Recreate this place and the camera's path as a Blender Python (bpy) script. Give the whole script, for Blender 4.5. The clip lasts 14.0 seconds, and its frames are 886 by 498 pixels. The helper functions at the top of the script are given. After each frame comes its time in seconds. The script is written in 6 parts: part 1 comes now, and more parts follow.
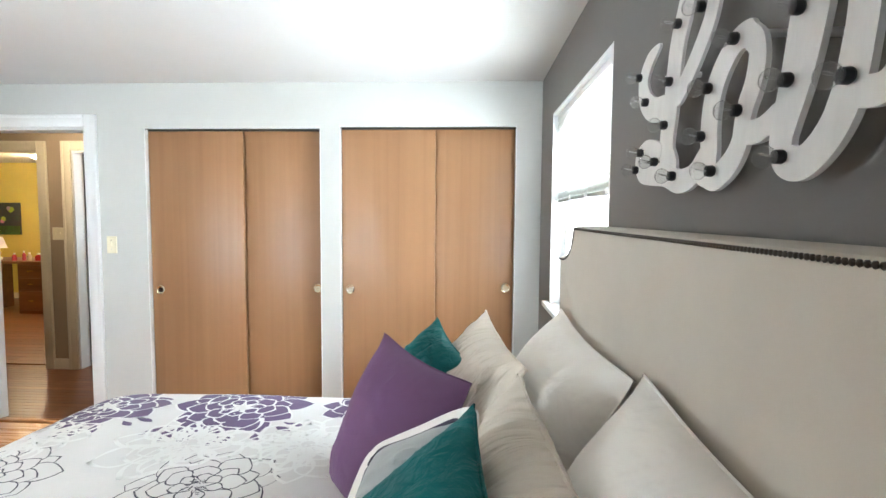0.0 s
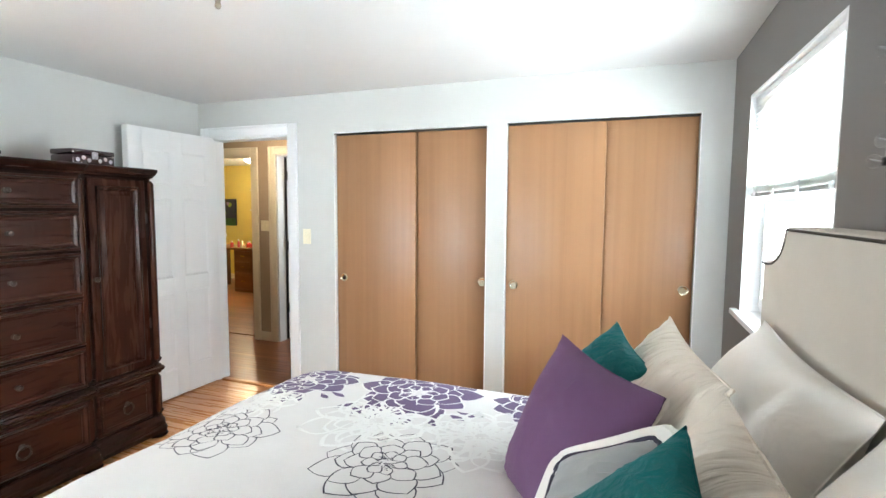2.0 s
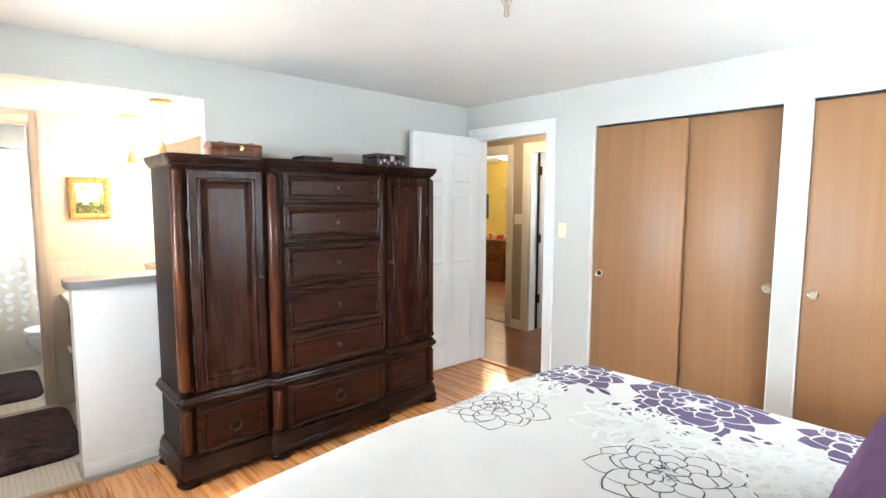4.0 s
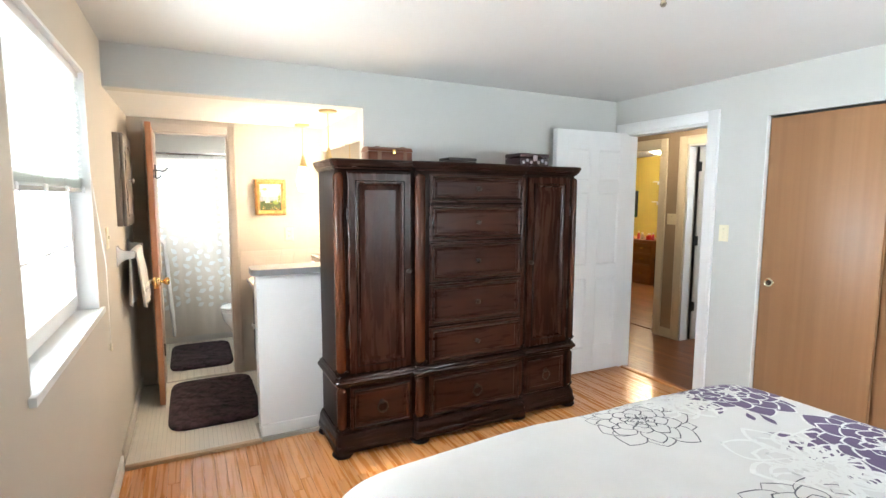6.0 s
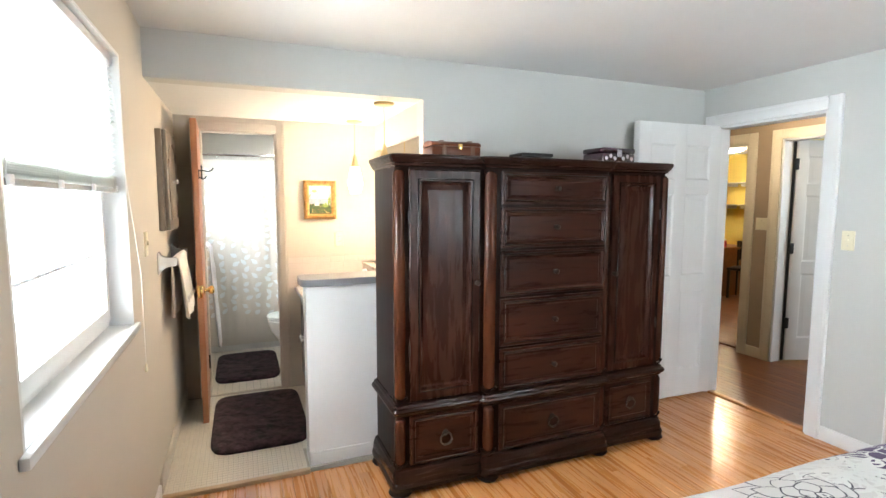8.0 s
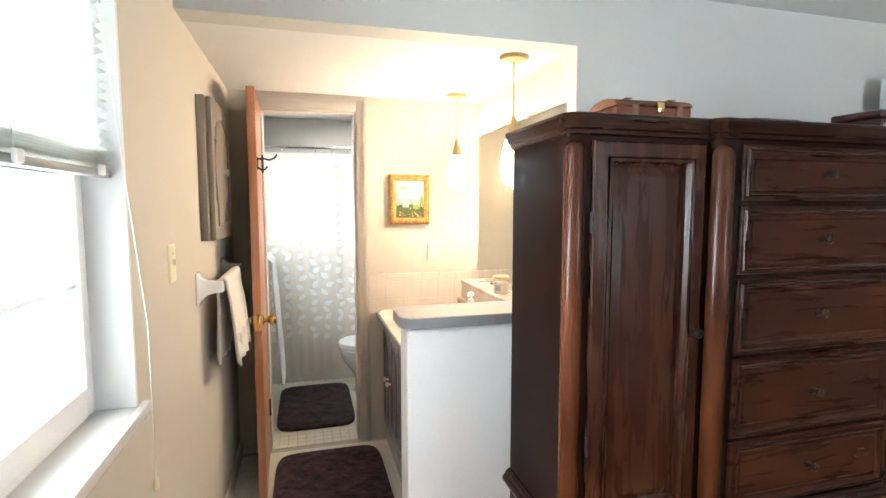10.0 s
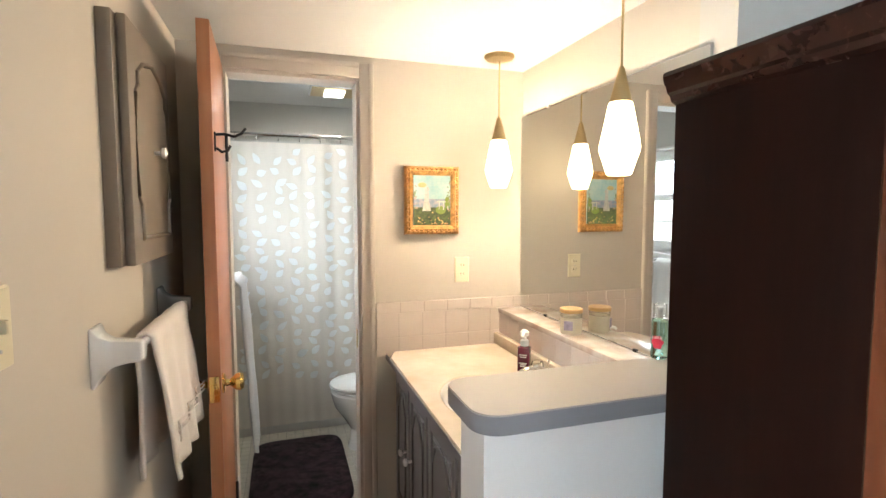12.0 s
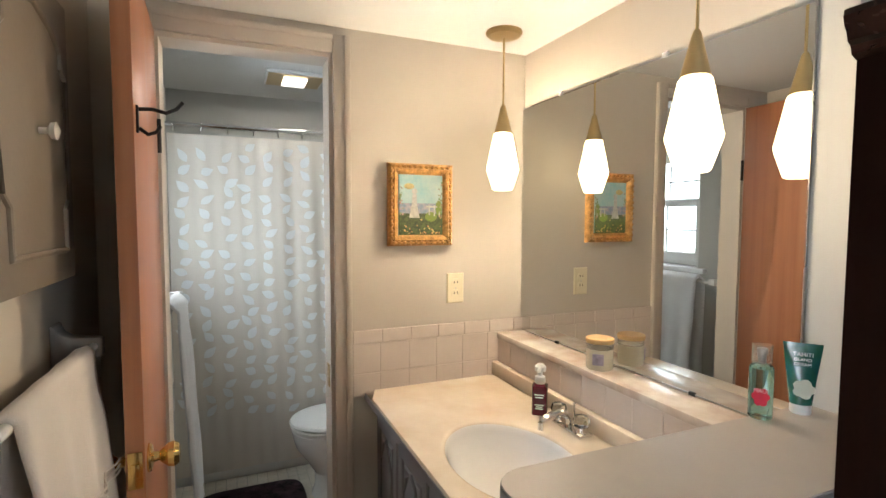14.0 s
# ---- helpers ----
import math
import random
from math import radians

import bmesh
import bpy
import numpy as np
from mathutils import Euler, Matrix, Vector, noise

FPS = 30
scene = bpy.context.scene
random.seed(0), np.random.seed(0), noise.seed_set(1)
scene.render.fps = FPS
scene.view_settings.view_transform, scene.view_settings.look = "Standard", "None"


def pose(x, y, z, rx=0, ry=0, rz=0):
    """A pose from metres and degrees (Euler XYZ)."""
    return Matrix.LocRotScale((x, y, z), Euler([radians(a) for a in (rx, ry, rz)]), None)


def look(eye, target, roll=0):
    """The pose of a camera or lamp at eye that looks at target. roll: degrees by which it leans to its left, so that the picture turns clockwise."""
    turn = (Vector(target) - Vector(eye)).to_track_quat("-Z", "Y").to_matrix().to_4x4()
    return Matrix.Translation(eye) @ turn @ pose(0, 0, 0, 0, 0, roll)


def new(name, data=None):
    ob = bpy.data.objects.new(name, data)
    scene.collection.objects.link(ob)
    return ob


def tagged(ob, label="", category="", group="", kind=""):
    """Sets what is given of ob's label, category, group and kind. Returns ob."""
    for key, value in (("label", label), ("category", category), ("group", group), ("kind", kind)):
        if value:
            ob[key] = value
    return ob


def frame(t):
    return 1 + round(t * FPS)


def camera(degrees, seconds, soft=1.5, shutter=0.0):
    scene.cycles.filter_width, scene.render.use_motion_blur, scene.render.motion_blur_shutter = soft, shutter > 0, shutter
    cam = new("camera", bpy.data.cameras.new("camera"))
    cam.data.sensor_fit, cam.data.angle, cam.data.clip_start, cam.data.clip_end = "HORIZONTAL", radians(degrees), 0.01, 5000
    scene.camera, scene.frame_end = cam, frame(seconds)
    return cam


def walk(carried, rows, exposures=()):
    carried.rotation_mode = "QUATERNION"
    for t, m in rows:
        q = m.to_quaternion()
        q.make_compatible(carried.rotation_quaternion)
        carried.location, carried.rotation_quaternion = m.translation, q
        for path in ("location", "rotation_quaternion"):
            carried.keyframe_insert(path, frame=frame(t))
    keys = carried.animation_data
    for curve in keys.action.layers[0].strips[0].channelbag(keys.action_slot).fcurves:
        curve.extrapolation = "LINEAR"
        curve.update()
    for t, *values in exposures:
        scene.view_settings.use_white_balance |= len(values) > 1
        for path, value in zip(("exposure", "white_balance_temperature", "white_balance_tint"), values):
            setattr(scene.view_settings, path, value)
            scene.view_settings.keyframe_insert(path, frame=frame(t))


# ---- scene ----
cam = camera(83.1, 14.0)
PATH = [
    (0, (0.339, 0.182, 1.461), (0.244, 2.175, 1.328), 0.4),
    (0.5, (0.326, 0.183, 1.467), (0.14, 2.169, 1.325), 0.4),
    (1, (0.305, 0.183, 1.47), (0.002, 2.154, 1.321), 0.4),
    (1.5, (0.284, 0.181, 1.479), (-0.196, 2.115, 1.319), 0.4),
    (2, (0.266, 0.179, 1.475), (-0.421, 2.05, 1.312), 0.4),
    (2.5, (0.246, 0.169, 1.476), (-0.652, 1.947, 1.305), 0.3),
    (3, (0.227, 0.153, 1.481), (-0.877, 1.811, 1.3), 0.3),
    (3.5, (0.201, 0.131, 1.477), (-1.093, 1.644, 1.29), 0.3),
    (4, (0.173, 0.106, 1.473), (-1.286, 1.46, 1.282), 0.2),
    (4.2, (0.17, 0.102, 1.476), (-1.348, 1.389, 1.281), 0.2),
    (6.3, (0.192, 0.09, 1.499), (-1.596, 0.962, 1.296), 0.1),
    (6.5, (0.179, 0.088, 1.491), (-1.616, 0.948, 1.293), 0.0),
    (7, (0.113, 0.103, 1.491), (-1.699, 0.927, 1.292), 0.1),
    (7.5, (-0.028, 0.119, 1.486), (-1.857, 0.904, 1.288), 0.1),
    (8, (-0.221, 0.118, 1.481), (-2.066, 0.865, 1.288), 0.1),
    (8.5, (-0.447, 0.134, 1.471), (-2.322, 0.802, 1.279), 0.0),
    (9, (-0.694, 0.135, 1.465), (-2.601, 0.708, 1.277), -0.0),
    (9.2, (-0.804, 0.125, 1.46), (-2.719, 0.667, 1.27), -0.0),
    (11.3, (-1.872, 0.076, 1.44), (-3.792, 0.615, 1.288), -0.0),
    (11.5, (-1.937, 0.072, 1.437), (-3.851, 0.631, 1.289), -0.0),
    (12, (-2.104, 0.071, 1.433), (-4.003, 0.68, 1.286), 0.0),
    (12.5, (-2.255, 0.067, 1.431), (-4.142, 0.714, 1.291), 0.1),
    (13, (-2.363, 0.067, 1.432), (-4.233, 0.765, 1.298), 0.1),
    (13.5, (-2.453, 0.063, 1.436), (-4.303, 0.811, 1.309), 0.2),
    (14, (-2.513, 0.061, 1.436), (-4.351, 0.842, 1.314), 0.2),
]
walk(cam, [(t, look(eye, target, roll)) for t, eye, target, roll in PATH],
     exposures=[(0.0, 0.22), (2.0, 0.28), (4.0, 0.42), (6.3, 0.14), (7.0, 0.1), (9.2, 0.1), (11.3, -0.3), (12.5, -0.72), (14.0, -1.12)])

# ---------------------------------------------------------------- light
world = bpy.data.worlds.new("world")
scene.world = world
world.use_nodes = True
wn = world.node_tree
sky = wn.nodes.new("ShaderNodeTexSky")
sky.sky_type, sky.sun_disc = "NISHITA", False
sky.sun_elevation, sky.sun_rotation = radians(40), radians(186)
wn.nodes["Background"].inputs["Strength"].default_value = 0.1
wn.links.new(sky.outputs[0], wn.nodes["Background"].inputs["Color"])


def lamp(name, kind, place, target, power, color, size=0.1, size_y=None):
    data = bpy.data.lights.new(name, kind)
    data.energy, data.color = power, color
    if kind == "AREA":
        data.shape, data.size, data.size_y = "RECTANGLE", size, size_y or size
    elif kind == "POINT":
        data.shadow_soft_size = size
    ob = new(name, data)
    ob.matrix_world = look(place, target)
    return ob


sun_data = bpy.data.lights.new("sun", "SUN")
sun_data.energy, sun_data.angle, sun_data.color = 5.0, radians(0.5), (1.0, 0.95, 0.86)
new("sun", sun_data).matrix_world = look((-1.27, -6.0, 5.1), (-0.67, 0.0, 0.0))

DAY, WARM = (0.80, 0.92, 1.0), (1.0, 0.79, 0.56)
lamp("daylight_south", "AREA", (-2.15, -0.95, 1.50), (-1.40, 0.5, 0.75), 350, DAY, 1.8, 1.25)
lamp("daylight_east", "AREA", (0.945, 2.445, 1.50), (0.0, 2.40, 1.30), 88, DAY, 1.04, 0.98)
lamp("daylight_bath", "AREA", (-4.93, -0.65, 1.6), (-4.93, 0.5, 0.75), 195, DAY, 0.9, 1.0)
lamp("bedroom_bulb", "POINT", (-1.055, 1.556, 2.235), (0, 0, 0), 6, (1.0, 0.82, 0.58), 0.05)
lamp("pendant_bulb_far", "POINT", (-4.06, 0.945, 1.63), (0, 0, 0), 60, WARM, 0.05)
lamp("pendant_bulb_near", "POINT", (-3.29, 0.965, 1.63), (0, 0, 0), 16, WARM, 0.05)
lamp("bath_bulb", "AREA", (-5.58, 0.42, 2.205), (-5.58, 0.42, 0), 9, (1.0, 0.92, 0.8), 0.2, 0.15)
lamp("study_bulb", "POINT", (-5.75, 7.1, 2.12), (0, 0, 0), 95, (1.0, 0.80, 0.52), 0.1)
# Unseen lamp added to brighten the hall; no fixture hangs there.
lamp("hall_fill", "POINT", (-3.0, 4.1, 2.15), (0, 0, 0), 18, (1.0, 0.82, 0.58), 0.1)
# Fill lamp added inside the side room, which has no window here.
lamp("side_room_fill", "AREA", (-1.7, 6.3, 1.6), (-2.9, 4.9, 1.2), 40, DAY, 1.0, 1.2)

# ---------------------------------------------------------------- materials
def nodes_of(name):
    m = bpy.data.materials.new(name)
    m.use_nodes = True
    return m, m.node_tree.nodes, m.node_tree.links, m.node_tree.nodes["Principled BSDF"]


def rgba(c):
    return (c[0], c[1], c[2], 1.0)


def mat(name, c, rough=0.5, metal=0.0, var=0.06, scale=3.0, fine=90.0, bump=0.05, c2=None, rvar=0.08, coat=0.0, emit=None, stretch=(1, 1, 1)):
    m, n, l, b = nodes_of(name)
    tc = n.new("ShaderNodeTexCoord")
    mp = n.new("ShaderNodeMapping")
    mp.inputs["Scale"].default_value = stretch
    l.new(tc.outputs["Object"], mp.inputs[0])
    big = n.new("ShaderNodeTexNoise")
    big.inputs["Scale"].default_value, big.inputs["Detail"].default_value = scale, 4
    small = n.new("ShaderNodeTexNoise")
    small.inputs["Scale"].default_value, small.inputs["Detail"].default_value = fine, 3
    l.new(mp.outputs[0], big.inputs["Vector"])
    l.new(mp.outputs[0], small.inputs["Vector"])
    c2 = c2 or tuple(v * (1 - 2.2 * var) for v in c)
    ramp = n.new("ShaderNodeValToRGB")
    ramp.color_ramp.elements[0].position, ramp.color_ramp.elements[1].position = 0.3, 0.72
    ramp.color_ramp.elements[0].color, ramp.color_ramp.elements[1].color = rgba(c2), rgba(c)
    add = n.new("ShaderNodeMath")
    add.operation = "MULTIPLY_ADD"
    add.inputs[1].default_value = 0.3
    l.new(small.outputs[0], add.inputs[0])
    l.new(big.outputs[0], add.inputs[2])
    sub = n.new("ShaderNodeMath")
    sub.operation = "SUBTRACT"
    sub.inputs[1].default_value = 0.15
    l.new(add.outputs[0], sub.inputs[0])
    l.new(sub.outputs[0], ramp.inputs[0])
    l.new(ramp.outputs[0], b.inputs["Base Color"])
    mr = n.new("ShaderNodeMapRange")
    mr.inputs["To Min"].default_value, mr.inputs["To Max"].default_value = max(0.02, rough - rvar), min(1, rough + rvar)
    l.new(big.outputs[0], mr.inputs[0])
    l.new(mr.outputs[0], b.inputs["Roughness"])
    b.inputs["Metallic"].default_value = metal
    b.inputs["Coat Weight"].default_value = coat
    if bump:
        bp = n.new("ShaderNodeBump")
        bp.inputs["Strength"].default_value, bp.inputs["Distance"].default_value = bump, 0.004
        l.new(small.outputs[0], bp.inputs["Height"])
        l.new(bp.outputs[0], b.inputs["Normal"])
    if emit:
        b.inputs["Emission Color"].default_value, b.inputs["Emission Strength"].default_value = rgba(emit[0]), emit[1]
    return m


def wood(name, stops, grain=(1.5, 40, 40), rough=0.35, var=0.25, bump=0.06, coat=0.0, spec=0.5):
    """Grain runs along the axis with the small scale. stops: dark, middle, light. var: change from piece to piece."""
    m, n, l, b = nodes_of(name)
    tc, info, mp = n.new("ShaderNodeTexCoord"), n.new("ShaderNodeObjectInfo"), n.new("ShaderNodeMapping")
    mp.inputs["Scale"].default_value = grain
    off = n.new("ShaderNodeVectorMath")
    off.operation = "MULTIPLY_ADD"
    off.inputs[0].default_value = (7.3, 3.1, 5.7)
    l.new(info.outputs["Random"], off.inputs[1])
    l.new(tc.outputs["Object"], off.inputs[2])
    l.new(off.outputs[0], mp.inputs[0])
    g = n.new("ShaderNodeTexNoise")
    g.inputs["Scale"].default_value, g.inputs["Detail"].default_value, g.inputs["Distortion"].default_value = 1.0, 6, 0.6
    l.new(mp.outputs[0], g.inputs["Vector"])
    broad = n.new("ShaderNodeTexNoise")
    broad.inputs["Scale"].default_value, broad.inputs["Detail"].default_value = 0.22, 3
    l.new(mp.outputs[0], broad.inputs["Vector"])
    mix = n.new("ShaderNodeMath")
    mix.operation = "MULTIPLY_ADD"
    mix.inputs[1].default_value = 0.55
    l.new(g.outputs[0], mix.inputs[0])
    half = n.new("ShaderNodeMath")
    half.operation = "MULTIPLY"
    half.inputs[1].default_value = 0.45
    l.new(broad.outputs[0], half.inputs[0])
    l.new(half.outputs[0], mix.inputs[2])
    rnd = n.new("ShaderNodeMath")
    rnd.operation = "MULTIPLY_ADD"
    rnd.inputs[1].default_value = var
    l.new(info.outputs["Random"], rnd.inputs[0])
    sh = n.new("ShaderNodeMath")
    sh.operation = "SUBTRACT"
    sh.inputs[1].default_value = var / 2
    l.new(mix.outputs[0], rnd.inputs[2])
    l.new(rnd.outputs[0], sh.inputs[0])
    ramp = n.new("ShaderNodeValToRGB")
    e = ramp.color_ramp.elements
    e[0].position, e[1].position = 0.28, 0.75
    e[0].color, e[1].color = rgba(stops[0]), rgba(stops[2])
    mid = e.new(0.5)
    mid.color = rgba(stops[1])
    l.new(sh.outputs[0], ramp.inputs[0])
    l.new(ramp.outputs[0], b.inputs["Base Color"])
    mr = n.new("ShaderNodeMapRange")
    mr.inputs["To Min"].default_value, mr.inputs["To Max"].default_value = max(0.05, rough - 0.08), rough + 0.1
    l.new(g.outputs[0], mr.inputs[0])
    l.new(mr.outputs[0], b.inputs["Roughness"])
    b.inputs["Coat Weight"].default_value = coat
    b.inputs["Coat Roughness"].default_value = 0.15
    b.inputs["Specular IOR Level"].default_value = spec
    bp = n.new("ShaderNodeBump")
    bp.inputs["Strength"].default_value, bp.inputs["Distance"].default_value = bump, 0.003
    l.new(g.outputs[0], bp.inputs["Height"])
    l.new(bp.outputs[0], b.inputs["Normal"])
    return m


def fabric(name, c, rough=0.85, weave=700.0, bump=0.25, var=0.05, sheen=0.2, wrinkle=0.3, patch=6, crinkle=None):
    m = mat(name, c, rough, 0, var, patch, weave, 0, rvar=0.03)
    n, l = m.node_tree.nodes, m.node_tree.links
    b = n["Principled BSDF"]
    b.inputs["Sheen Weight"].default_value = sheen
    b.inputs["Specular IOR Level"].default_value = 0.15
    tc = n.new("ShaderNodeTexCoord")
    w1, w2 = n.new("ShaderNodeTexNoise"), n.new("ShaderNodeTexNoise")
    w1.inputs["Scale"].default_value, w2.inputs["Scale"].default_value = weave, 9
    w2.inputs["Detail"].default_value = 5
    l.new(tc.outputs["Object"], w1.inputs["Vector"])
    l.new(tc.outputs["Object"], w2.inputs["Vector"])
    b1, b2 = n.new("ShaderNodeBump"), n.new("ShaderNodeBump")
    b1.inputs["Strength"].default_value, b1.inputs["Distance"].default_value = bump, 0.002
    b2.inputs["Strength"].default_value, b2.inputs["Distance"].default_value = wrinkle, 0.02
    l.new(w1.outputs[0], b1.inputs["Height"])
    l.new(w2.outputs[0], b2.inputs["Height"])
    l.new(b2.outputs[0], b1.inputs["Normal"])
    if crinkle:
        mp, w3, b3 = n.new("ShaderNodeMapping"), n.new("ShaderNodeTexNoise"), n.new("ShaderNodeBump")
        mp.inputs["Scale"].default_value = crinkle[:3]
        w3.inputs["Scale"].default_value, w3.inputs["Detail"].default_value, w3.inputs["Distortion"].default_value = 1.0, 3, 0.8
        b3.inputs["Strength"].default_value, b3.inputs["Distance"].default_value = crinkle[3], 0.03
        l.new(tc.outputs["Object"], mp.inputs[0])
        l.new(mp.outputs[0], w3.inputs["Vector"])
        l.new(w3.outputs[0], b3.inputs["Height"])
        l.new(b3.outputs[0], b2.inputs["Normal"])
    l.new(b1.outputs[0], b.inputs["Normal"])
    return m


def glass(name, c=(1, 1, 1), rough=0.0, ior=1.45):
    m, n, l, b = nodes_of(name)
    b.inputs["Base Color"].default_value = rgba(c)
    b.inputs["Transmission Weight"].default_value, b.inputs["Roughness"].default_value, b.inputs["IOR"].default_value = 1.0, rough, ior
    return m


def translucent(name, c, part_through=0.5, clear=0.0):
    m, n, l, b = nodes_of(name)
    b.inputs["Base Color"].default_value, b.inputs["Roughness"].default_value = rgba(c), 0.5
    tr, mx = n.new("ShaderNodeBsdfTranslucent"), n.new("ShaderNodeMixShader")
    tr.inputs[0].default_value = rgba(c)
    mx.inputs[0].default_value = part_through
    l.new(b.outputs[0], mx.inputs[1])
    l.new(tr.outputs[0], mx.inputs[2])
    last = mx
    if clear:
        tp, m2 = n.new("ShaderNodeBsdfTransparent"), n.new("ShaderNodeMixShader")
        m2.inputs[0].default_value = clear
        l.new(mx.outputs[0], m2.inputs[1])
        l.new(tp.outputs[0], m2.inputs[2])
        last = m2
    l.new(last.outputs[0], n["Material Output"].inputs["Surface"])
    return m


PAINT_GREY = mat("light grey wall paint", (0.495, 0.493, 0.470), 0.75, var=0.02, fine=260, bump=0.06)
PAINT_DARK = mat("dark grey accent wall paint", (0.140, 0.130, 0.121), 0.6, var=0.03, fine=260, bump=0.08)
PAINT_BEIGE = mat("beige wall paint", (0.52, 0.475, 0.41), 0.7, var=0.02, fine=260, bump=0.06)
PAINT_TAN = mat("tan hall paint", (0.34, 0.26, 0.18), 0.7, var=0.03, fine=260, bump=0.06)
PAINT_YELLOW = mat("yellow wall paint", (0.72, 0.58, 0.16), 0.7, var=0.03, fine=260, bump=0.06)
CEILING = mat("white ceiling paint", (0.63, 0.63, 0.62), 0.85, var=0.015, fine=180, bump=0.1)
TRIM = mat("white gloss trim paint", (0.73, 0.73, 0.725), 0.35, var=0.02, fine=120, bump=0.03)
CREAM = mat("cream trim paint", (0.70, 0.64, 0.50), 0.4, var=0.02, fine=120, bump=0.03)
GREIGE = mat("greige trim paint", (0.50, 0.45, 0.39), 0.45, var=0.03, fine=120, bump=0.04)
GREYWOOD = mat("dark grey painted wood", (0.15, 0.146, 0.152), 0.45, var=0.05, fine=140, bump=0.06)
OAK_FLOOR = wood("oak strip flooring", ((0.36, 0.138, 0.040), (0.46, 0.19, 0.06), (0.55, 0.25, 0.088)), (2.0, 55, 55), 0.27, 0.20, 0.04, 0.2)
HALL_FLOOR = wood("dark red oak flooring", ((0.12, 0.036, 0.013), (0.175, 0.060, 0.021), (0.235, 0.090, 0.034)), (2.0, 40, 40), 0.36, 0.18, 0.02, 0.0)
OAK_DOOR = wood("oak veneer", ((0.205, 0.101, 0.046), (0.235, 0.120, 0.057), (0.262, 0.138, 0.068)), (30, 30, 0.6), 0.36, 0.06, 0.01, 0.0, spec=0.3)
BATH_DOOR = wood("reddish birch veneer", ((0.24, 0.085, 0.04), (0.33, 0.135, 0.065), (0.40, 0.18, 0.09)), (28, 28, 0.8), 0.4, 0.1, 0.04)
# Case wood set darker than the fronts: its side's shade is in the colour.
CHERRY_SHADED = wood("dark cherry wood", ((0.0042, 0.0014, 0.0010), (0.0064, 0.0021, 0.0014), (0.0100, 0.0032, 0.0020)), (50, 50, 3.5), 0.34, 0.05, 0.01, 0.0, spec=0.045)
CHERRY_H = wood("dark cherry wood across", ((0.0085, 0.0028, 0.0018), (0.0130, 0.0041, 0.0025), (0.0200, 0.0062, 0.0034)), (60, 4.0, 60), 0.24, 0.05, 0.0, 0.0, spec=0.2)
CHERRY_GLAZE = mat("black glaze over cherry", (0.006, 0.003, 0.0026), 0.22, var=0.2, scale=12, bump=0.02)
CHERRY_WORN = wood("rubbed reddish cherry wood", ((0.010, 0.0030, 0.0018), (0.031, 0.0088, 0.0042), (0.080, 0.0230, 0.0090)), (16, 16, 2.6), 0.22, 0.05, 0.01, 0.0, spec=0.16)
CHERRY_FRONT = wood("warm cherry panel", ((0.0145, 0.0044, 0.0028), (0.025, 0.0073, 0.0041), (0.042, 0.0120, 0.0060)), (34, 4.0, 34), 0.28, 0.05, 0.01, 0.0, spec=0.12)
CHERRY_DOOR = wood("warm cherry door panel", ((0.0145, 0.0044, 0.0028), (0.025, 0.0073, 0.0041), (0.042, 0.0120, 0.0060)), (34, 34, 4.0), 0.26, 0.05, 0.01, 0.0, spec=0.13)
DESK_WOOD = wood("brown desk wood", ((0.10, 0.035, 0.015), (0.18, 0.07, 0.03), (0.25, 0.10, 0.045)), (2, 20, 20), 0.4)
BRONZE = mat("dark bronze", (0.045, 0.036, 0.030), 0.32, 0.8, bump=0.02)
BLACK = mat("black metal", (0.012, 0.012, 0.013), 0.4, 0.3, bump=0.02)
BRASS = mat("polished brass", (0.80, 0.56, 0.22), 0.16, 1.0, var=0.04, bump=0.01)
SATIN_BRASS = mat("satin brass", (0.62, 0.48, 0.26), 0.32, 1.0, var=0.04, bump=0.02)
CHROME = mat("chrome", (0.85, 0.86, 0.87), 0.07, 1.0, var=0.01, bump=0.0, rvar=0.03)
STEEL = mat("brushed steel", (0.55, 0.55, 0.55), 0.28, 1.0, var=0.03, bump=0.02)
CERAMIC = mat("glazed white ceramic", (0.78, 0.77, 0.75), 0.12, var=0.01, bump=0.0, rvar=0.04, coat=0.3)
TILE = mat("glazed blush tile", (0.66, 0.58, 0.52), 0.2, var=0.03, scale=6, bump=0.02, coat=0.3)
MOSAIC = mat("cream floor mosaic", (0.66, 0.61, 0.52), 0.35, var=0.05, scale=40, bump=0.03)
GROUT = mat("grey grout", (0.42, 0.39, 0.34), 0.9, var=0.06, fine=200, bump=0.2)
MARBLE = mat("cultured marble", (0.72, 0.65, 0.54), 0.22, var=0.10, scale=4.5, fine=14, bump=0.0, c2=(0.60, 0.49, 0.36), coat=0.3, rvar=0.04)
MARBLE_LEDGE = mat("veined laminate", (0.74, 0.70, 0.64), 0.2, var=0.1, scale=7, fine=22, bump=0.0, c2=(0.45, 0.34, 0.27), coat=0.2, rvar=0.04)
LAMINATE = mat("grey laminate", (0.33, 0.30, 0.275), 0.33, var=0.03, scale=20, fine=400, bump=0.02)
LAM_EDGE = mat("dark grey laminate edge", (0.16, 0.16, 0.17), 0.45, var=0.03, scale=20, bump=0.02)
PLASTIC_IVORY = mat("ivory plastic", (0.72, 0.66, 0.48), 0.35, var=0.01, bump=0.0)
PLASTIC_WHITE = mat("white plastic", (0.8, 0.8, 0.8), 0.35, var=0.01, bump=0.0)
MIRROR, _n, _l, _b = nodes_of("mirror glass")
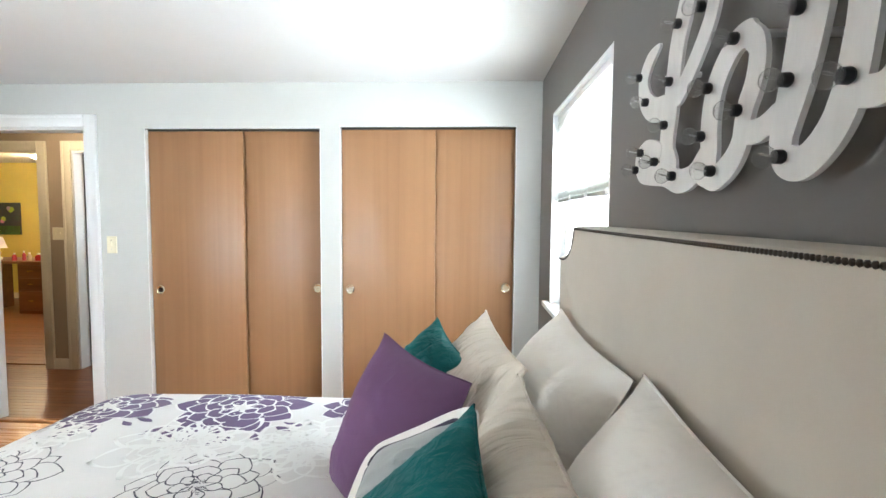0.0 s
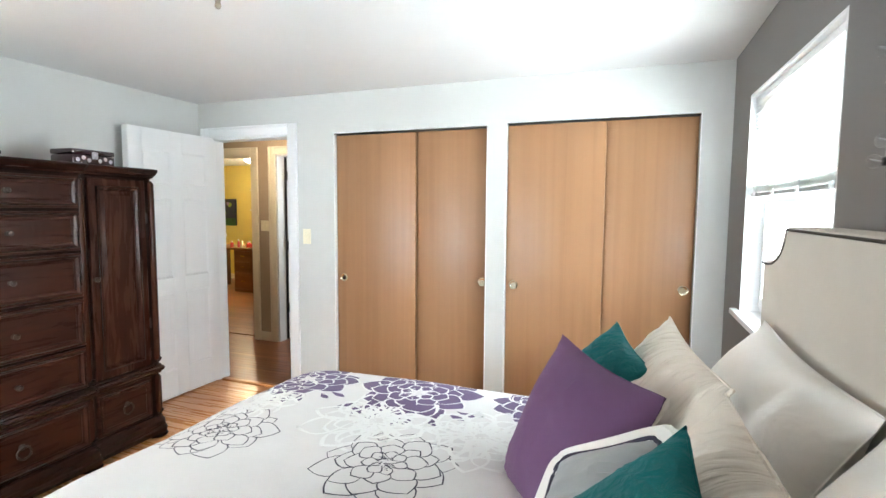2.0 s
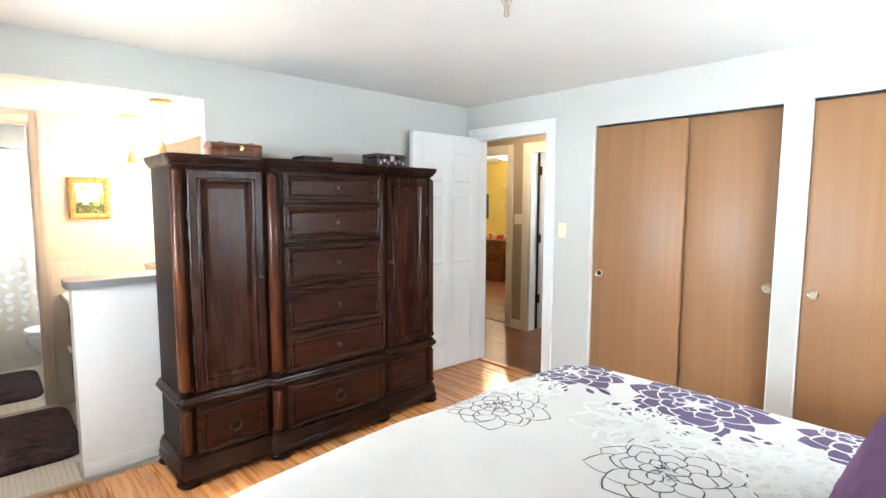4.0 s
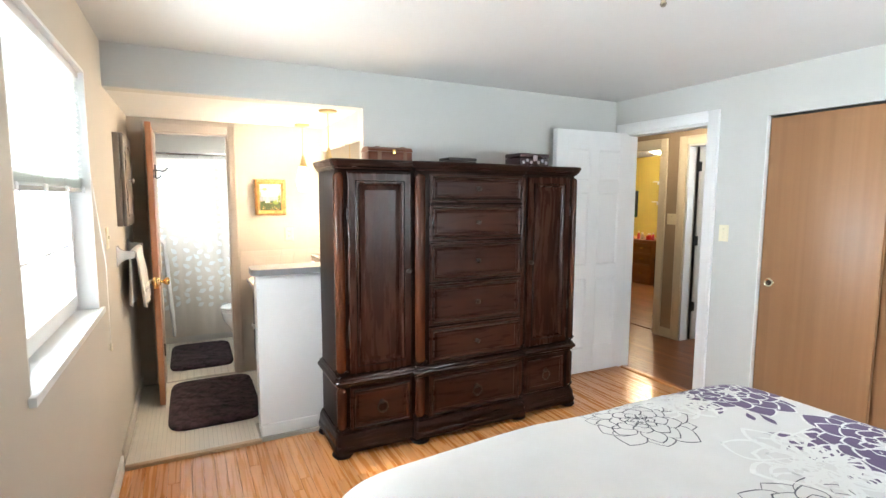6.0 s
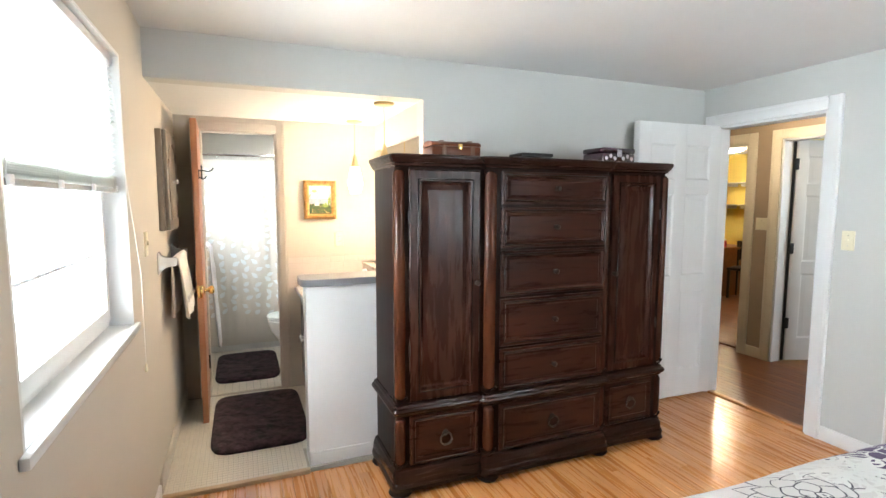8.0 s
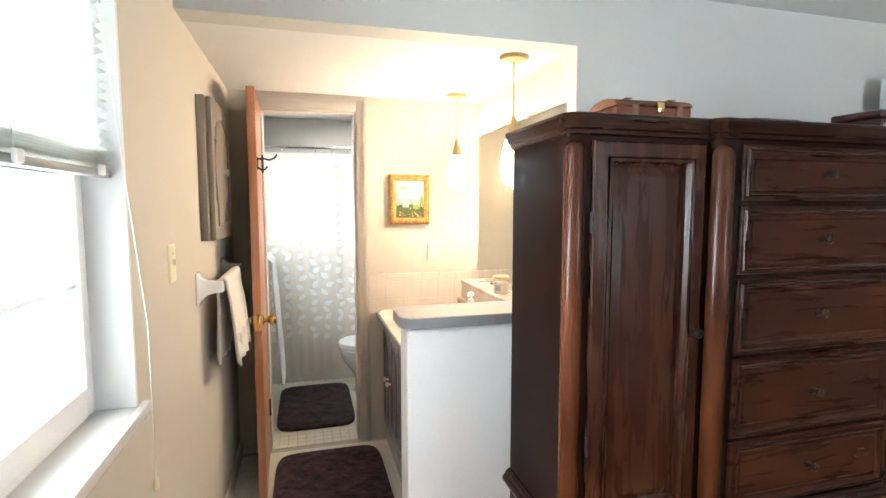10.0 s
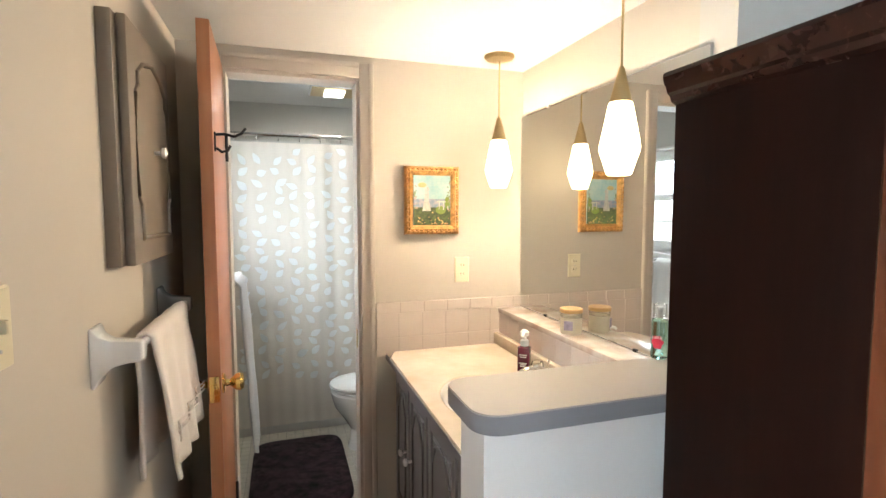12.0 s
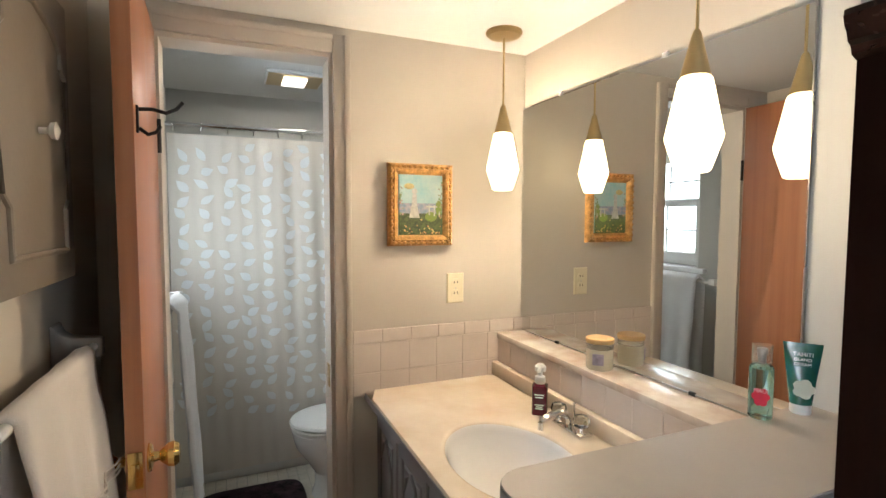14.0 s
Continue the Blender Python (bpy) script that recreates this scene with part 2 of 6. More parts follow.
_b.inputs["Base Color"].default_value, _b.inputs["Metallic"].default_value, _b.inputs["Roughness"].default_value = (0.88, 0.90, 0.89, 1), 1.0, 0.0
# Grey here carries the shade under the white blind's bottom rail.
RAIL_SHADED = mat("vinyl rail in painted shade", (0.30, 0.30, 0.295), 0.45, var=0.04, bump=0.0)
PANE = glass("window glass", ior=1.05)
CLEAR, _n, _l, _b = nodes_of("thin clear glass")
_t, _g, _m, _w = _n.new("ShaderNodeBsdfTransparent"), _n.new("ShaderNodeBsdfGlossy"), _n.new("ShaderNodeMixShader"), _n.new("ShaderNodeLayerWeight")
_t.inputs[0].default_value, _g.inputs["Roughness"].default_value, _w.inputs[0].default_value = (0.985, 0.988, 0.988, 1), 0.03, 0.12
_k = _n.new("ShaderNodeMath")
_k.operation = "MULTIPLY"
_k.inputs[1].default_value = 0.55
_l.new(_w.outputs["Fresnel"], _k.inputs[0])
_l.new(_k.outputs[0], _m.inputs[0])
_l.new(_t.outputs[0], _m.inputs[1])
_l.new(_g.outputs[0], _m.inputs[2])
# Faint white haze stands in for the bright window reflected in the bulbs.
_d, _m2 = _n.new("ShaderNodeBsdfTranslucent"), _n.new("ShaderNodeMixShader")
_d.inputs[0].default_value, _m2.inputs[0].default_value = (0.9, 0.9, 0.9, 1), 0.07
_l.new(_m.outputs[0], _m2.inputs[1])
_l.new(_d.outputs[0], _m2.inputs[2])
_l.new(_m2.outputs[0], _n["Material Output"].inputs["Surface"])
_n.remove(_b)
PULL = mat("pale polished nickel brass", (0.86, 0.80, 0.62), 0.14, 1.0, var=0.03, bump=0.0)
WALL_GROUT = mat("pale wall grout", (0.60, 0.525, 0.465), 0.8, var=0.04, fine=200, bump=0.1)
GRILLE = translucent("white vinyl grille", (0.72, 0.73, 0.74), 0.18)
BLIND = translucent("white vinyl slat", (0.85, 0.86, 0.84), 0.45)
CURTAIN = translucent("sheer shower curtain", (0.76, 0.705, 0.64), 0.34, 0.05)
LEAF_PRINT = translucent("pearl leaf print", (0.86, 0.88, 0.885), 0.36)
OPAL = mat("lit opal glass", (0.9, 0.88, 0.82), 0.3, var=0.0, bump=0.0, emit=((1.0, 0.80, 0.50), 9.0))
OPAL_SOFT = mat("frosted lamp glass", (0.86, 0.82, 0.72), 0.35, var=0.02, bump=0.0, emit=((1.0, 0.82, 0.55), 1.6))
LAMP_LENS = mat("lit lamp lens", (0.9, 0.88, 0.82), 0.3, var=0.0, bump=0.0, emit=((1.0, 0.92, 0.8), 7.0))
RUG = fabric("plum bath rug pile", (0.066, 0.034, 0.045), 0.95, 260, 0.9, 0.7, 0.05, 1.0, 22)
TERRY = fabric("white terry cloth", (0.76, 0.70, 0.64), 0.95, 420, 0.7, 0.04, 0.3, 0.25)
LINEN = fabric("ivory headboard linen", (0.53, 0.475, 0.40), 0.9, 900, 0.3, 0.04, 0.2, 0.05)
DUVET = fabric("pale grey cotton duvet", (0.665, 0.64, 0.625), 0.85, 900, 0.2, 0.03, 0.1, 0.22)
PURPLE = fabric("purple cotton", (0.125, 0.060, 0.122), 0.85, 700, 0.3, 0.06, 0.04, 0.25)
PRINT_PURPLE = fabric("purple printed cotton", (0.085, 0.045, 0.125), 0.85, 900, 0.2, 0.10, 0.1, 0.1)
PRINT_DARK = fabric("charcoal printed cotton", (0.05, 0.042, 0.065), 0.85, 900, 0.2, 0.05, 0.1, 0.1)
PRINT_WHITE = fabric("white printed cotton", (0.75, 0.74, 0.72), 0.85, 900, 0.2, 0.02, 0.1, 0.1)
TEAL = fabric("quilted teal velvet", (0.003, 0.125, 0.128), 0.75, 500, 0.3, 0.1, 0.04, 0.6, crinkle=(26, 26, 26, 0.5))
WHITE_COTTON = fabric("white cotton", (0.90, 0.865, 0.815), 0.85, 900, 0.2, 0.02, 0.1, 0.2, crinkle=(7, 4, 10, 0.35))
BEIGE_COTTON = fabric("beige cotton", (0.75, 0.67, 0.575), 0.85, 900, 0.2, 0.04, 0.1, 0.4, crinkle=(20, 4, 4, 1.0))
GREY_COTTON = fabric("pale grey satin cotton", (0.33, 0.34, 0.335), 0.6, 900, 0.2, 0.04, 0.2, 0.35)
WHITEWASH = mat("whitewashed board", (0.76, 0.74, 0.71), 0.6, var=0.10, scale=5, fine=60, bump=0.15, stretch=(1, 1, 0.3))
SIGN_EDGE = mat("grey painted sign edge", (0.60, 0.59, 0.58), 0.55, var=0.04)


# ---------------------------------------------------------------- builders
def finish(name, bm, material, parent=None, label="", smooth=0.46):
    me = bpy.data.meshes.new(name)
    bmesh.ops.recalc_face_normals(bm, faces=bm.faces)
    if smooth:
        for f in bm.faces:
            f.smooth = True
        for e in bm.edges:
            if len(e.link_faces) == 2 and e.calc_face_angle(0) > smooth:
                e.smooth = False
    bm.to_mesh(me)
    bm.free()
    me.materials.append(material)
    ob = new(name, me)
    ob.parent = parent
    if label:
        ob["label"] = label
    return ob


part = finish


def thing(name, place, label, category, group="", kind="", rz=0):
    ob = new(name)
    ob.empty_display_size = 0.1
    ob.matrix_world = pose(*place, 0, 0, rz)
    return tagged(ob, label, category, group, kind)


def box(x0, x1, y0, y1, z0, z1, bevel=0.0, seg=2, bm=None):
    own = bmesh.new()
    bmesh.ops.create_cube(own, size=1)
    for v in own.verts:
        v.co = Vector(((x0 + x1) / 2 + v.co.x * (x1 - x0), (y0 + y1) / 2 + v.co.y * (y1 - y0), (z0 + z1) / 2 + v.co.z * (z1 - z0)))
    if bevel:
        bmesh.ops.bevel(own, geom=list(own.edges), offset=bevel, segments=seg, affect="EDGES", profile=0.5)
    if bm is None:
        return own
    me = bpy.data.meshes.new("tmp")
    own.to_mesh(me)
    own.free()
    bm.from_mesh(me)
    bpy.data.meshes.remove(me)
    return bm


def boxes(*rows, bevel=0.0):
    bm = bmesh.new()
    for r in rows:
        box(*r, bevel=bevel, bm=bm)
    return bm


def lathe(profile, seg=24, at=(0, 0, 0), axis="z", bm=None, sx=1.0, sy=1.0):
    """profile: rows of (radius, height)."""
    bm = bm or bmesh.new()
    turn = {"z": Matrix(), "x": Matrix.Rotation(radians(90), 4, "Y"), "y": Matrix.Rotation(radians(-90), 4, "X")}[axis]
    rings = []
    for r, h in profile:
        rings.append([bm.verts.new(Vector(at) + turn @ Vector((r * sx * math.cos(2 * math.pi * k / seg), r * sy * math.sin(2 * math.pi * k / seg), h))) for k in range(seg)])
    for a, b in zip(rings, rings[1:]):
        for k in range(seg):
            bm.faces.new((a[k], a[(k + 1) % seg], b[(k + 1) % seg], b[k]))
    for ring, r in ((rings[0], profile[0][0]), (rings[-1], profile[-1][0])):
        if r > 1e-6:
            bm.faces.new(ring)
    bmesh.ops.remove_doubles(bm, verts=bm.verts, dist=1e-6)
    return bm


def tube(points, r, seg=8, bm=None, closed=False, flat=1.0):
    """A round bar along points. flat: the thickness across z in parts of r."""
    bm = bm or bmesh.new()
    pts = [Vector(p) for p in points]
    rings, n = [], len(pts)
    for k, p in enumerate(pts):
        a, b = (pts[k - 1], pts[(k + 1) % n]) if closed else (pts[max(0, k - 1)], pts[min(n - 1, k + 1)])
        d = (b - a).normalized()
        side = d.cross(Vector((0, 0, 1)))
        side = side.normalized() if side.length > 1e-3 else Vector((1, 0, 0))
        up = side.cross(d).normalized()
        rings.append([bm.verts.new(p + r * (math.cos(2 * math.pi * j / seg) * side + flat * math.sin(2 * math.pi * j / seg) * up)) for j in range(seg)])
    pairs = list(zip(rings, rings[1:])) + ([(rings[-1], rings[0])] if closed else [])
    for a, b in pairs:
        for j in range(seg):
            bm.faces.new((a[j], a[(j + 1) % seg], b[(j + 1) % seg], b[j]))
    if not closed:
        bm.faces.new(rings[0])
        bm.faces.new(rings[-1])
    return bm


def rings(w, h, profile, bm=None, to=None, back=None):
    """A moulded rectangle in the xz plane that faces -y: rows of (inset, out). to: a matrix. back: how far it reaches behind."""
    bm = bm or bmesh.new()
    to = to or Matrix()
    rows = []
    prof = ([(profile[0][0], back)] if back is not None else []) + list(profile)
    for i, d in prof:
        rows.append([bm.verts.new(to @ Vector((x, -d, z))) for x, z in ((i, i), (w - i, i), (w - i, h - i), (i, h - i))])
    for a, b in zip(rows, rows[1:]):
        for k in range(4):
            bm.faces.new((a[k], a[(k + 1) % 4], b[(k + 1) % 4], b[k]))
    bm.faces.new(rows[-1])
    if back is not None:
        bm.faces.new(rows[0])
    return bm


def prism(outline, z0, z1, bm=None):
    bm = bm or bmesh.new()
    lo, hi = [bm.verts.new((x, y, z0)) for x, y in outline], [bm.verts.new((x, y, z1)) for x, y in outline]
    n = len(outline)
    for k in range(n):
        bm.faces.new((lo[k], lo[(k + 1) % n], hi[(k + 1) % n], hi[k]))
    bm.faces.new(lo)
    bm.faces.new(hi)
    return bm


FACE_E = Matrix.Rotation(radians(90), 4, "Z")   # a moulded rectangle that faces +x, its width along +y
FACE_W = Matrix.Rotation(radians(-90), 4, "Z")  # faces -x
FACE_N = Matrix.Rotation(radians(180), 4, "Z")  # faces +y


def structure(name, bm, material, label, category, parent=None):
    return tagged(finish(name, bm, material, parent, smooth=0.5), label, category, "", "structure")

# ---------------------------------------------------------------- structure
X0, X1, Y0, Y1, H = -3.09, 0.81, -0.30, 3.43, 2.315      # bedroom
XB, YM, HA = -4.247, 1.15, 2.08                         # vanity alcove
XS, HB = -6.15, 2.25                                    # bathroom far wall, its ceiling
YH, YY = 4.62, 8.3                                      # hall far wall, study far wall

# bedroom walls
structure("wall_north", boxes((X0, -2.97, Y1, 3.55, 0, H), (-2.97, -2.20, Y1, 3.55, 2.03, H), (-2.20, -1.795, Y1, 3.55, 0, H),
          (-1.795, -0.62, Y1, 3.55, 2.02, H), (-0.62, -0.49, Y1, 3.55, 0, H), (-0.49, 0.65, Y1, 3.55, 2.03, H), (0.65, X1, Y1, 3.55, 0, H)),
          PAINT_GREY, "light grey painted wall with closet openings", "wall")
structure("wall_closet_back", boxes((-1.9, 0.81, 4.15, 4.25, 0, H), (-1.9, -1.8, 3.55, 4.15, 0, H), (0.71, 0.81, 3.55, 4.15, 0, H)), PAINT_GREY, "plain grey closet walls behind sliding doors", "wall")
structure("wall_east", boxes((X1, 0.95, Y0 - 0.14, 1.87, 0, H), (X1, 0.95, 1.87, 3.02, 0, 0.96), (X1, 0.95, 1.87, 3.02, 2.03, H), (X1, 0.95, 3.02, 3.55, 0, H)),
          PAINT_DARK, "dark grey painted accent wall", "wall")
structure("wall_south", boxes((-2.56, X1, Y0 - 0.14, Y0, 0, 0.955), (-2.56, -1.42, Y0 - 0.14, Y0, 2.045, H), (-1.42, X1, Y0 - 0.14, Y0, 0.955, H),
          (XB, -2.56, Y0 - 0.14, Y0, 0, H)), PAINT_BEIGE, "warm light beige painted window wall", "wall")
structure("wall_west", boxes((-3.21, X0, YM, 3.55, 0, H), (-3.21, X0, Y0, YM, HA, H)), PAINT_GREY, "light grey painted wall with a low header", "wall")
structure("ceiling", box(-3.21, 0.95, Y0 - 0.14, 3.55, H, H + 0.1), CEILING, "white painted bedroom ceiling", "ceiling")
structure("floor", box(-3.21, 0.95, Y0 - 0.14, 3.5, -0.12, -0.012), OAK_FLOOR, "honey oak strip floor", "floor")

# vanity alcove and bathroom
structure("wall_vanity_back", boxes((XB - 0.11, XB, 0.388, YM, 0, HA), (XB - 0.11, XB, -0.14, 0.388, 1.99, HA), (XB - 0.11, XB, Y0, -0.14, 0, HA)),
          PAINT_BEIGE, "beige painted wall with a bathroom doorway", "wall")
structure("wall_vanity_mirror", box(XB - 0.11, -3.21, YM, YM + 0.12, 0, H), PAINT_BEIGE, "beige painted wall behind the mirror", "wall")
structure("ceiling_vanity", box(XB - 0.11, -3.21, Y0, YM, HA, HA + 0.1), CEILING, "low white painted alcove ceiling", "ceiling")
structure("wall_bath_south", boxes((XS, -5.25, Y0 - 0.14, Y0, 0, HB), (-5.25, -4.62, Y0 - 0.14, Y0, 0, 1.12), (-5.25, -4.62, Y0 - 0.14, Y0, 1.88, HB), (-4.62, XB, Y0 - 0.14, Y0, 0, HB)),
          PAINT_GREY, "pale grey bathroom window wall", "wall")
structure("wall_bath_far", box(XS - 0.1, XS, Y0 - 0.14, 1.3, 0, HB), PAINT_GREY, "pale grey bathroom wall above the shower", "wall")
structure("wall_bath_north", box(XS, XB - 0.11, YM, YM + 0.12, 0, HB), PAINT_GREY, "pale grey bathroom side wall", "wall")
structure("wall_bath_door_head", box(XB - 0.11, XB - 0.002, Y0, YM, HA + 0.1, HB + 0.1), PAINT_GREY, "pale grey wall above the doorway", "wall")
structure("ceiling_bath", box(XS - 0.1, XB - 0.11, Y0 - 0.14, 1.3, HB, HB + 0.1), CEILING, "white bathroom ceiling", "ceiling")
structure("floor_bath", box(XS - 0.1, -2.93, Y0 - 0.14, 1.3, -0.12, 0.012), GROUT, "grouted mosaic tile floor", "floor")

# hall, study and side room
structure("wall_hall", boxes((-6.0, -4.41, YH, 4.74, 0, 2.3), (-4.41, -3.59, YH, 4.74, 2.03, 2.3), (-3.59, -3.275, YH, 4.74, 0, 2.3), (-3.275, -2.475, YH, 4.74, 2.03, 2.3), (-2.475, -0.6, YH, 4.74, 0, 2.3)),
          PAINT_TAN, "tan painted hall wall with two doorways", "wall")
structure("wall_hall_near", boxes((-6.0, -3.21, 3.45, 3.55, 0, 2.3), (-0.7, -0.6, 4.25, YH, 0, 2.3), (-2.0, -0.6, 4.25, 4.30, 0, 2.3), (-6.1, -6.0, 3.45, 4.74, 0, 2.3)), PAINT_TAN, "tan painted hall end walls", "wall")
structure("ceiling_hall", box(-6.1, -0.6, 3.55, 4.74, 2.3, 2.4), CEILING, "white hall ceiling", "ceiling")
structure("floor_hall", box(-8.1, -0.6, 3.50, YY, -0.12, -0.012), HALL_FLOOR, "reddish oak strip hall floor", "floor")
structure("wall_study", boxes((-8.1, -3.54, YY, YY + 0.1, 0, 2.3), (-8.2, -8.1, 4.74, YY + 0.1, 0, 2.3), (-8.1, -6.0, 4.64, 4.74, 0, 2.3), (-3.62, -3.56, 4.74, YY, 0, 2.3)), PAINT_YELLOW, "yellow painted study walls", "wall")
structure("ceiling_study", box(-8.2, -3.56, 4.74, YY + 0.1, 2.3, 2.4), CEILING, "white study ceiling", "ceiling")
structure("wall_side_room", boxes((-3.56, -1.4, 6.9, 7.0, 0, 2.3), (-1.5, -1.4, 4.74, 6.9, 0, 2.3)), PAINT_GREY, "pale grey side room walls", "wall")
structure("ceiling_side_room", box(-3.56, -1.4, 4.74, 7.0, 2.3, 2.4), CEILING, "white side room ceiling", "ceiling")


def casing(name, x0, x1, top, y, w, t, material, label, left=True, right=True, facing=-1):
    """Door trim round an opening in a wall along x: two legs and a head, with a stepped profile."""
    th = thing(name, ((x0 + x1) / 2, y, 0), label, "door trim", kind="structure")
    c = (x0 + x1) / 2
    ya, yb = sorted((0, facing * t))
    yc, yd = sorted((facing * t, facing * (t + 0.006)))
    if left:
        part("jamb_trim", boxes((x0 - w - c, x0 - c, ya, yb, 0, top + w), (x0 - w - c, x0 - w + 0.022 - c, yc, yd, 0, top + w), bevel=0.003), material, th)
    if right:
        part("jamb_trim", boxes((x1 - c, x1 + w - c, ya, yb, 0, top + w), (x1 + w - 0.022 - c, x1 + w - c, yc, yd, 0, top + w), bevel=0.003), material, th)
    part("head_trim", boxes((x0 - c, x1 - c, ya, yb, top, top + w), (x0 - c, x1 - c, yc, yd, top + w - 0.022, top + w), bevel=0.003), material, th)
    return th


casing("door_trim_bedroom", -2.97, -2.20, 2.03, Y1, 0.082, 0.018, TRIM, "white painted door trim")
structure("door_jamb_bedroom", boxes((-2.972, -2.952, Y1, 3.55, 0, 2.03), (-2.218, -2.198, Y1, 3.55, 0, 2.03), (-2.952, -2.218, Y1, 3.55, 2.012, 2.032), (-2.23, -2.218, 3.475, 3.51, 0, 2.012)), TRIM, "white painted door jamb", "door jamb")
casing("door_trim_study", -4.41, -3.59, 2.03, YH, 0.085, 0.018, CREAM, "cream painted door trim")
casing("door_trim_side_room", -3.275, -2.475, 2.03, YH, 0.085, 0.018, CREAM, "cream painted door trim")
structure("door_jamb_study", boxes((-4.412, -4.392, YH, 4.74, 0, 2.03), (-3.608, -3.588, YH, 4.74, 0, 2.03), (-4.392, -3.608, YH, 4.74, 2.012, 2.032)), CREAM, "cream painted door jamb", "door jamb")
structure("door_jamb_side_room", boxes((-3.277, -3.257, YH, 4.74, 0, 2.03), (-2.493, -2.473, YH, 4.74, 0, 2.03), (-3.257, -2.493, YH, 4.74, 2.012, 2.032)), TRIM, "white painted door jamb", "door jamb")
structure("threshold", box(-2.95, -2.24, 3.455, 3.505, -0.012, 0.008, 0.004), OAK_FLOOR, "worn oak threshold strip", "threshold")

# bathroom doorway trim, in the plane of x
bt = thing("door_trim_bath", (XB, 0.12, 0), "greige painted bathroom door trim", "door trim", kind="structure")
part("jamb_trim", boxes((0, 0.016, 0.268, 0.327, 0, 2.05), (0.016, 0.022, 0.305, 0.327, 0, 2.05), bevel=0.003), GREIGE, bt)
part("jamb_trim", boxes((0, 0.016, -0.32, -0.26, 0, 2.05), bevel=0.003), GREIGE, bt)
part("head_trim", boxes((0, 0.016, -0.26, 0.268, 1.99, 2.05), (0.016, 0.022, -0.26, 0.268, 2.03, 2.05), bevel=0.003), GREIGE, bt)
part("door_jamb", boxes((-0.11, 0, 0.255, 0.269, 0, 1.99), (-0.11, 0, -0.261, -0.247, 0, 1.99), (-0.11, 0, -0.247, 0.255, 1.976, 1.992)), GREIGE, bt)
part("strike_plate", box(-0.05, -0.02, 0.250, 0.2535, 0.84, 0.92), BRASS, bt, "small brass strike plate")

# baseboards
structure("baseboard_bedroom", boxes((X0 + 0.005, X0 + 0.02, 2.6, Y1, 0, 0.09), (-2.117, -1.80, Y1 - 0.015, Y1 - 0.001, 0, 0.09), (-2.9, X1, Y0 + 0.001, Y0 + 0.015, 0, 0.09), (X1 - 0.015, X1 - 0.001, Y0 + 0.02, 3.4, 0, 0.09), bevel=0.003), TRIM, "white painted baseboard", "baseboard")
structure("baseboard_hall", boxes((-3.504, -3.361, YH - 0.016, YH - 0.001, 0, 0.10), bevel=0.003), CREAM, "cream painted baseboard", "baseboard")
structure("baseboard_study", boxes((-8.0, -3.5, YY - 0.016, YY - 0.001, 0, 0.10), bevel=0.003), CREAM, "cream painted baseboard", "baseboard")
structure("baseboard_alcove", boxes((XB + 0.02, -2.94, Y0 + 0.001, Y0 + 0.015, 0.018, 0.10), bevel=0.003), PAINT_BEIGE, "beige painted baseboard", "baseboard")

# half wall with its laminate bar top
hw = thing("half_wall", (-3.05, 0.79, 0), "white half wall at the vanity's end", "half wall", kind="structure")
part("wall_body", box(-0.045, 0.085, -0.36, 0.36, 0, 1.02), TRIM, hw)
part("baseboard", box(0.086, 0.10, -0.36, -0.01, 0, 0.085, 0.004), TRIM, hw)


def rounded(x0, x1, y0, y1, r, corners, seg=6):
    """Outline of a rectangle with some corners rounded: order x0y0, x1y0, x1y1, x0y1."""
    out = []
    for k, (cx, cy, a) in enumerate(((x0, y0, 180), (x1, y0, 270), (x1, y1, 0), (x0, y1, 90))):
        if k not in corners:
            out.append((cx, cy))
            continue
        ox, oy = cx + (r if k in (0, 3) else -r), cy + (r if k in (0, 1) else -r)
        out += [(ox + r * math.cos(radians(a + 90 * j / seg)), oy + r * math.sin(radians(a + 90 * j / seg))) for j in range(seg + 1)]
    return out


bar = thing("bar_top", (-3.05, 0.79, 1.02), "grey laminate bar top with rounded corners", "counter")
part("edge_band", prism(rounded(-0.098, 0.128, -0.388, 0.352, 0.055, (0, 1)), 0.0, 0.036), LAM_EDGE, bar, "dark grey edge band")
part("surface", prism(rounded(-0.096, 0.126, -0.386, 0.35, 0.053, (0, 1)), 0.036, 0.039), LAMINATE, bar)


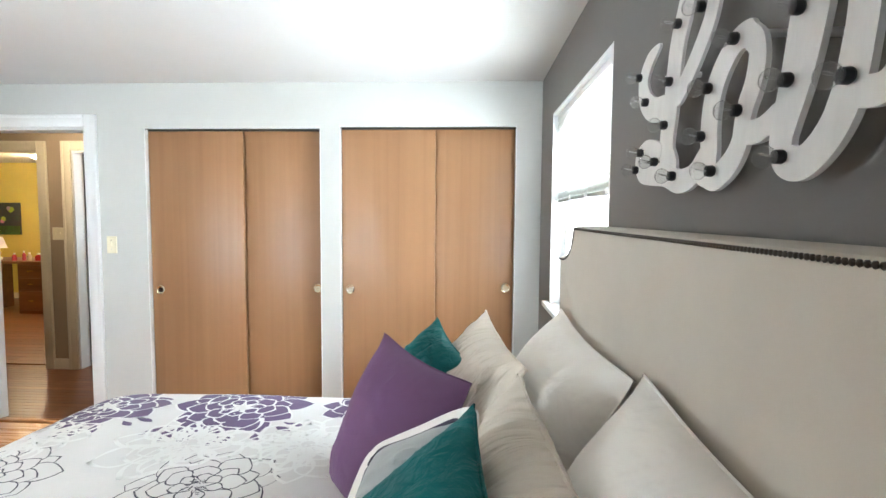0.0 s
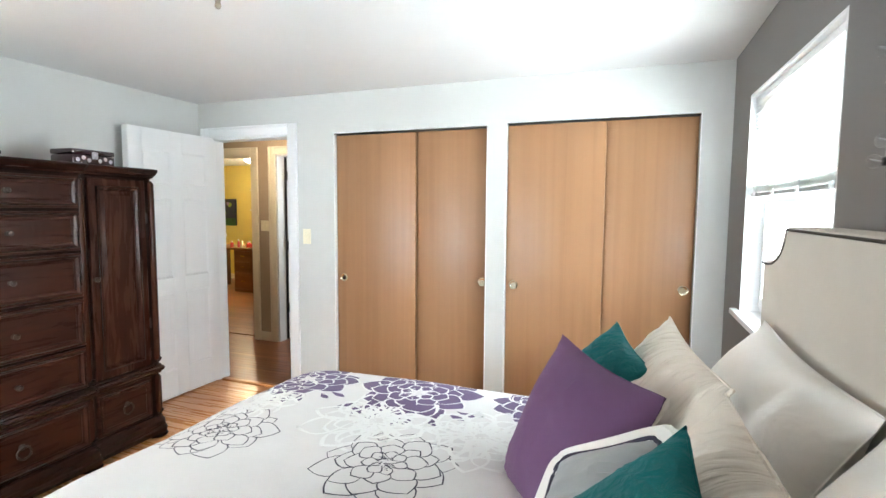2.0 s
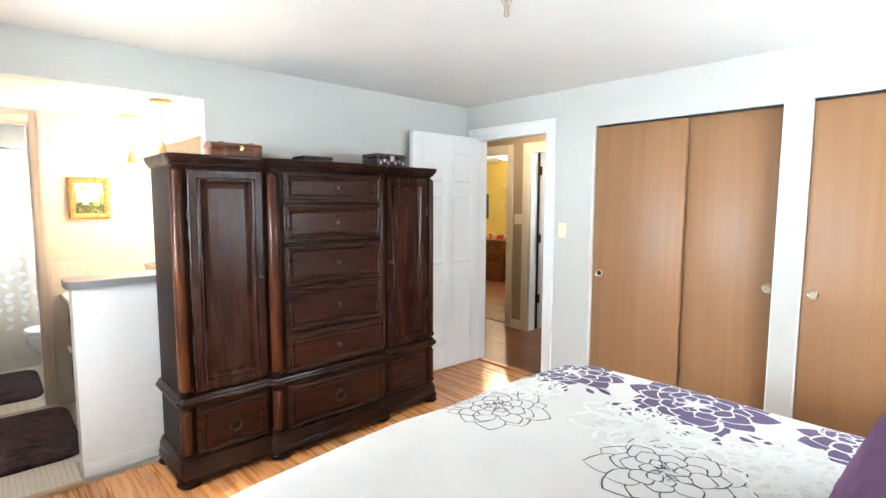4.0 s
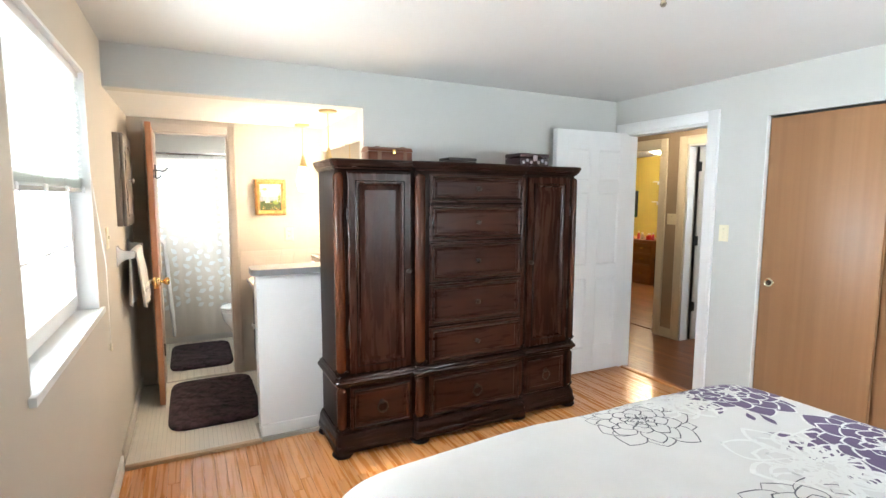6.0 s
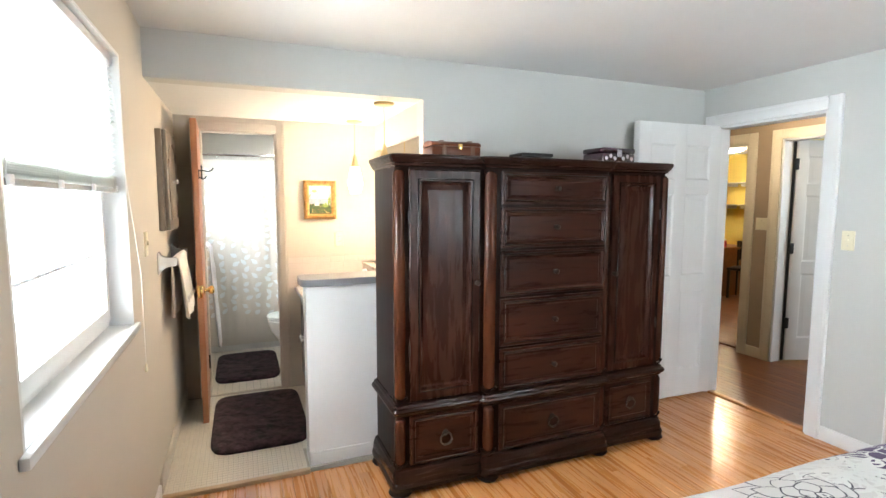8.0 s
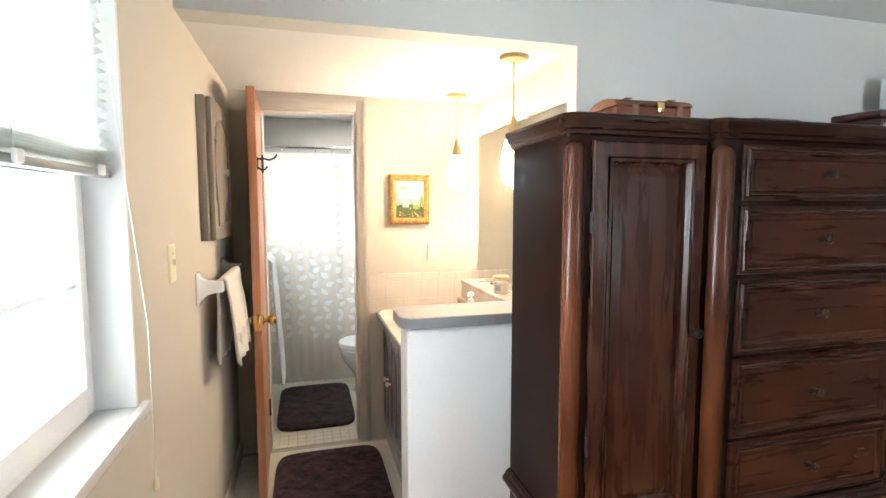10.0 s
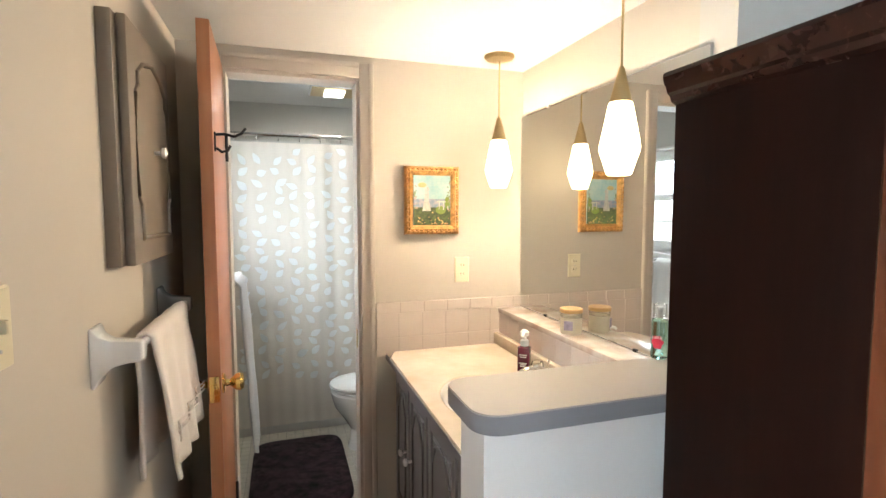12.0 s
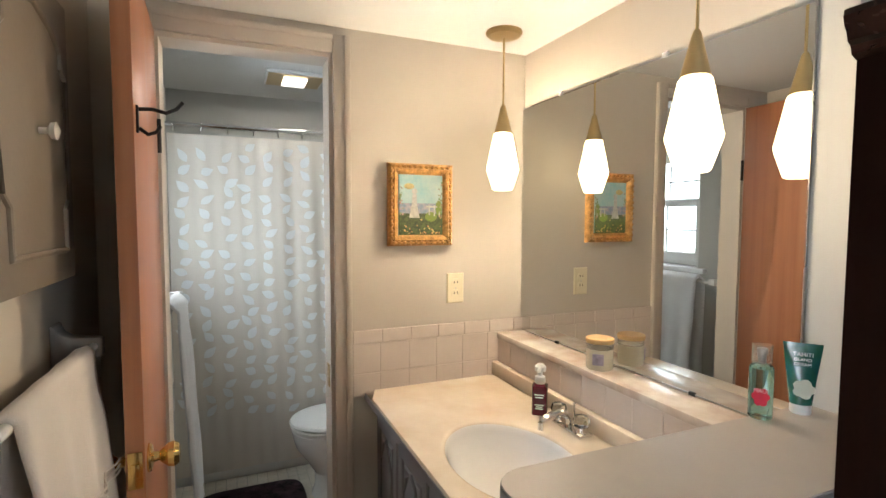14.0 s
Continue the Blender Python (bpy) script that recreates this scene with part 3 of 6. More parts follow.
# ---------------------------------------------------------------- windows
def window(name, base, w, z0, z1, rz, blind_drop, label, stool=0.12, bars=2, ear=0.06):
    """A double-hung window in a wall: local x along the wall, +y into the room, z from the floor; the wall's inner face is y = 0."""
    th = thing(name, base, label, "window", kind="structure", rz=rz)
    h = w / 2
    part("jamb_lining", boxes((-h, -h + 0.012, -0.14, 0.0, z0, z1), (h - 0.012, h, -0.14, 0, z0, z1), (-h + 0.012, h - 0.012, -0.14, 0, z1 - 0.012, z1)), TRIM, th)
    sill = part("window_sill", boxes((-h - ear, h + ear, -0.0, stool - 0.085, z0 - 0.028, z0), (-h + 0.012, h - 0.012, -0.12, 0.0, z0 - 0.028, z0), bevel=0.004), TRIM, th, "white painted stool")
    part("window_frame", boxes((-h + 0.012, -h + 0.05, -0.13, -0.085, z0, z1 - 0.012), (h - 0.05, h - 0.012, -0.13, -0.085, z0, z1 - 0.012), (-h + 0.05, h - 0.05, -0.13, -0.085, z1 - 0.05, z1 - 0.012), (-h + 0.05, h - 0.05, -0.13, -0.085, z0, z0 + 0.03), bevel=0.003), PLASTIC_WHITE, th)
    mid = (z0 + z1) / 2 + 0.02
    for nm, a, b, y in (("lower_sash", z0 + 0.03, mid + 0.02, -0.10), ("upper_sash", mid - 0.02, z1 - 0.05, -0.125)):
        x = h - 0.052
        sash = part(nm, boxes((-x, -x + 0.035, y, y + 0.03, a, b), (x - 0.035, x, y, y + 0.03, a, b), (-x + 0.035, x - 0.035, y, y + 0.03, a, a + 0.05), (-x + 0.035, x - 0.035, y, y + 0.03, b - 0.035, b), bevel=0.003), PLASTIC_WHITE, th)
        iw = 2 * (x - 0.035)
        for k in range(1, bars + 1):
            cx = -x + 0.035 + iw * k / (bars + 1)
            part("muntin", box(cx - 0.005, cx + 0.005, y + 0.012, y + 0.02, a + 0.05, b - 0.035), GRILLE, sash)
        zc = (a + b) / 2
        part("muntin", box(-x + 0.035, x - 0.035, y + 0.0105, y + 0.0215, zc - 0.005, zc + 0.005), GRILLE, sash)
        pane = part("pane", box(-x + 0.036, x - 0.036, y + 0.005, y + 0.008, a + 0.051, b - 0.036), PANE, sash, "clear window glass")
        pane.visible_shadow = False
    if blind_drop:
        bl = thing("window_blind", (0, 0, 0), "white mini blind drawn half way up", "blind", "window blinds")
        bl.matrix_world = pose(*base, 0, 0, rz)
        part("headrail", box(-h + 0.016, h - 0.016, -0.05, -0.02, z1 - 0.045, z1 - 0.014, 0.003), PLASTIC_WHITE, bl)
        zb = z1 - blind_drop
        bm = bmesh.new()
        n = 5
        rows = []
        for k in range(n):
            u = k / (n - 1) - 0.5
            rows.append([bm.verts.new((s * (h - 0.018), u * 0.024, 0.004 * (1 - 4 * u * u) + u * 0.014)) for s in (-1, 1)])
        for a, b in zip(rows, rows[1:]):
            bm.faces.new((a[0], a[1], b[1], b[0]))
        bmesh.ops.solidify(bm, geom=list(bm.faces), thickness=0.0007)
        slat = part("slat", bm, BLIND, bl)
        slat.location = (0, -0.035, z1 - 0.06)
        z = z1 - 0.06 - 0.021
        while z > zb + 0.055:
            s2 = slat.copy()
            scene.collection.objects.link(s2)
            s2.location = (0, -0.035, z)
            z -= 0.021
        for k in range(6):
            s2 = slat.copy()
            scene.collection.objects.link(s2)
            s2.location = (0, -0.035, zb + 0.022 + 0.0055 * k)
        part("bottom_rail", box(-h + 0.018, h - 0.018, -0.048, -0.022, zb, zb + 0.016, 0.003), RAIL_SHADED, bl, "bottom rail coloured grey for shade")
        for s in (-0.42, -0.14, 0.14, 0.42):
            part("ladder_cord", boxes((s * w - 0.0008, s * w + 0.0008, -0.0225, -0.0212, zb, z1 - 0.045), (s * w - 0.0008, s * w + 0.0008, -0.0488, -0.0475, zb, z1 - 0.045)), PLASTIC_WHITE, bl)
            part("cord_clip", box(s * w - 0.012, s * w + 0.012, -0.021, -0.012, zb + 0.002, zb + 0.024, 0.003), PLASTIC_WHITE, bl)
    return th


window("window_south", (-1.99, Y0, 0), 1.14, 0.978, 2.045, 0, 0.535, "white double-hung bedroom window with grilles", stool=0.105, ear=0.03)
window("window_east", (X1, 2.445, 0), 1.15, 0.975, 2.03, 90, 0.49, "white double-hung bedroom window beside the bed")
window("window_bath", (-4.935, Y0, 0), 0.63, 1.15, 1.88, 0, 0, "small white bathroom window", bars=1)
cord = thing("blind_cord", (-2.52, Y0 + 0.03, 0.78), "white blind cord with a plastic tassel", "cord")
part("cord", tube([(0.03, -0.05, 1.16), (0.01, 0.012, 0.4), (0, 0.01, 0.03)], 0.0012, 5), PLASTIC_WHITE, cord)
part("tassel", lathe([(0.002, 0.035), (0.005, 0.03), (0.007, 0.005), (0.004, 0)], 10, (0, 0.01, 0)), PLASTIC_IVORY, cord)


# ---------------------------------------------------------------- closets and doors
def closet(x0, x1, top, seam, knobs, front_left=True):
    """Two sliding oak doors in an opening, with round finger pulls and a thin trim."""
    for k, (a, b) in enumerate(((x0 + 0.004, seam + 0.02), (seam - 0.02, x1 - 0.004))):
        y = Y1 + (0.03 if (k == 0) == front_left else 0.068)
        th = thing("sliding_closet_door", ((a + b) / 2, y, 0), "flat oak veneer sliding closet door", "closet door", "sliding closet doors")
        w = (b - a) / 2
        part("door_panel", box(-w, w, 0, 0.03, 0.012, top - 0.012 + 0.006 * k, 0.002), OAK_DOOR, th)
        kx, kz = knobs[k]
        part("finger_pull", lathe([(0.0, -0.001), (0.018, -0.001), (0.023, -0.005), (0.027, -0.006), (0.030, -0.003), (0.031, 0.002)], 24, (kx - (a + b) / 2, 0, kz), "y"), PULL, th, "round polished finger pull")
    structure("closet_track", boxes((x0 + 0.002, x1 - 0.002, Y1 + 0.026, Y1 + 0.105, top - 0.006, top - 0.001)), BLACK, "dark metal sliding door track", "door track")
    structure("trim_closet", boxes((x0 - 0.002, x0 + 0.003, Y1 - 0.003, Y1 + 0.024, 0, top), (x1 - 0.003, x1 + 0.002, Y1 - 0.003, Y1 + 0.024, 0, top), (x0 - 0.002, x1 + 0.002, Y1 - 0.003, Y1 + 0.024, top, top + 0.004)), TRIM, "thin white closet trim", "trim")


closet(-1.795, -0.62, 2.02, -1.17, ((-1.735, 0.945), (-0.665, 0.965)))
closet(-0.49, 0.65, 2.03, 0.11, ((-0.435, 0.965), (0.598, 0.985)))
structure("floor_closet", box(-1.8, 0.71, 3.5, 4.2, -0.1, -0.001), OAK_FLOOR, "oak closet floor", "floor")


def six_panel(th, w, h, t=0.035):
    """A moulded six-panel leaf, alike on both faces: x from 0 (hinge) to w, y from 0 to t."""
    stile, mid = 0.105 * w / 0.76, 0.10 * w / 0.76
    pw = (w - 2 * stile - mid) / 2
    zs = ((0.21, 0.60), (0.92, 0.60), (1.62, 0.25))
    part("door_slab", box(0, w, 0.0, t, 0, h, 0.0015), TRIM, th)
    edges = [0.0] + [v for z, d in zs for v in (z, z + d)] + [h]
    for y0, y1, flip in ((-0.010, -0.0003, 1), (t + 0.0003, t + 0.010, -1)):
        part("stile", box(0, stile, y0, y1, 0, h, 0.002), TRIM, th)
        part("stile", box(w - stile, w, y0, y1, 0, h, 0.002), TRIM, th)
        part("muntin", box(stile + pw, stile + pw + mid, y0, y1, 0.001, h - 0.001, 0.002), TRIM, th)
        for a, b in zip(edges[::2], edges[1::2]):
            for x in (stile, stile + pw + mid):
                part("rail", box(x, x + pw, y0, y1, a, b), TRIM, th)
        for z, d in zs:
            for x in (stile, stile + pw + mid):
                m = Matrix.Translation((x, 0 if flip > 0 else t, z)) @ Matrix.Diagonal((1, flip, 1, 1))
                part("panel", rings(pw, d, [(0.0, 0.010), (0.014, 0.002), (0.024, 0.0015), (0.050, 0.008), (0.055, 0.008)], to=m), TRIM, th)


door = thing("door_bedroom", (-2.985, 3.452, 0.012), "open white six-panel bedroom door", "door", kind="structure", rz=-91.5)
six_panel(door, 0.765, 2.02)
for z in (0.2, 1.0, 1.8):
    part("hinge", lathe([(0.006, -0.045), (0.007, -0.04), (0.007, 0.04), (0.006, 0.045)], 10, (-0.004, -0.004, z)), STEEL, door, "steel hinge knuckle")
sd = thing("door_side_room", (-3.235, 4.755, 0.012), "white six-panel door standing ajar", "door", kind="structure", rz=70)
six_panel(sd, 0.75, 2.01)
for z in (0.35, 1.04, 1.80):
    part("hinge", boxes((-0.024, 0.018, -0.016, -0.0075, z - 0.05, z + 0.05), bevel=0.003), BLACK, sd, "black butt hinge")
# Black strip fills the hinge gap, where only shade would show.
part("gap_shade", box(-0.022, -0.004, 0.0, 0.02, 0.0, 2.01), BLACK, sd, "black strip for the shaded hinge gap")

# bathroom door: a flat reddish leaf
bd = thing("door_bath", (-4.238, -0.135, 0.03), "open reddish flush bathroom door", "door", kind="structure", rz=2.0)
part("door_leaf", box(0.0, 0.525, -0.036, 0.0, 0, 1.955, 0.0015), BATH_DOOR, bd)
for s, y in ((1, 0.0), (-1, -0.036)):
    part("door_knob", lathe([(0.031, 0.0), (0.031, 0.004), (0.027, 0.008), (0.012, 0.011), (0.010, 0.022), (0.016, 0.028), (0.026, 0.040), (0.028, 0.052), (0.022, 0.062), (0.0, 0.065)], 24, (0.468, y, 0.87), "y", sy=1) if s > 0 else
         lathe([(0.031, 0.0), (0.031, -0.004), (0.012, -0.011), (0.010, -0.022), (0.026, -0.040), (0.028, -0.052), (0.0, -0.065)], 24, (0.468, y, 0.87), "y"), BRASS, bd, "polished brass knob")
part("latch_plate", boxes((0.525, 0.5275, -0.032, -0.004, 0.83, 0.91), (0.5275, 0.531, -0.026, -0.010, 0.855, 0.885), bevel=0.001), BRASS, bd, "brass latch plate")
for z in (0.25, 1.65):
    part("hinge", lathe([(0.007, -0.05), (0.007, 0.05)], 10, (-0.006, 0.004, z)), BLACK, bd)
hk = thing("coat_hook", (-3.755, -0.117, 1.655), "black wire coat hook on the bathroom door", "hook", rz=2.0)
part("back_plate", box(-0.007, 0.007, -0.002, 0.004, -0.040, 0.018, 0.002), BLACK, hk)
part("upper_prong", tube([(0, 0.004, 0.01), (0, 0.03, 0.012), (0, 0.055, 0.006), (0, 0.075, 0.016), (0, 0.088, 0.032)], 0.0042, 8), BLACK, hk)
part("lower_prong", tube([(0, 0.004, -0.03), (0, 0.02, -0.042), (0, 0.036, -0.036), (0, 0.044, -0.022)], 0.0042, 8), BLACK, hk)

# ---------------------------------------------------------------- dresser
DX = -2.908
dresser = thing("armoire_dresser", (DX, 0.0, 0.0), "tall dark cherry gentleman's chest with two side doors", "dresser")
FS, FC = 0.413, 0.446      # front of the side parts and of the middle, from the back
YA, YB, YC, YD = 0.79, 1.255, 2.055, 2.505


def footprint(o, r=0.035):
    """Plan of the broken front, grown by o, as an outline with rounded outer corners."""
    out = [(0.0, YA - o)]

    def arc(cx, cy, a0):
        return [(cx + r * math.cos(radians(a0 + 22.5 * k)), cy + r * math.sin(radians(a0 + 22.5 * k))) for k in range(5)]

    out += arc(FS + o - r, YA - o + r, -90)
    out += [(FS + o, YB - o - 0.012)]
    out += arc(FC + o - r, YB - o + r, -90)
    out += arc(FC + o - r, YC + o - r, 0)
    out += [(FS + o, YC + o + 0.012)]
    out += arc(FS + o - r, YD + o - r, 0)
    out += [(0.0, YD + o)]
    return out


def loft(levels):
    bm = bmesh.new()
    rows = [[bm.verts.new((x, y, z)) for x, y in footprint(o)] for z, o in levels]
    n = len(rows[0])
    for a, b in zip(rows, rows[1:]):
        for k in range(n):
            bm.faces.new((a[k], a[(k + 1) % n], b[(k + 1) % n], b[k]))
    bm.faces.new(rows[0])
    bm.faces.new(rows[-1])
    return bm


part("plinth", loft([(0.026, 0.004), (0.030, 0.016), (0.052, 0.020), (0.066, 0.017), (0.074, 0.012), (0.104, 0.011), (0.116, 0.008), (0.128, 0.002), (0.136, 0.001), (0.145, -0.009)]), CHERRY_H, dresser, "moulded base")
part("lower_case", loft([(0.145, -0.014), (0.43, -0.014)]), CHERRY_SHADED, dresser)
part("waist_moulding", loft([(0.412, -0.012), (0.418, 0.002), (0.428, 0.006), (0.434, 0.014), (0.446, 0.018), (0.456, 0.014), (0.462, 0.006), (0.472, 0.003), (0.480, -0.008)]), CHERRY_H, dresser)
part("upper_case", loft([(0.480, -0.014), (1.645, -0.014)]), CHERRY_SHADED, dresser)
part("crown", loft([(1.640, -0.012), (1.646, -0.002), (1.656, 0.001), (1.661, 0.008), (1.672, 0.011), (1.679, 0.016), (1.690, 0.019), (1.698, 0.017), (1.701, 0.011)]), CHERRY_H, dresser, "moulded cornice top")
for (x, y) in ((FS - 0.032, YA + 0.032), (FC - 0.032, YB + 0.042), (FC - 0.040, YC - 0.030), (FS - 0.032, YD - 0.032), (0.05, YA + 0.03), (0.05, YD - 0.03)):
    part("bun_foot", lathe([(0.036, 0.0), (0.054, 0.005), (0.061, 0.015), (0.055, 0.024), (0.044, 0.028)], 24, (x, y, 0)), CHERRY_SHADED, dresser)


def column(x, y, z0, z1, r):
    """A plain rounded shaft with domed ends."""
    end = [(r * math.sin(radians(a)), 0.9 * r * (1 - math.cos(radians(a)))) for a in (8, 30, 50, 70, 90)]
    return lathe([(a, z0 + b) for a, b in end] + [(r * 1.02, (z0 + z1) / 2)] + [(a, z1 - b) for a, b in reversed(end)], 24, (x, y, 0))


def collar(x, y, z, r):
    """A scalloped bead under the foot of a shaft."""
    return tube([(x + r * math.cos(radians(a)), y + r * math.sin(radians(a)), z + 0.022 * abs(math.sin(radians(a + 45))) ** 2) for a in range(0, 360, 20)], 0.006, 8, closed=True)


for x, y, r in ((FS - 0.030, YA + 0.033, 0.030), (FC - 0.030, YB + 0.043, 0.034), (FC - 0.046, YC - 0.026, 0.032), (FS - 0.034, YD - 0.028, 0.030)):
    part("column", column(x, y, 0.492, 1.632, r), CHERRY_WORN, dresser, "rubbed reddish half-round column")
    part("column_collar", collar(x, y, 0.486, r + 0.003), CHERRY_SHADED, dresser)
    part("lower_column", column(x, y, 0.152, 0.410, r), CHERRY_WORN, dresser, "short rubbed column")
    part("column_collar", collar(x, y, 0.148, r + 0.003), CHERRY_SHADED, dresser)


def front(name, y0, y1, z0, z1, x, profile, material, parent):
    return part(name, rings(y1 - y0, z1 - z0, profile, to=Matrix.Translation((x, y0, z0)) @ FACE_E, back=-0.012), material, parent)


DOORP = [(0.0, 0.018), (0.004, 0.022), (0.042, 0.022), (0.048, 0.028), (0.056, 0.028), (0.064, 0.014), (0.072, 0.010), (0.080, 0.012), (0.094, 0.018), (0.098, 0.018)]
DRAWP = [(0.0, 0.014), (0.003, 0.018), (0.012, 0.018), (0.016, 0.026), (0.022, 0.027), (0.030, 0.016), (0.040, 0.014), (0.046, 0.019), (0.050, 0.019)]


def knob(x, y, z, parent, r=0.014):
    part("knob", lathe([(r * 0.9, 0.0), (r * 0.9, 0.003), (r * 0.45, 0.006), (r * 0.4, 0.014), (r, 0.020), (r * 1.05, 0.025), (r * 0.6, 0.031), (0.0, 0.032)], 16, (x, y, z), "x"), BRONZE, parent, "dark bronze knob")


def ring_pull(x, y, z, parent):
    part("ring_pull", lathe([(0.016, 0.0), (0.015, 0.005), (0.007, 0.010), (0.006, 0.016), (0.0, 0.018)], 14, (x, y, z + 0.012), "x", tube([(x + 0.016, y + 0.031 * math.sin(a), z - 0.014 + 0.031 * math.cos(a)) for a in [2 * math.pi * k / 24 for k in range(24)]], 0.005, 7, closed=True)), BRONZE, parent, "dark bronze ring pull")


def beading(y0, y1, z0, z1, x, inset, parent):
    """Near-black glazed bead that lines the groove of a front."""
    a, b, c, d = y0 + inset, y1 - inset, z0 + inset, z1 - inset
    pts = [(x, a, c), (x, (a + b) / 2, c), (x, b, c), (x, b, (c + d) / 2), (x, b, d), (x, (a + b) / 2, d), (x, a, d), (x, a, (c + d) / 2)]
    part("beading", tube(pts, 0.0042, 6, closed=True), CHERRY_GLAZE, parent, "dark glazed bead")


X_S, X_C = FS - 0.022, FC - 0.022
for y0, y1, ky in ((0.866, 1.243, 1.222), (2.078, 2.425, 2.098)):
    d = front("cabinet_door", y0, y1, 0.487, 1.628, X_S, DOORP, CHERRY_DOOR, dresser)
    beading(y0, y1, 0.487, 1.628, X_S + 0.0255, 0.046, d)
    knob(X_S + 0.02, ky, 1.065, d)
    for z in (0.75, 1.40):
        part("hinge", lathe([(0.004, -0.03), (0.005, -0.025), (0.005, 0.025), (0.004, 0.03)], 8, (X_S + 0.022, y0 - 0.003 if ky > (y0 + y1) / 2 else y1 + 0.003, z)), BLACK, d)
for z0, z1 in ((1.462, 1.628), (1.238, 1.447), (0.988, 1.223), (0.722, 0.973), (0.487, 0.707)):
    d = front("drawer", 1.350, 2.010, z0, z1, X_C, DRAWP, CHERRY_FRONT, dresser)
    beading(1.350, 2.010, z0, z1, X_C + 0.0245, 0.017, d)
    knob(X_C + 0.018, 1.675, (z0 + z1) / 2, d)
for y0, y1, x in ((0.866, 1.243, X_S), (1.350, 2.010, X_C), (2.078, 2.425, X_S)):
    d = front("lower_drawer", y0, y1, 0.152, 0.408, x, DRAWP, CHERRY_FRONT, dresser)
    beading(y0, y1, 0.152, 0.408, x + 0.0245, 0.017, d)
    ring_pull(x + 0.018, (y0 + y1) / 2, 0.285, d)

# boxes on the dresser
cb = thing("wooden_chest", (-2.74, 1.185, 1.701), "small reddish wooden trunk box with leather straps", "box", rz=-3)
part("chest_body", boxes((-0.085, 0.085, -0.135, 0.135, 0, 0.062), bevel=0.004), wood("red cedar box wood", ((0.045, 0.012, 0.006), (0.105, 0.030, 0.013), (0.19, 0.060, 0.026)), (20, 4, 20), 0.4, spec=0.25), cb)
lidm = bmesh.new()
lathe([(0.0, -0.137), (0.088, -0.137), (0.088, 0.137), (0.0, 0.137)], 24, (0, 0, 0), "y", lidm)
for v in lidm.verts:
    v.co.z = 0.064 + max(0.0, v.co.z) * 0.34
part("chest_lid", lidm, bpy.data.materials["red cedar box wood"], cb)
STRAP = mat("tan leather strap", (0.17, 0.085, 0.05), 0.55)
for y in (-0.07, 0.09):
    part("strap", boxes((0.0855, 0.089, y - 0.012, y + 0.012, 0.002, 0.066), (-0.05, 0.05, y - 0.012, y + 0.012, 0.0915, 0.0955), bevel=0.001), STRAP, cb)
part("clasp", box(0.086, 0.094, 0.005, 0.03, 0.045, 0.075, 0.002), BRASS, cb)
tr = thing("black_tray_box", (-2.71, 1.665, 1.701), "flat black lidded box", "box")
part("tray_base", box(-0.07, 0.07, -0.10, 0.10, 0, 0.022, 0.004), BLACK, tr)
part("tray_lid", box(-0.073, 0.073, -0.103, 0.103, 0.024, 0.044, 0.006), BLACK, tr)
jb = thing("jewellery_box", (-2.69, 2.20, 1.701), "dark burgundy lacquer jewellery box with a silver clasp", "box", rz=4)
LACQUER = mat("burgundy lacquer", (0.035, 0.008, 0.014), 0.18, coat=0.5, bump=0.0, c2=(0.015, 0.004, 0.008))
part("box_body", box(-0.085, 0.085, -0.125, 0.125, 0, 0.058, 0.005), LACQUER, jb)
part("box_lid", box(-0.087, 0.087, -0.127, 0.127, 0.060, 0.090, 0.007), LACQUER, jb)
PEARL = mat("mother of pearl", (0.62, 0.60, 0.64), 0.15, 0.3, var=0.25, scale=30, bump=0.0, coat=0.5)
part("clasp", box(0.0855, 0.091, -0.018, 0.018, 0.038, 0.078, 0.003), PEARL, jb, "silver clasp")
for k in range(7):
    y = -0.10 + k * 0.033
    if abs(y) > 0.02:
        part("pearl_inlay", lathe([(0.0, 0.0), (0.012, 0.0), (0.012, 0.0015), (0.0, 0.002)], 10, (0.0855, y, 0.03 + 0.012 * (k % 2)), "x"), PEARL, jb)

# ---------------------------------------------------------------- bed
BX0, BX1, BY0, BY1 = -1.17, 0.66, 0.38, 2.20      # comforter top
BTOP = 0.757


def top_z(x, y):
    """Height of the comforter: flat with puffed, falling edges."""
    d = min(y - BY0, BY1 - y)
    e = x - BX0
    z = BTOP - 0.13 * math.exp(-max(0.0, d) / 0.06) - 0.13 * math.exp(-max(0.0, e) / 0.06) + 0.015 * min(1.0, max(0.0, d) / 0.7)
    z += 0.006 * noise.noise(Vector((x * 4.1, y * 4.1, 0.3))) + 0.010 * noise.noise(Vector((x * 1.7, y * 1.7, 4.0)))
    return z


bed = thing("bed", (0.0, 1.25, 0.0), "queen bed with an ivory upholstered headboard", "bed")
part("mattress", box(BX0 + 0.06, 0.66, BY0 + 0.08 - 1.25, BY1 - 0.08 - 1.25, 0.30, 0.60, 0.05), WHITE_COTTON, bed)
part("box_base", box(BX0 + 0.08, 0.66, BY0 + 0.09 - 1.25, BY1 - 0.09 - 1.25, 0.05, 0.295, 0.01), LINEN, bed)
for sx in (BX0 + 0.14, 0.58):
    for sy in (-0.75, 0.77):
        part("leg", box(sx - 0.03, sx + 0.03, sy - 0.03, sy + 0.03, 0, 0.05), BLACK, bed)

HX0, HX1 = 0.685, 0.795


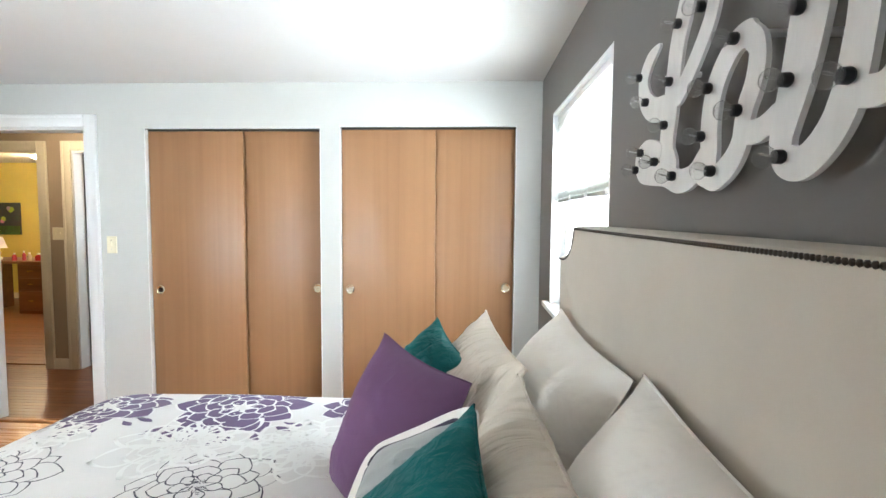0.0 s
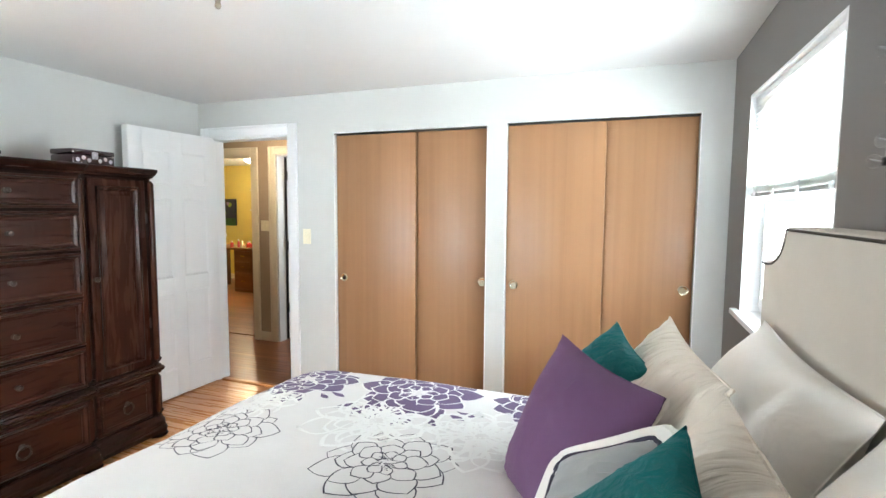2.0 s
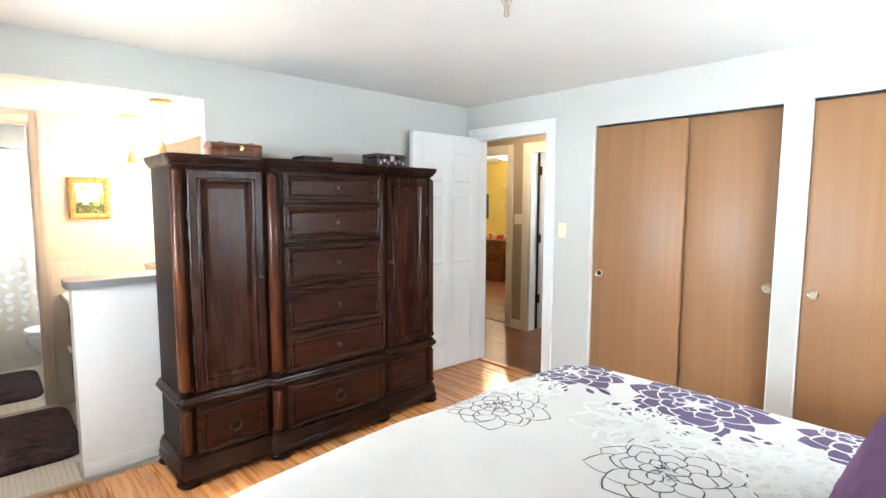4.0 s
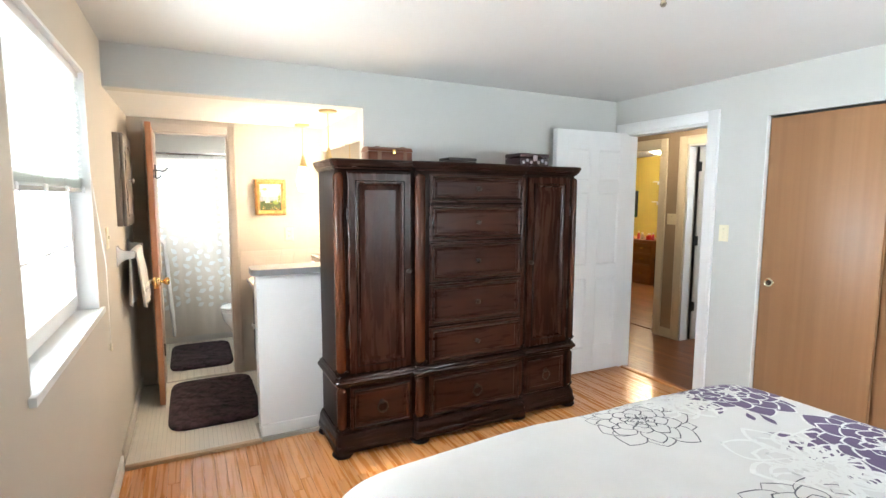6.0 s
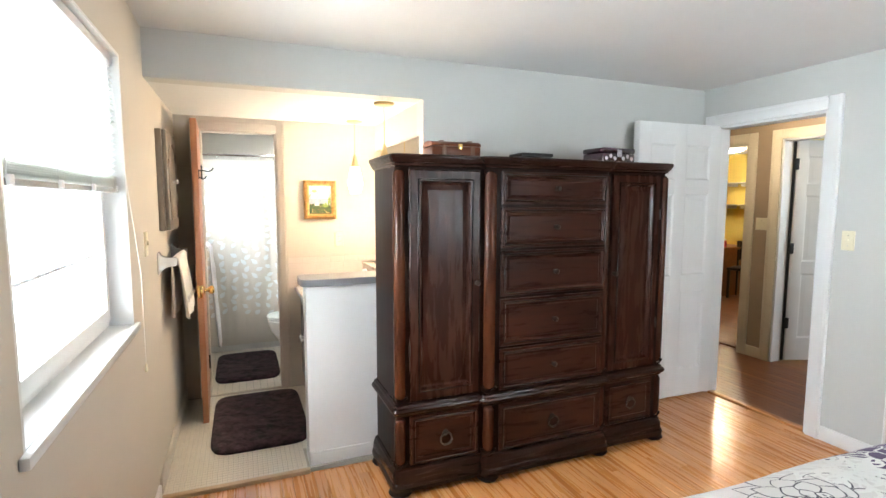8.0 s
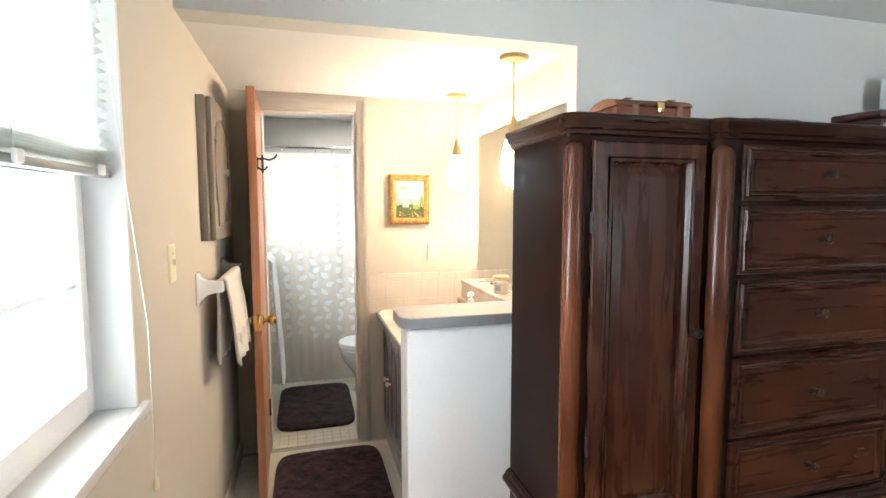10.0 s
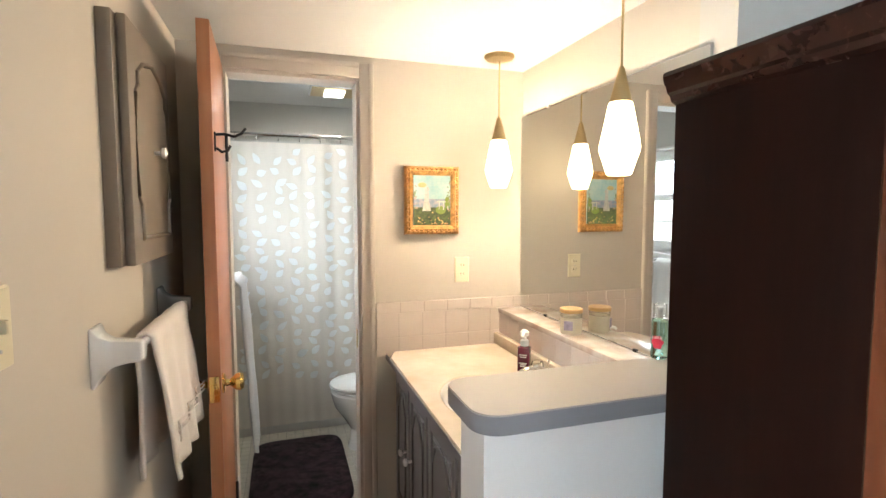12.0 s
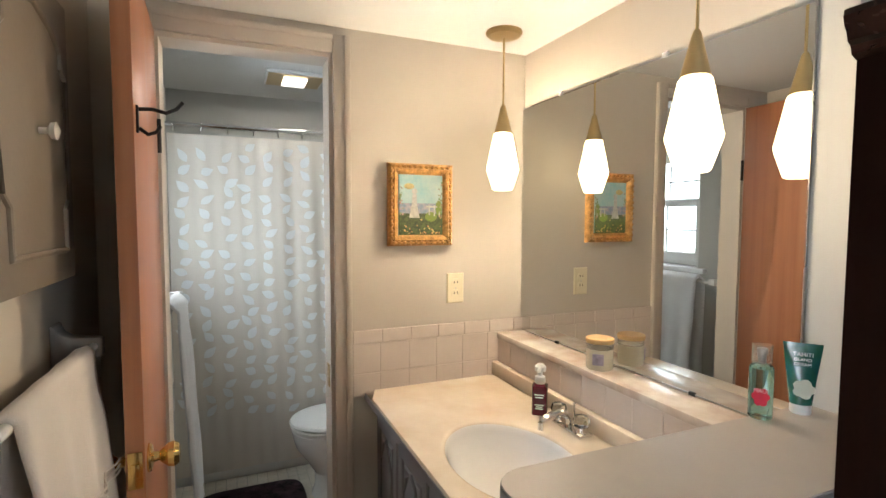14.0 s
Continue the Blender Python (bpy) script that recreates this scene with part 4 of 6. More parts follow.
def head_outline():
    """Headboard outline in (y, z): scooped upper corners."""
    w, zt, zn, r = 0.80, 1.43, 1.315, 0.105
    half = [(w, 0.15), (w, zn)] + [(w - 0.035, zn)]
    half += [(w - 0.035 - (r + 0.09) * math.sin(radians(a)), zt - (zt - zn) * math.cos(radians(a))) for a in range(10, 91, 10)]
    left = [(-y - 0.09, z) for y, z in reversed(half)]
    return half + left


bm = bmesh.new()
out = head_outline()
fr, bk = [bm.verts.new((HX0, y, z)) for y, z in out], [bm.verts.new((HX1, y, z)) for y, z in out]
for k in range(len(out)):
    bm.faces.new((fr[k], fr[(k + 1) % len(out)], bk[(k + 1) % len(out)], bk[k]))
ff = bm.faces.new(fr)
bm.faces.new(bk)
bmesh.ops.bevel(bm, geom=list(ff.edges), offset=0.014, segments=3, affect="EDGES", profile=0.5)
hb = part("headboard", bm, LINEN, bed, "ivory linen headboard with scooped corners")
# nailheads follow the front edge
bm = bmesh.new()
path = [Vector((y, z)) for y, z in out][1:-1]
step, carry = 0.0086, 0.0
NAIL = lathe([(0.0041, 0.0), (0.0036, 0.0018), (0.002, 0.003), (0.0, 0.0033)], 7, (0, 0, 0), "x", sx=1)
nail_me = bpy.data.meshes.new("nail")
NAIL.to_mesh(nail_me)
NAIL.free()
inner = []
for k, p in enumerate(path):
    a, b = path[max(0, k - 1)], path[min(len(path) - 1, k + 1)]
    d = (b - a).normalized()
    inner.append(p + Vector((-d.y, d.x)) * 0.008)
for a, b in zip(inner, inner[1:]):
    seg = (b - a).length
    s = carry
    while s < seg:
        p = a + (b - a) * (s / seg)
        start = len(bm.verts)
        bm.from_mesh(nail_me)
        bm.verts.ensure_lookup_table()
        for v in bm.verts[start:]:
            v.co = Vector((HX0 - 0.0005 - v.co.x, p.x + v.co.y, p.y + v.co.z))
        s += step
    carry = s - seg
bpy.data.meshes.remove(nail_me)
nails = part("nailhead_trim", bm, BRONZE, hb, "dark bronze nailhead trim")
nails["kind"] = "stuff"

# comforter
comf = thing("comforter", (0.0, 0.0, 0.0), "pale grey comforter printed with purple and charcoal flowers", "bedding")
bm = bmesh.new()
nx, ny = 90, 90
grid = []
for i in range(nx + 1):
    x = BX0 + (BX1 - BX0) * i / nx
    row = []
    for j in range(ny + 1):
        y = BY0 + (BY1 - BY0) * j / ny
        row.append(bm.verts.new((x, y, top_z(x, y))))
    grid.append(row)
for i in range(nx):
    for j in range(ny):
        bm.faces.new((grid[i][j], grid[i + 1][j], grid[i + 1][j + 1], grid[i][j + 1]))
# hanging sides with soft folds
rim = [grid[i][0] for i in range(nx, -1, -1)] + [grid[0][j] for j in range(1, ny + 1)] + [grid[i][ny] for i in range(1, nx + 1)]
prev = rim
for lev in range(1, 9):
    cur = []
    f = lev / 8
    for k, v in enumerate(rim):
        x, y = v.co.x, v.co.y
        ox = -1.0 if x <= BX0 + 1e-6 else 0.0
        oy = -1.0 if y <= BY0 + 1e-6 else (1.0 if y >= BY1 - 1e-6 else 0.0)
        swell = 0.028 * math.sin(math.pi * min(1, f * 1.3)) + 0.016 * f * math.sin(k * 0.42) + 0.012 * f * noise.noise(Vector((k * 0.11, 0, 3)))
        cur.append(bm.verts.new((x + ox * swell, y + oy * swell, v.co.z - 0.46 * f - 0.02 * (1 - f) * f)))
    for k in range(len(rim) - 1):
        bm.faces.new((prev[k], prev[k + 1], cur[k + 1], cur[k]))
    prev = cur
part("comforter_shell", bm, DUVET, comf, smooth=3.0)


# printed flowers lie on the comforter
def petal_points(cx, cy, ang, r0, r1, wid, tip=0.5, n=9):
    """Left and right edges of a petal that points along ang."""
    rows = []
    ca, sa = math.cos(ang), math.sin(ang)
    for k in range(n + 1):
        t = k / n
        w = wid * (math.sin(math.pi * t ** 1.35) ** 0.85 * (1 - 0.25 * t * t) if 0 < t < 1 else 0) + (0.004 if k == 0 else 0)
        r = r0 + (r1 - r0) * t
        bend = 0.06 * (r1 - r0) * math.sin(3.0 * t + ang * 3)
        rows.append(((cx + r * ca - (w + bend) * sa, cy + r * sa + (w + bend) * ca), (cx + r * ca + (w - bend) * sa, cy + r * sa - (w - bend) * ca)))
    return rows


def lay(bm, x, y, up):
    x, y = min(max(x, BX0 + 0.002), BX1), min(max(y, BY0 + 0.002), BY1 - 0.002)
    return bm.verts.new((x, y, top_z(x, y) + up))


def fill(bm, rows, up):
    prev = None
    for a, b in rows:
        m = ((a[0] + b[0]) / 2, (a[1] + b[1]) / 2)
        cur = [lay(bm, *a, up), lay(bm, *m, up), lay(bm, *b, up)]
        if prev:
            bm.faces.new((prev[0], prev[1], cur[1], cur[0]))
            bm.faces.new((prev[1], prev[2], cur[2], cur[1]))
        prev = cur


def line(bm, pts, w, up):
    prev = None
    n = len(pts)
    for k, p in enumerate(pts):
        a, b = Vector(pts[max(0, k - 1)]), Vector(pts[min(n - 1, k + 1)])
        d = (b - a)
        d = d.normalized() if d.length > 1e-6 else Vector((1, 0))
        ww = w * (0.55 + 0.9 * abs(math.sin(k * 0.55 + p[0] * 40)))
        cur = [lay(bm, p[0] - d.y * ww, p[1] + d.x * ww, up), lay(bm, p[0] + d.y * ww, p[1] - d.x * ww, up)]
        if prev:
            bm.faces.new((prev[0], prev[1], cur[1], cur[0]))
        prev = cur


def flower(cx, cy, R, seed, style):
    """style: solid (purple petals with pale gaps), ink (dark outlines) or pale (white outlines)."""
    rnd = random.Random(seed)
    body, ink = bmesh.new(), bmesh.new()
    up = 0.0012
    for lay_r, n, wid in ((1.0, 11, 0.27), (0.78, 9, 0.24), (0.55, 8, 0.19), (0.33, 7, 0.11)):
        ph = rnd.random() * 6
        order = list(range(n))
        rnd.shuffle(order)
        for k in order:
            ang = ph + 2 * math.pi * k / n + rnd.uniform(-0.12, 0.12)
            r1 = R * lay_r * rnd.uniform(0.88, 1.06)
            rows = petal_points(cx, cy, ang, R * lay_r * 0.28, r1, R * wid * rnd.uniform(0.85, 1.15))
            edge = [a for a, b in rows] + [b for a, b in reversed(rows)]
            up += 0.00006
            if style != "pale":
                fill(body, rows, up)
            line(ink, edge, 0.0030 if style == "solid" else (0.0016 if style == "ink" else 0.0050), up + 0.00003)
    for k in range(26):
        a, r = rnd.random() * 6.3, R * rnd.uniform(0.02, 0.22)
        p = (cx + r * math.cos(a), cy + r * math.sin(a))
        q = (p[0] + R * 0.05 * math.cos(a + 1), p[1] + R * 0.05 * math.sin(a + 1))
        line(ink, [p, ((p[0] + q[0]) / 2 + 0.004, (p[1] + q[1]) / 2), q], 0.0018, up + 0.0002)
    if style == "pale":
        body.free()
        return part("printed_flower", ink, PRINT_WHITE, comf, "white outlined flower", smooth=3)
    b = part("printed_flower", body, PRINT_PURPLE if style == "solid" else DUVET, comf, "purple flower" if style == "solid" else "charcoal outlined flower", smooth=3)
    part("petal_outline", ink, PRINT_WHITE if style == "solid" else PRINT_DARK, b, smooth=3)
    return b


def leaves(cx, cy, R, seed, n=9):
    rnd = random.Random(seed)
    bm = bmesh.new()
    for k in range(n):
        a = -0.5 - 2.2 * k / n + rnd.uniform(-0.1, 0.1)
        fill(bm, petal_points(cx, cy, a, R * 1.05, R * rnd.uniform(1.3, 1.5), R * 0.07), 0.001)
    return part("printed_leaves", bm, PRINT_PURPLE, comf, "small purple leaves", smooth=3)


flower(-0.49, 1.61, 0.24, 5, "pale")
flower(-0.13, 1.62, 0.22, 6, "pale")
flower(-1.0, 1.60, 0.19, 8, "pale")
flower(-0.464, 1.90, 0.245, 1, "solid")
leaves(-0.464, 1.90, 0.22, 11)
flower(-0.96, 1.90, 0.225, 2, "solid")
leaves(-0.96, 1.90, 0.20, 12)
flower(0.02, 1.93, 0.20, 7, "solid")
flower(-0.335, 1.37, 0.205, 3, "ink")
flower(-0.915, 1.37, 0.185, 4, "ink")


# ---------------------------------------------------------------- pillows
def pillow_mesh(w, h, t, seed, flange=0.0, quilt=0.0, n=26, crease=(5, 9), depth=0.012):
    bm = bmesh.new()
    rnd = Vector((seed * 3.7, seed * 1.3, 0))
    sides = []
    for s in (1, -1):
        g = []
        for i in range(n + 1):
            row = []
            for j in range(n + 1):
                u, v = 2 * i / n - 1, 2 * j / n - 1
                pin = 1 - 0.10 * (1 - abs(u) ** 2) * abs(v) ** 3
                pin2 = 1 - 0.10 * (1 - abs(v) ** 2) * abs(u) ** 3
                th = 1.18 * t * (max(0.0, (1 - abs(u) ** 2.2) * (1 - abs(v) ** 2.2))) ** 0.72
                th *= 1 + 0.10 * noise.noise(Vector((u * 1.3, v * 1.3, 0)) + rnd)
                fold = 1 - abs(noise.noise(Vector((u * crease[0] + 0.6 * v, v * crease[1], 2)) + rnd)) * 2.2
                gather = noise.noise(Vector((u * 14, v * 2.2, 7)) + rnd) * v ** 4
                th += (depth * fold ** 3 * (0.4 + noise.noise(Vector((u * 1.5, v * 1.5, 9)) + rnd)) + 0.5 * depth * gather) * (1 - u ** 6) * (1 - v ** 8)
                pleat = 1 - 2 * abs(math.sin(u * crease[0] * 2.2 + 4 * noise.noise(Vector((u * 1.4, v * 1.8, 3)) + rnd))) ** 0.7 if crease[0] > 5 else 0.0
                th += 0.40 * depth * pleat * (0.5 + noise.noise(Vector((u * 3, v * 2, 5)) + rnd)) * (1 - u ** 6) * (1 - v ** 8)
                if quilt:
                    th -= quilt * max(0.0, 1 - abs(math.sin(u * 9)) * 3.5) * (1 - v ** 6)
                k = 1 - 0.02 * abs(u * v) ** 5
                row.append(bm.verts.new((u * k * w / 2 * pin2, s * th / 2, v * k * h / 2 * pin)))
            g.append(row)
        for i in range(n):
            for j in range(n):
                bm.faces.new((g[i][j], g[i + 1][j], g[i + 1][j + 1], g[i][j + 1]))
        sides.append(g)
    bmesh.ops.remove_doubles(bm, verts=bm.verts, dist=0.0005)
    return bm


def pillow(name, label, top, right, low, thick, material, seed, quilt=0.0, border=None, crease=(1.5, 3.5), depth=0.018):
    """A cushion by three of its corners: the upper one, the one along its width and the one along its height."""
    t, r, l = Vector(top), Vector(right), Vector(low)
    u, w = (r - t).normalized(), (r - t).length
    v = (t - l) - (t - l).dot(u) * u
    h = v.length
    v.normalize()
    n = v.cross(u)
    c = (r + l) / 2
    th = thing(name, (0, 0, 0), label, "pillow", "pillows on the bed")
    th.matrix_world = Matrix(((u.x, n.x, v.x, c.x), (u.y, n.y, v.y, c.y), (u.z, n.z, v.z, c.z), (0, 0, 0, 1)))
    part("cushion", pillow_mesh(w, h, thick, seed, 0, quilt, 44, crease, depth), material, th)
    rc = 0.14 if border else 0.02
    rim = [(-1 + 2 * k / 16, -1) for k in range(16)] + [(1, -1 + 2 * k / 16) for k in range(16)] + [(1 - 2 * k / 16, 1) for k in range(16)] + [(-1, 1 - 2 * k / 16) for k in range(16)]
    seam = [(x * w / 2 * (1 - 0.10 * (1 - z * z) * abs(x) ** 3), 0, z * h / 2 * (1 - 0.10 * (1 - x * x) * abs(z) ** 3)) for x, z in [(p * (1 - rc * abs(p * q) ** 5), q * (1 - rc * abs(p * q) ** 5)) for p, q in rim]]
    if border:
        fl = bmesh.new()
        band = []
        for x, y, z in seam:
            e, d = Vector((x, 0, z)), Vector((x, 0, z)).normalized() * 0.045
            wave = 0.006 * noise.noise(Vector((x * 9, z * 9, seed)))
            band.append([fl.verts.new(p) for p in (e * 0.98 + Vector((0, 0.008, 0)), e + d * 0.7 + Vector((0, 0.010 + wave, 0)), e + d + Vector((0, wave, 0)), e + d * 0.7 + Vector((0, -0.010 + wave, 0)), e * 0.98 + Vector((0, -0.008, 0)))])
        for k, a in enumerate(band):
            b = band[(k + 1) % len(band)]
            for j in range(5):
                fl.faces.new((a[j], a[(j + 1) % 5], b[(j + 1) % 5], b[j]))
        part("flange", fl, border, th, "white fabric border")
        part("piping", tube([(x * 1.02, 0.009, z * 1.02) for x, y, z in seam], 0.0048, 6, closed=True), PRINT_DARK, th, "dark piping")
        part("piping", tube([(x * 1.02, -0.009, z * 1.02) for x, y, z in seam], 0.0048, 6, closed=True), PRINT_DARK, th, "dark piping")
    else:
        part("seam", tube(seam, 0.0026, 6, closed=True), material, th)
    return th


pillow("bed_pillow", "plump white pillow against the headboard", (0.665, 1.90, 1.15), (0.665, 1.13, 1.15), (0.46, 1.90, 0.75), 0.20, WHITE_COTTON, 1, depth=0.006)
pillow("bed_pillow", "plump white pillow against the headboard", (0.665, 1.10, 1.18), (0.665, 0.38, 1.17), (0.44, 1.10, 0.77), 0.20, WHITE_COTTON, 2, depth=0.006)
pillow("pillow_sham", "creased beige pillow sham", (0.41, 1.96, 1.13), (0.475, 1.25, 1.13), (0.22, 1.94, 0.76), 0.17, BEIGE_COTTON, 3, crease=(6, 1.4), depth=0.045)
pillow("pillow_sham", "creased beige pillow sham", (0.45, 1.22, 1.14), (0.50, 0.52, 1.14), (0.25, 1.20, 0.76), 0.17, BEIGE_COTTON, 4, crease=(6, 1.4), depth=0.045)
pillow("throw_pillow", "plain purple square throw pillow", (0.165, 1.50, 1.125), (0.413, 1.20, 1.085), (-0.10, 1.56, 0.745), 0.17, PURPLE, 5, 0.002)
pillow("throw_pillow", "quilted teal throw pillow", (0.237, 1.78, 1.15), (0.345, 1.54, 1.07), (0.06, 1.72, 0.88), 0.13, TEAL, 6, 0.004)
pillow("throw_pillow", "pale grey throw pillow with white border and dark piping", (0.155, 1.165, 0.975), (0.345, 1.10, 1.085), (0.125, 0.893, 0.875), 0.10, GREY_COTTON, 8, 0, WHITE_COTTON)
pillow("throw_pillow", "quilted teal throw pillow", (0.354, 0.929, 1.178), (0.098, 0.973, 0.901), (0.399, 0.587, 1.086), 0.13, TEAL, 7, 0.004, crease=(7, 7), depth=0.010)

# ---------------------------------------------------------------- sign above the headboard
sign = thing("marquee_sign", (X1, 1.15, 1.52), "whitewashed wooden script sign set with clear globe bulbs", "wall sign")
SX = -0.055


def smooth_path(pts, per=7):
    """Catmull-Rom through the points."""
    out, n = [], len(pts)
    for k in range(n - 1):
        p0, p1, p2, p3 = (Vector(pts[max(0, min(n - 1, k + d))]) for d in (-1, 0, 1, 2))
        for j in range(per):
            t = j / per
            out.append(0.5 * ((2 * p1) + (p2 - p0) * t + (2 * p0 - 5 * p1 + 4 * p2 - p3) * t * t + (3 * p1 - p0 - 3 * p2 + p3) * t ** 3))
    return out + [Vector(pts[-1])]


def stroke(name, pts, widths, lift):
    """A flat board that follows a line in (y, z), with round ends; one width, or one for each point."""
    path = smooth_path(pts)
    ws = widths if len(widths) > 1 else widths * len(pts)
    last_k = len(pts) - 1
    wide = [ws[min(last_k, k // 7)] + (ws[min(last_k, k // 7 + 1)] - ws[min(last_k, k // 7)]) * (k % 7) / 7 for k in range(len(path))]
    left, right = [], []
    n = len(path)
    for k, p in enumerate(path):
        d = (path[min(n - 1, k + 1)] - path[max(0, k - 1)]).normalized()
        s = Vector((-d.y, d.x)) * wide[k] / 2
        left.append(p + s)
        right.append(p - s)
    d0, d1 = (path[1] - path[0]).normalized(), (path[-1] - path[-2]).normalized()

    def cap(p, d):
        s = Vector((-d.y, d.x))
        width = wide[-1] if p is path[-1] else wide[0]
        return [p + width / 2 * (math.cos(a) * s + math.sin(a) * d) for a in [math.pi * k / 8 for k in range(1, 8)]]

    bm = bmesh.new()
    xf, xb = SX - lift, SX + 0.006
    rows = []
    for a, b in zip(left, right):
        rows.append([bm.verts.new((xf, a.x, a.y)), bm.verts.new((xf, b.x, b.y)), bm.verts.new((xb, b.x, b.y)), bm.verts.new((xb, a.x, a.y))])
    for a, b in zip(rows, rows[1:]):
        for k in range(4):
            bm.faces.new((a[k], a[(k + 1) % 4], b[(k + 1) % 4], b[k]))
    for p, d, row in ((path[-1], d1, rows[-1]), (path[0], -d0, rows[0])):
        arc = cap(p, d)
        if row is rows[0]:
            first, last = row[1], row[0]
            fb, lb = row[2], row[3]
        else:
            first, last = row[0], row[1]
            fb, lb = row[3], row[2]
        f = [bm.verts.new((xf, q.x, q.y)) for q in arc]
        g = [bm.verts.new((xb, q.x, q.y)) for q in arc]
        bm.faces.new([first] + f + [last])
        chain_f, chain_b = [first] + f + [last], [fb] + g + [lb]
        for k in range(len(chain_f) - 1):
            bm.faces.new((chain_f[k], chain_f[k + 1], chain_b[k + 1], chain_b[k]))
    ob = part(name, bm, WHITEWASH, sign, smooth=0.5)
    ob.data.materials.append(SIGN_EDGE)
    for f in ob.data.polygons:
        if abs(f.normal.x) < 0.5:
            f.material_index = 1
    return ob


stroke("letter_hook", [(0.175, 0.315), (0.232, 0.298), (0.268, 0.26), (0.252, 0.215), (0.198, 0.182), (0.13, 0.175)], (0.012, 0.045, 0.062, 0.062, 0.055, 0.05), 0.000)
stroke("letter_stem", [(0.005, 0.43), (0.030, 0.372), (0.057, 0.325), (0.078, 0.285), (0.092, 0.224), (0.102, 0.160), (0.115, 0.105), (0.113, 0.070), (0.095, 0.045)], (0.07,), 0.0003)
stroke("letter_arm", [(-0.105, 0.39), (-0.076, 0.325), (-0.058, 0.285), (-0.026, 0.25), (0.015, 0.215), (0.06, 0.185)], (0.046,), 0.0006)
stroke("letter_curl", [(0.158, 0.085), (0.225, 0.096), (0.278, 0.079), (0.258, 0.047), (0.182, 0.036), (0.115, 0.030), (0.049, 0.012), (-0.012, 0.018), (-0.050, 0.045)], (0.04, 0.046, 0.048, 0.048, 0.05, 0.05, 0.048, 0.044, 0.04), 0.0010)
stroke("letter_bowl", [(-0.036, 0.018), (-0.072, 0.016), (-0.076, 0.049), (-0.073, 0.087), (-0.076, 0.124), (-0.088, 0.159), (-0.114, 0.190), (-0.150, 0.213), (-0.184, 0.217)], (0.03, 0.045, 0.058, 0.060, 0.060, 0.058, 0.052, 0.044, 0.038), 0.0014)
stroke("letter_bowl_side", [(-0.180, 0.217), (-0.208, 0.193), (-0.211, 0.163), (-0.202, 0.134), (-0.187, 0.109), (-0.178, 0.082), (-0.173, 0.056), (-0.148, 0.028), (-0.105, 0.008), (-0.075, 0.010)], (0.036, 0.040, 0.046, 0.046, 0.046, 0.044, 0.046, 0.046, 0.044, 0.04), 0.0018)
stroke("letter_join", [(-0.185, 0.068), (-0.226, 0.066), (-0.262, 0.078)], (0.036,), 0.0022)
stroke("letter_cup", [(-0.345, 0.33), (-0.325, 0.218), (-0.316, 0.175), (-0.307, 0.138), (-0.296, 0.103), (-0.285, 0.074), (-0.277, 0.047), (-0.280, 0.025), (-0.296, 0.012), (-0.322, 0.010), (-0.347, 0.022), (-0.369, 0.042), (-0.384, 0.065), (-0.395, 0.094), (-0.402, 0.129), (-0.408, 0.175), (-0.412, 0.29)], (0.076, 0.074, 0.072, 0.068, 0.062, 0.056, 0.050, 0.046, 0.044, 0.044, 0.046, 0.048, 0.050, 0.050, 0.048, 0.046, 0.046), 0.0026)
stroke("letter_tail", [(-0.392, 0.080), (-0.419, 0.073), (-0.440, 0.073), (-0.456, 0.085), (-0.466, 0.110), (-0.474, 0.160), (-0.480, 0.28)], (0.034,), 0.0030)
for y, z in ((-0.054, 0.306), (0.044, 0.314), (-0.168, 0.213), (-0.317, 0.199), (0.257, 0.268), (0.077, 0.213), (-0.089, 0.158), (-0.184, 0.102), (-0.301, 0.116), (-0.404, 0.093),
             (0.209, 0.201), (0.096, 0.130), (-0.070, 0.081), (0.232, 0.090), (0.142, 0.060), (0.263, 0.053), (0.046, 0.022), (-0.111, 0.018), (-0.295, 0.020)):
    so = part("socket", lathe([(0.0085, 0.0), (0.0098, -0.003), (0.0092, -0.012), (0.006, -0.0135)], 14, (SX - 0.0085, y, z), "x"), BLACK, sign, "black bulb socket")
    part("bulb", lathe([(0.0058, -0.011), (0.0078, -0.013), (0.0118, -0.0165), (0.0146, -0.0215), (0.0152, -0.0255), (0.0142, -0.030), (0.0100, -0.035), (0.0046, -0.0375), (0.0, -0.038)], 20, (SX - 0.0085, y, z), "x"), CLEAR, so, "clear globe bulb")
    part("filament", tube([(SX - 0.021, y - 0.003, z), (SX - 0.036, y - 0.005, z + 0.003), (SX - 0.040, y, z + 0.005), (SX - 0.036, y + 0.005, z + 0.003), (SX - 0.021, y + 0.003, z)], 0.0006, 5), STEEL, so, "thin filament support")

for y, z in ((0.09, 0.23), (-0.184, 0.215), (-0.315, 0.17), (0.10, 0.03)):
    part("spacer", lathe([(0.006, SX + 0.006), (0.006, -0.0005)], 10, (0, y, z), "x"), SIGN_EDGE, sign)

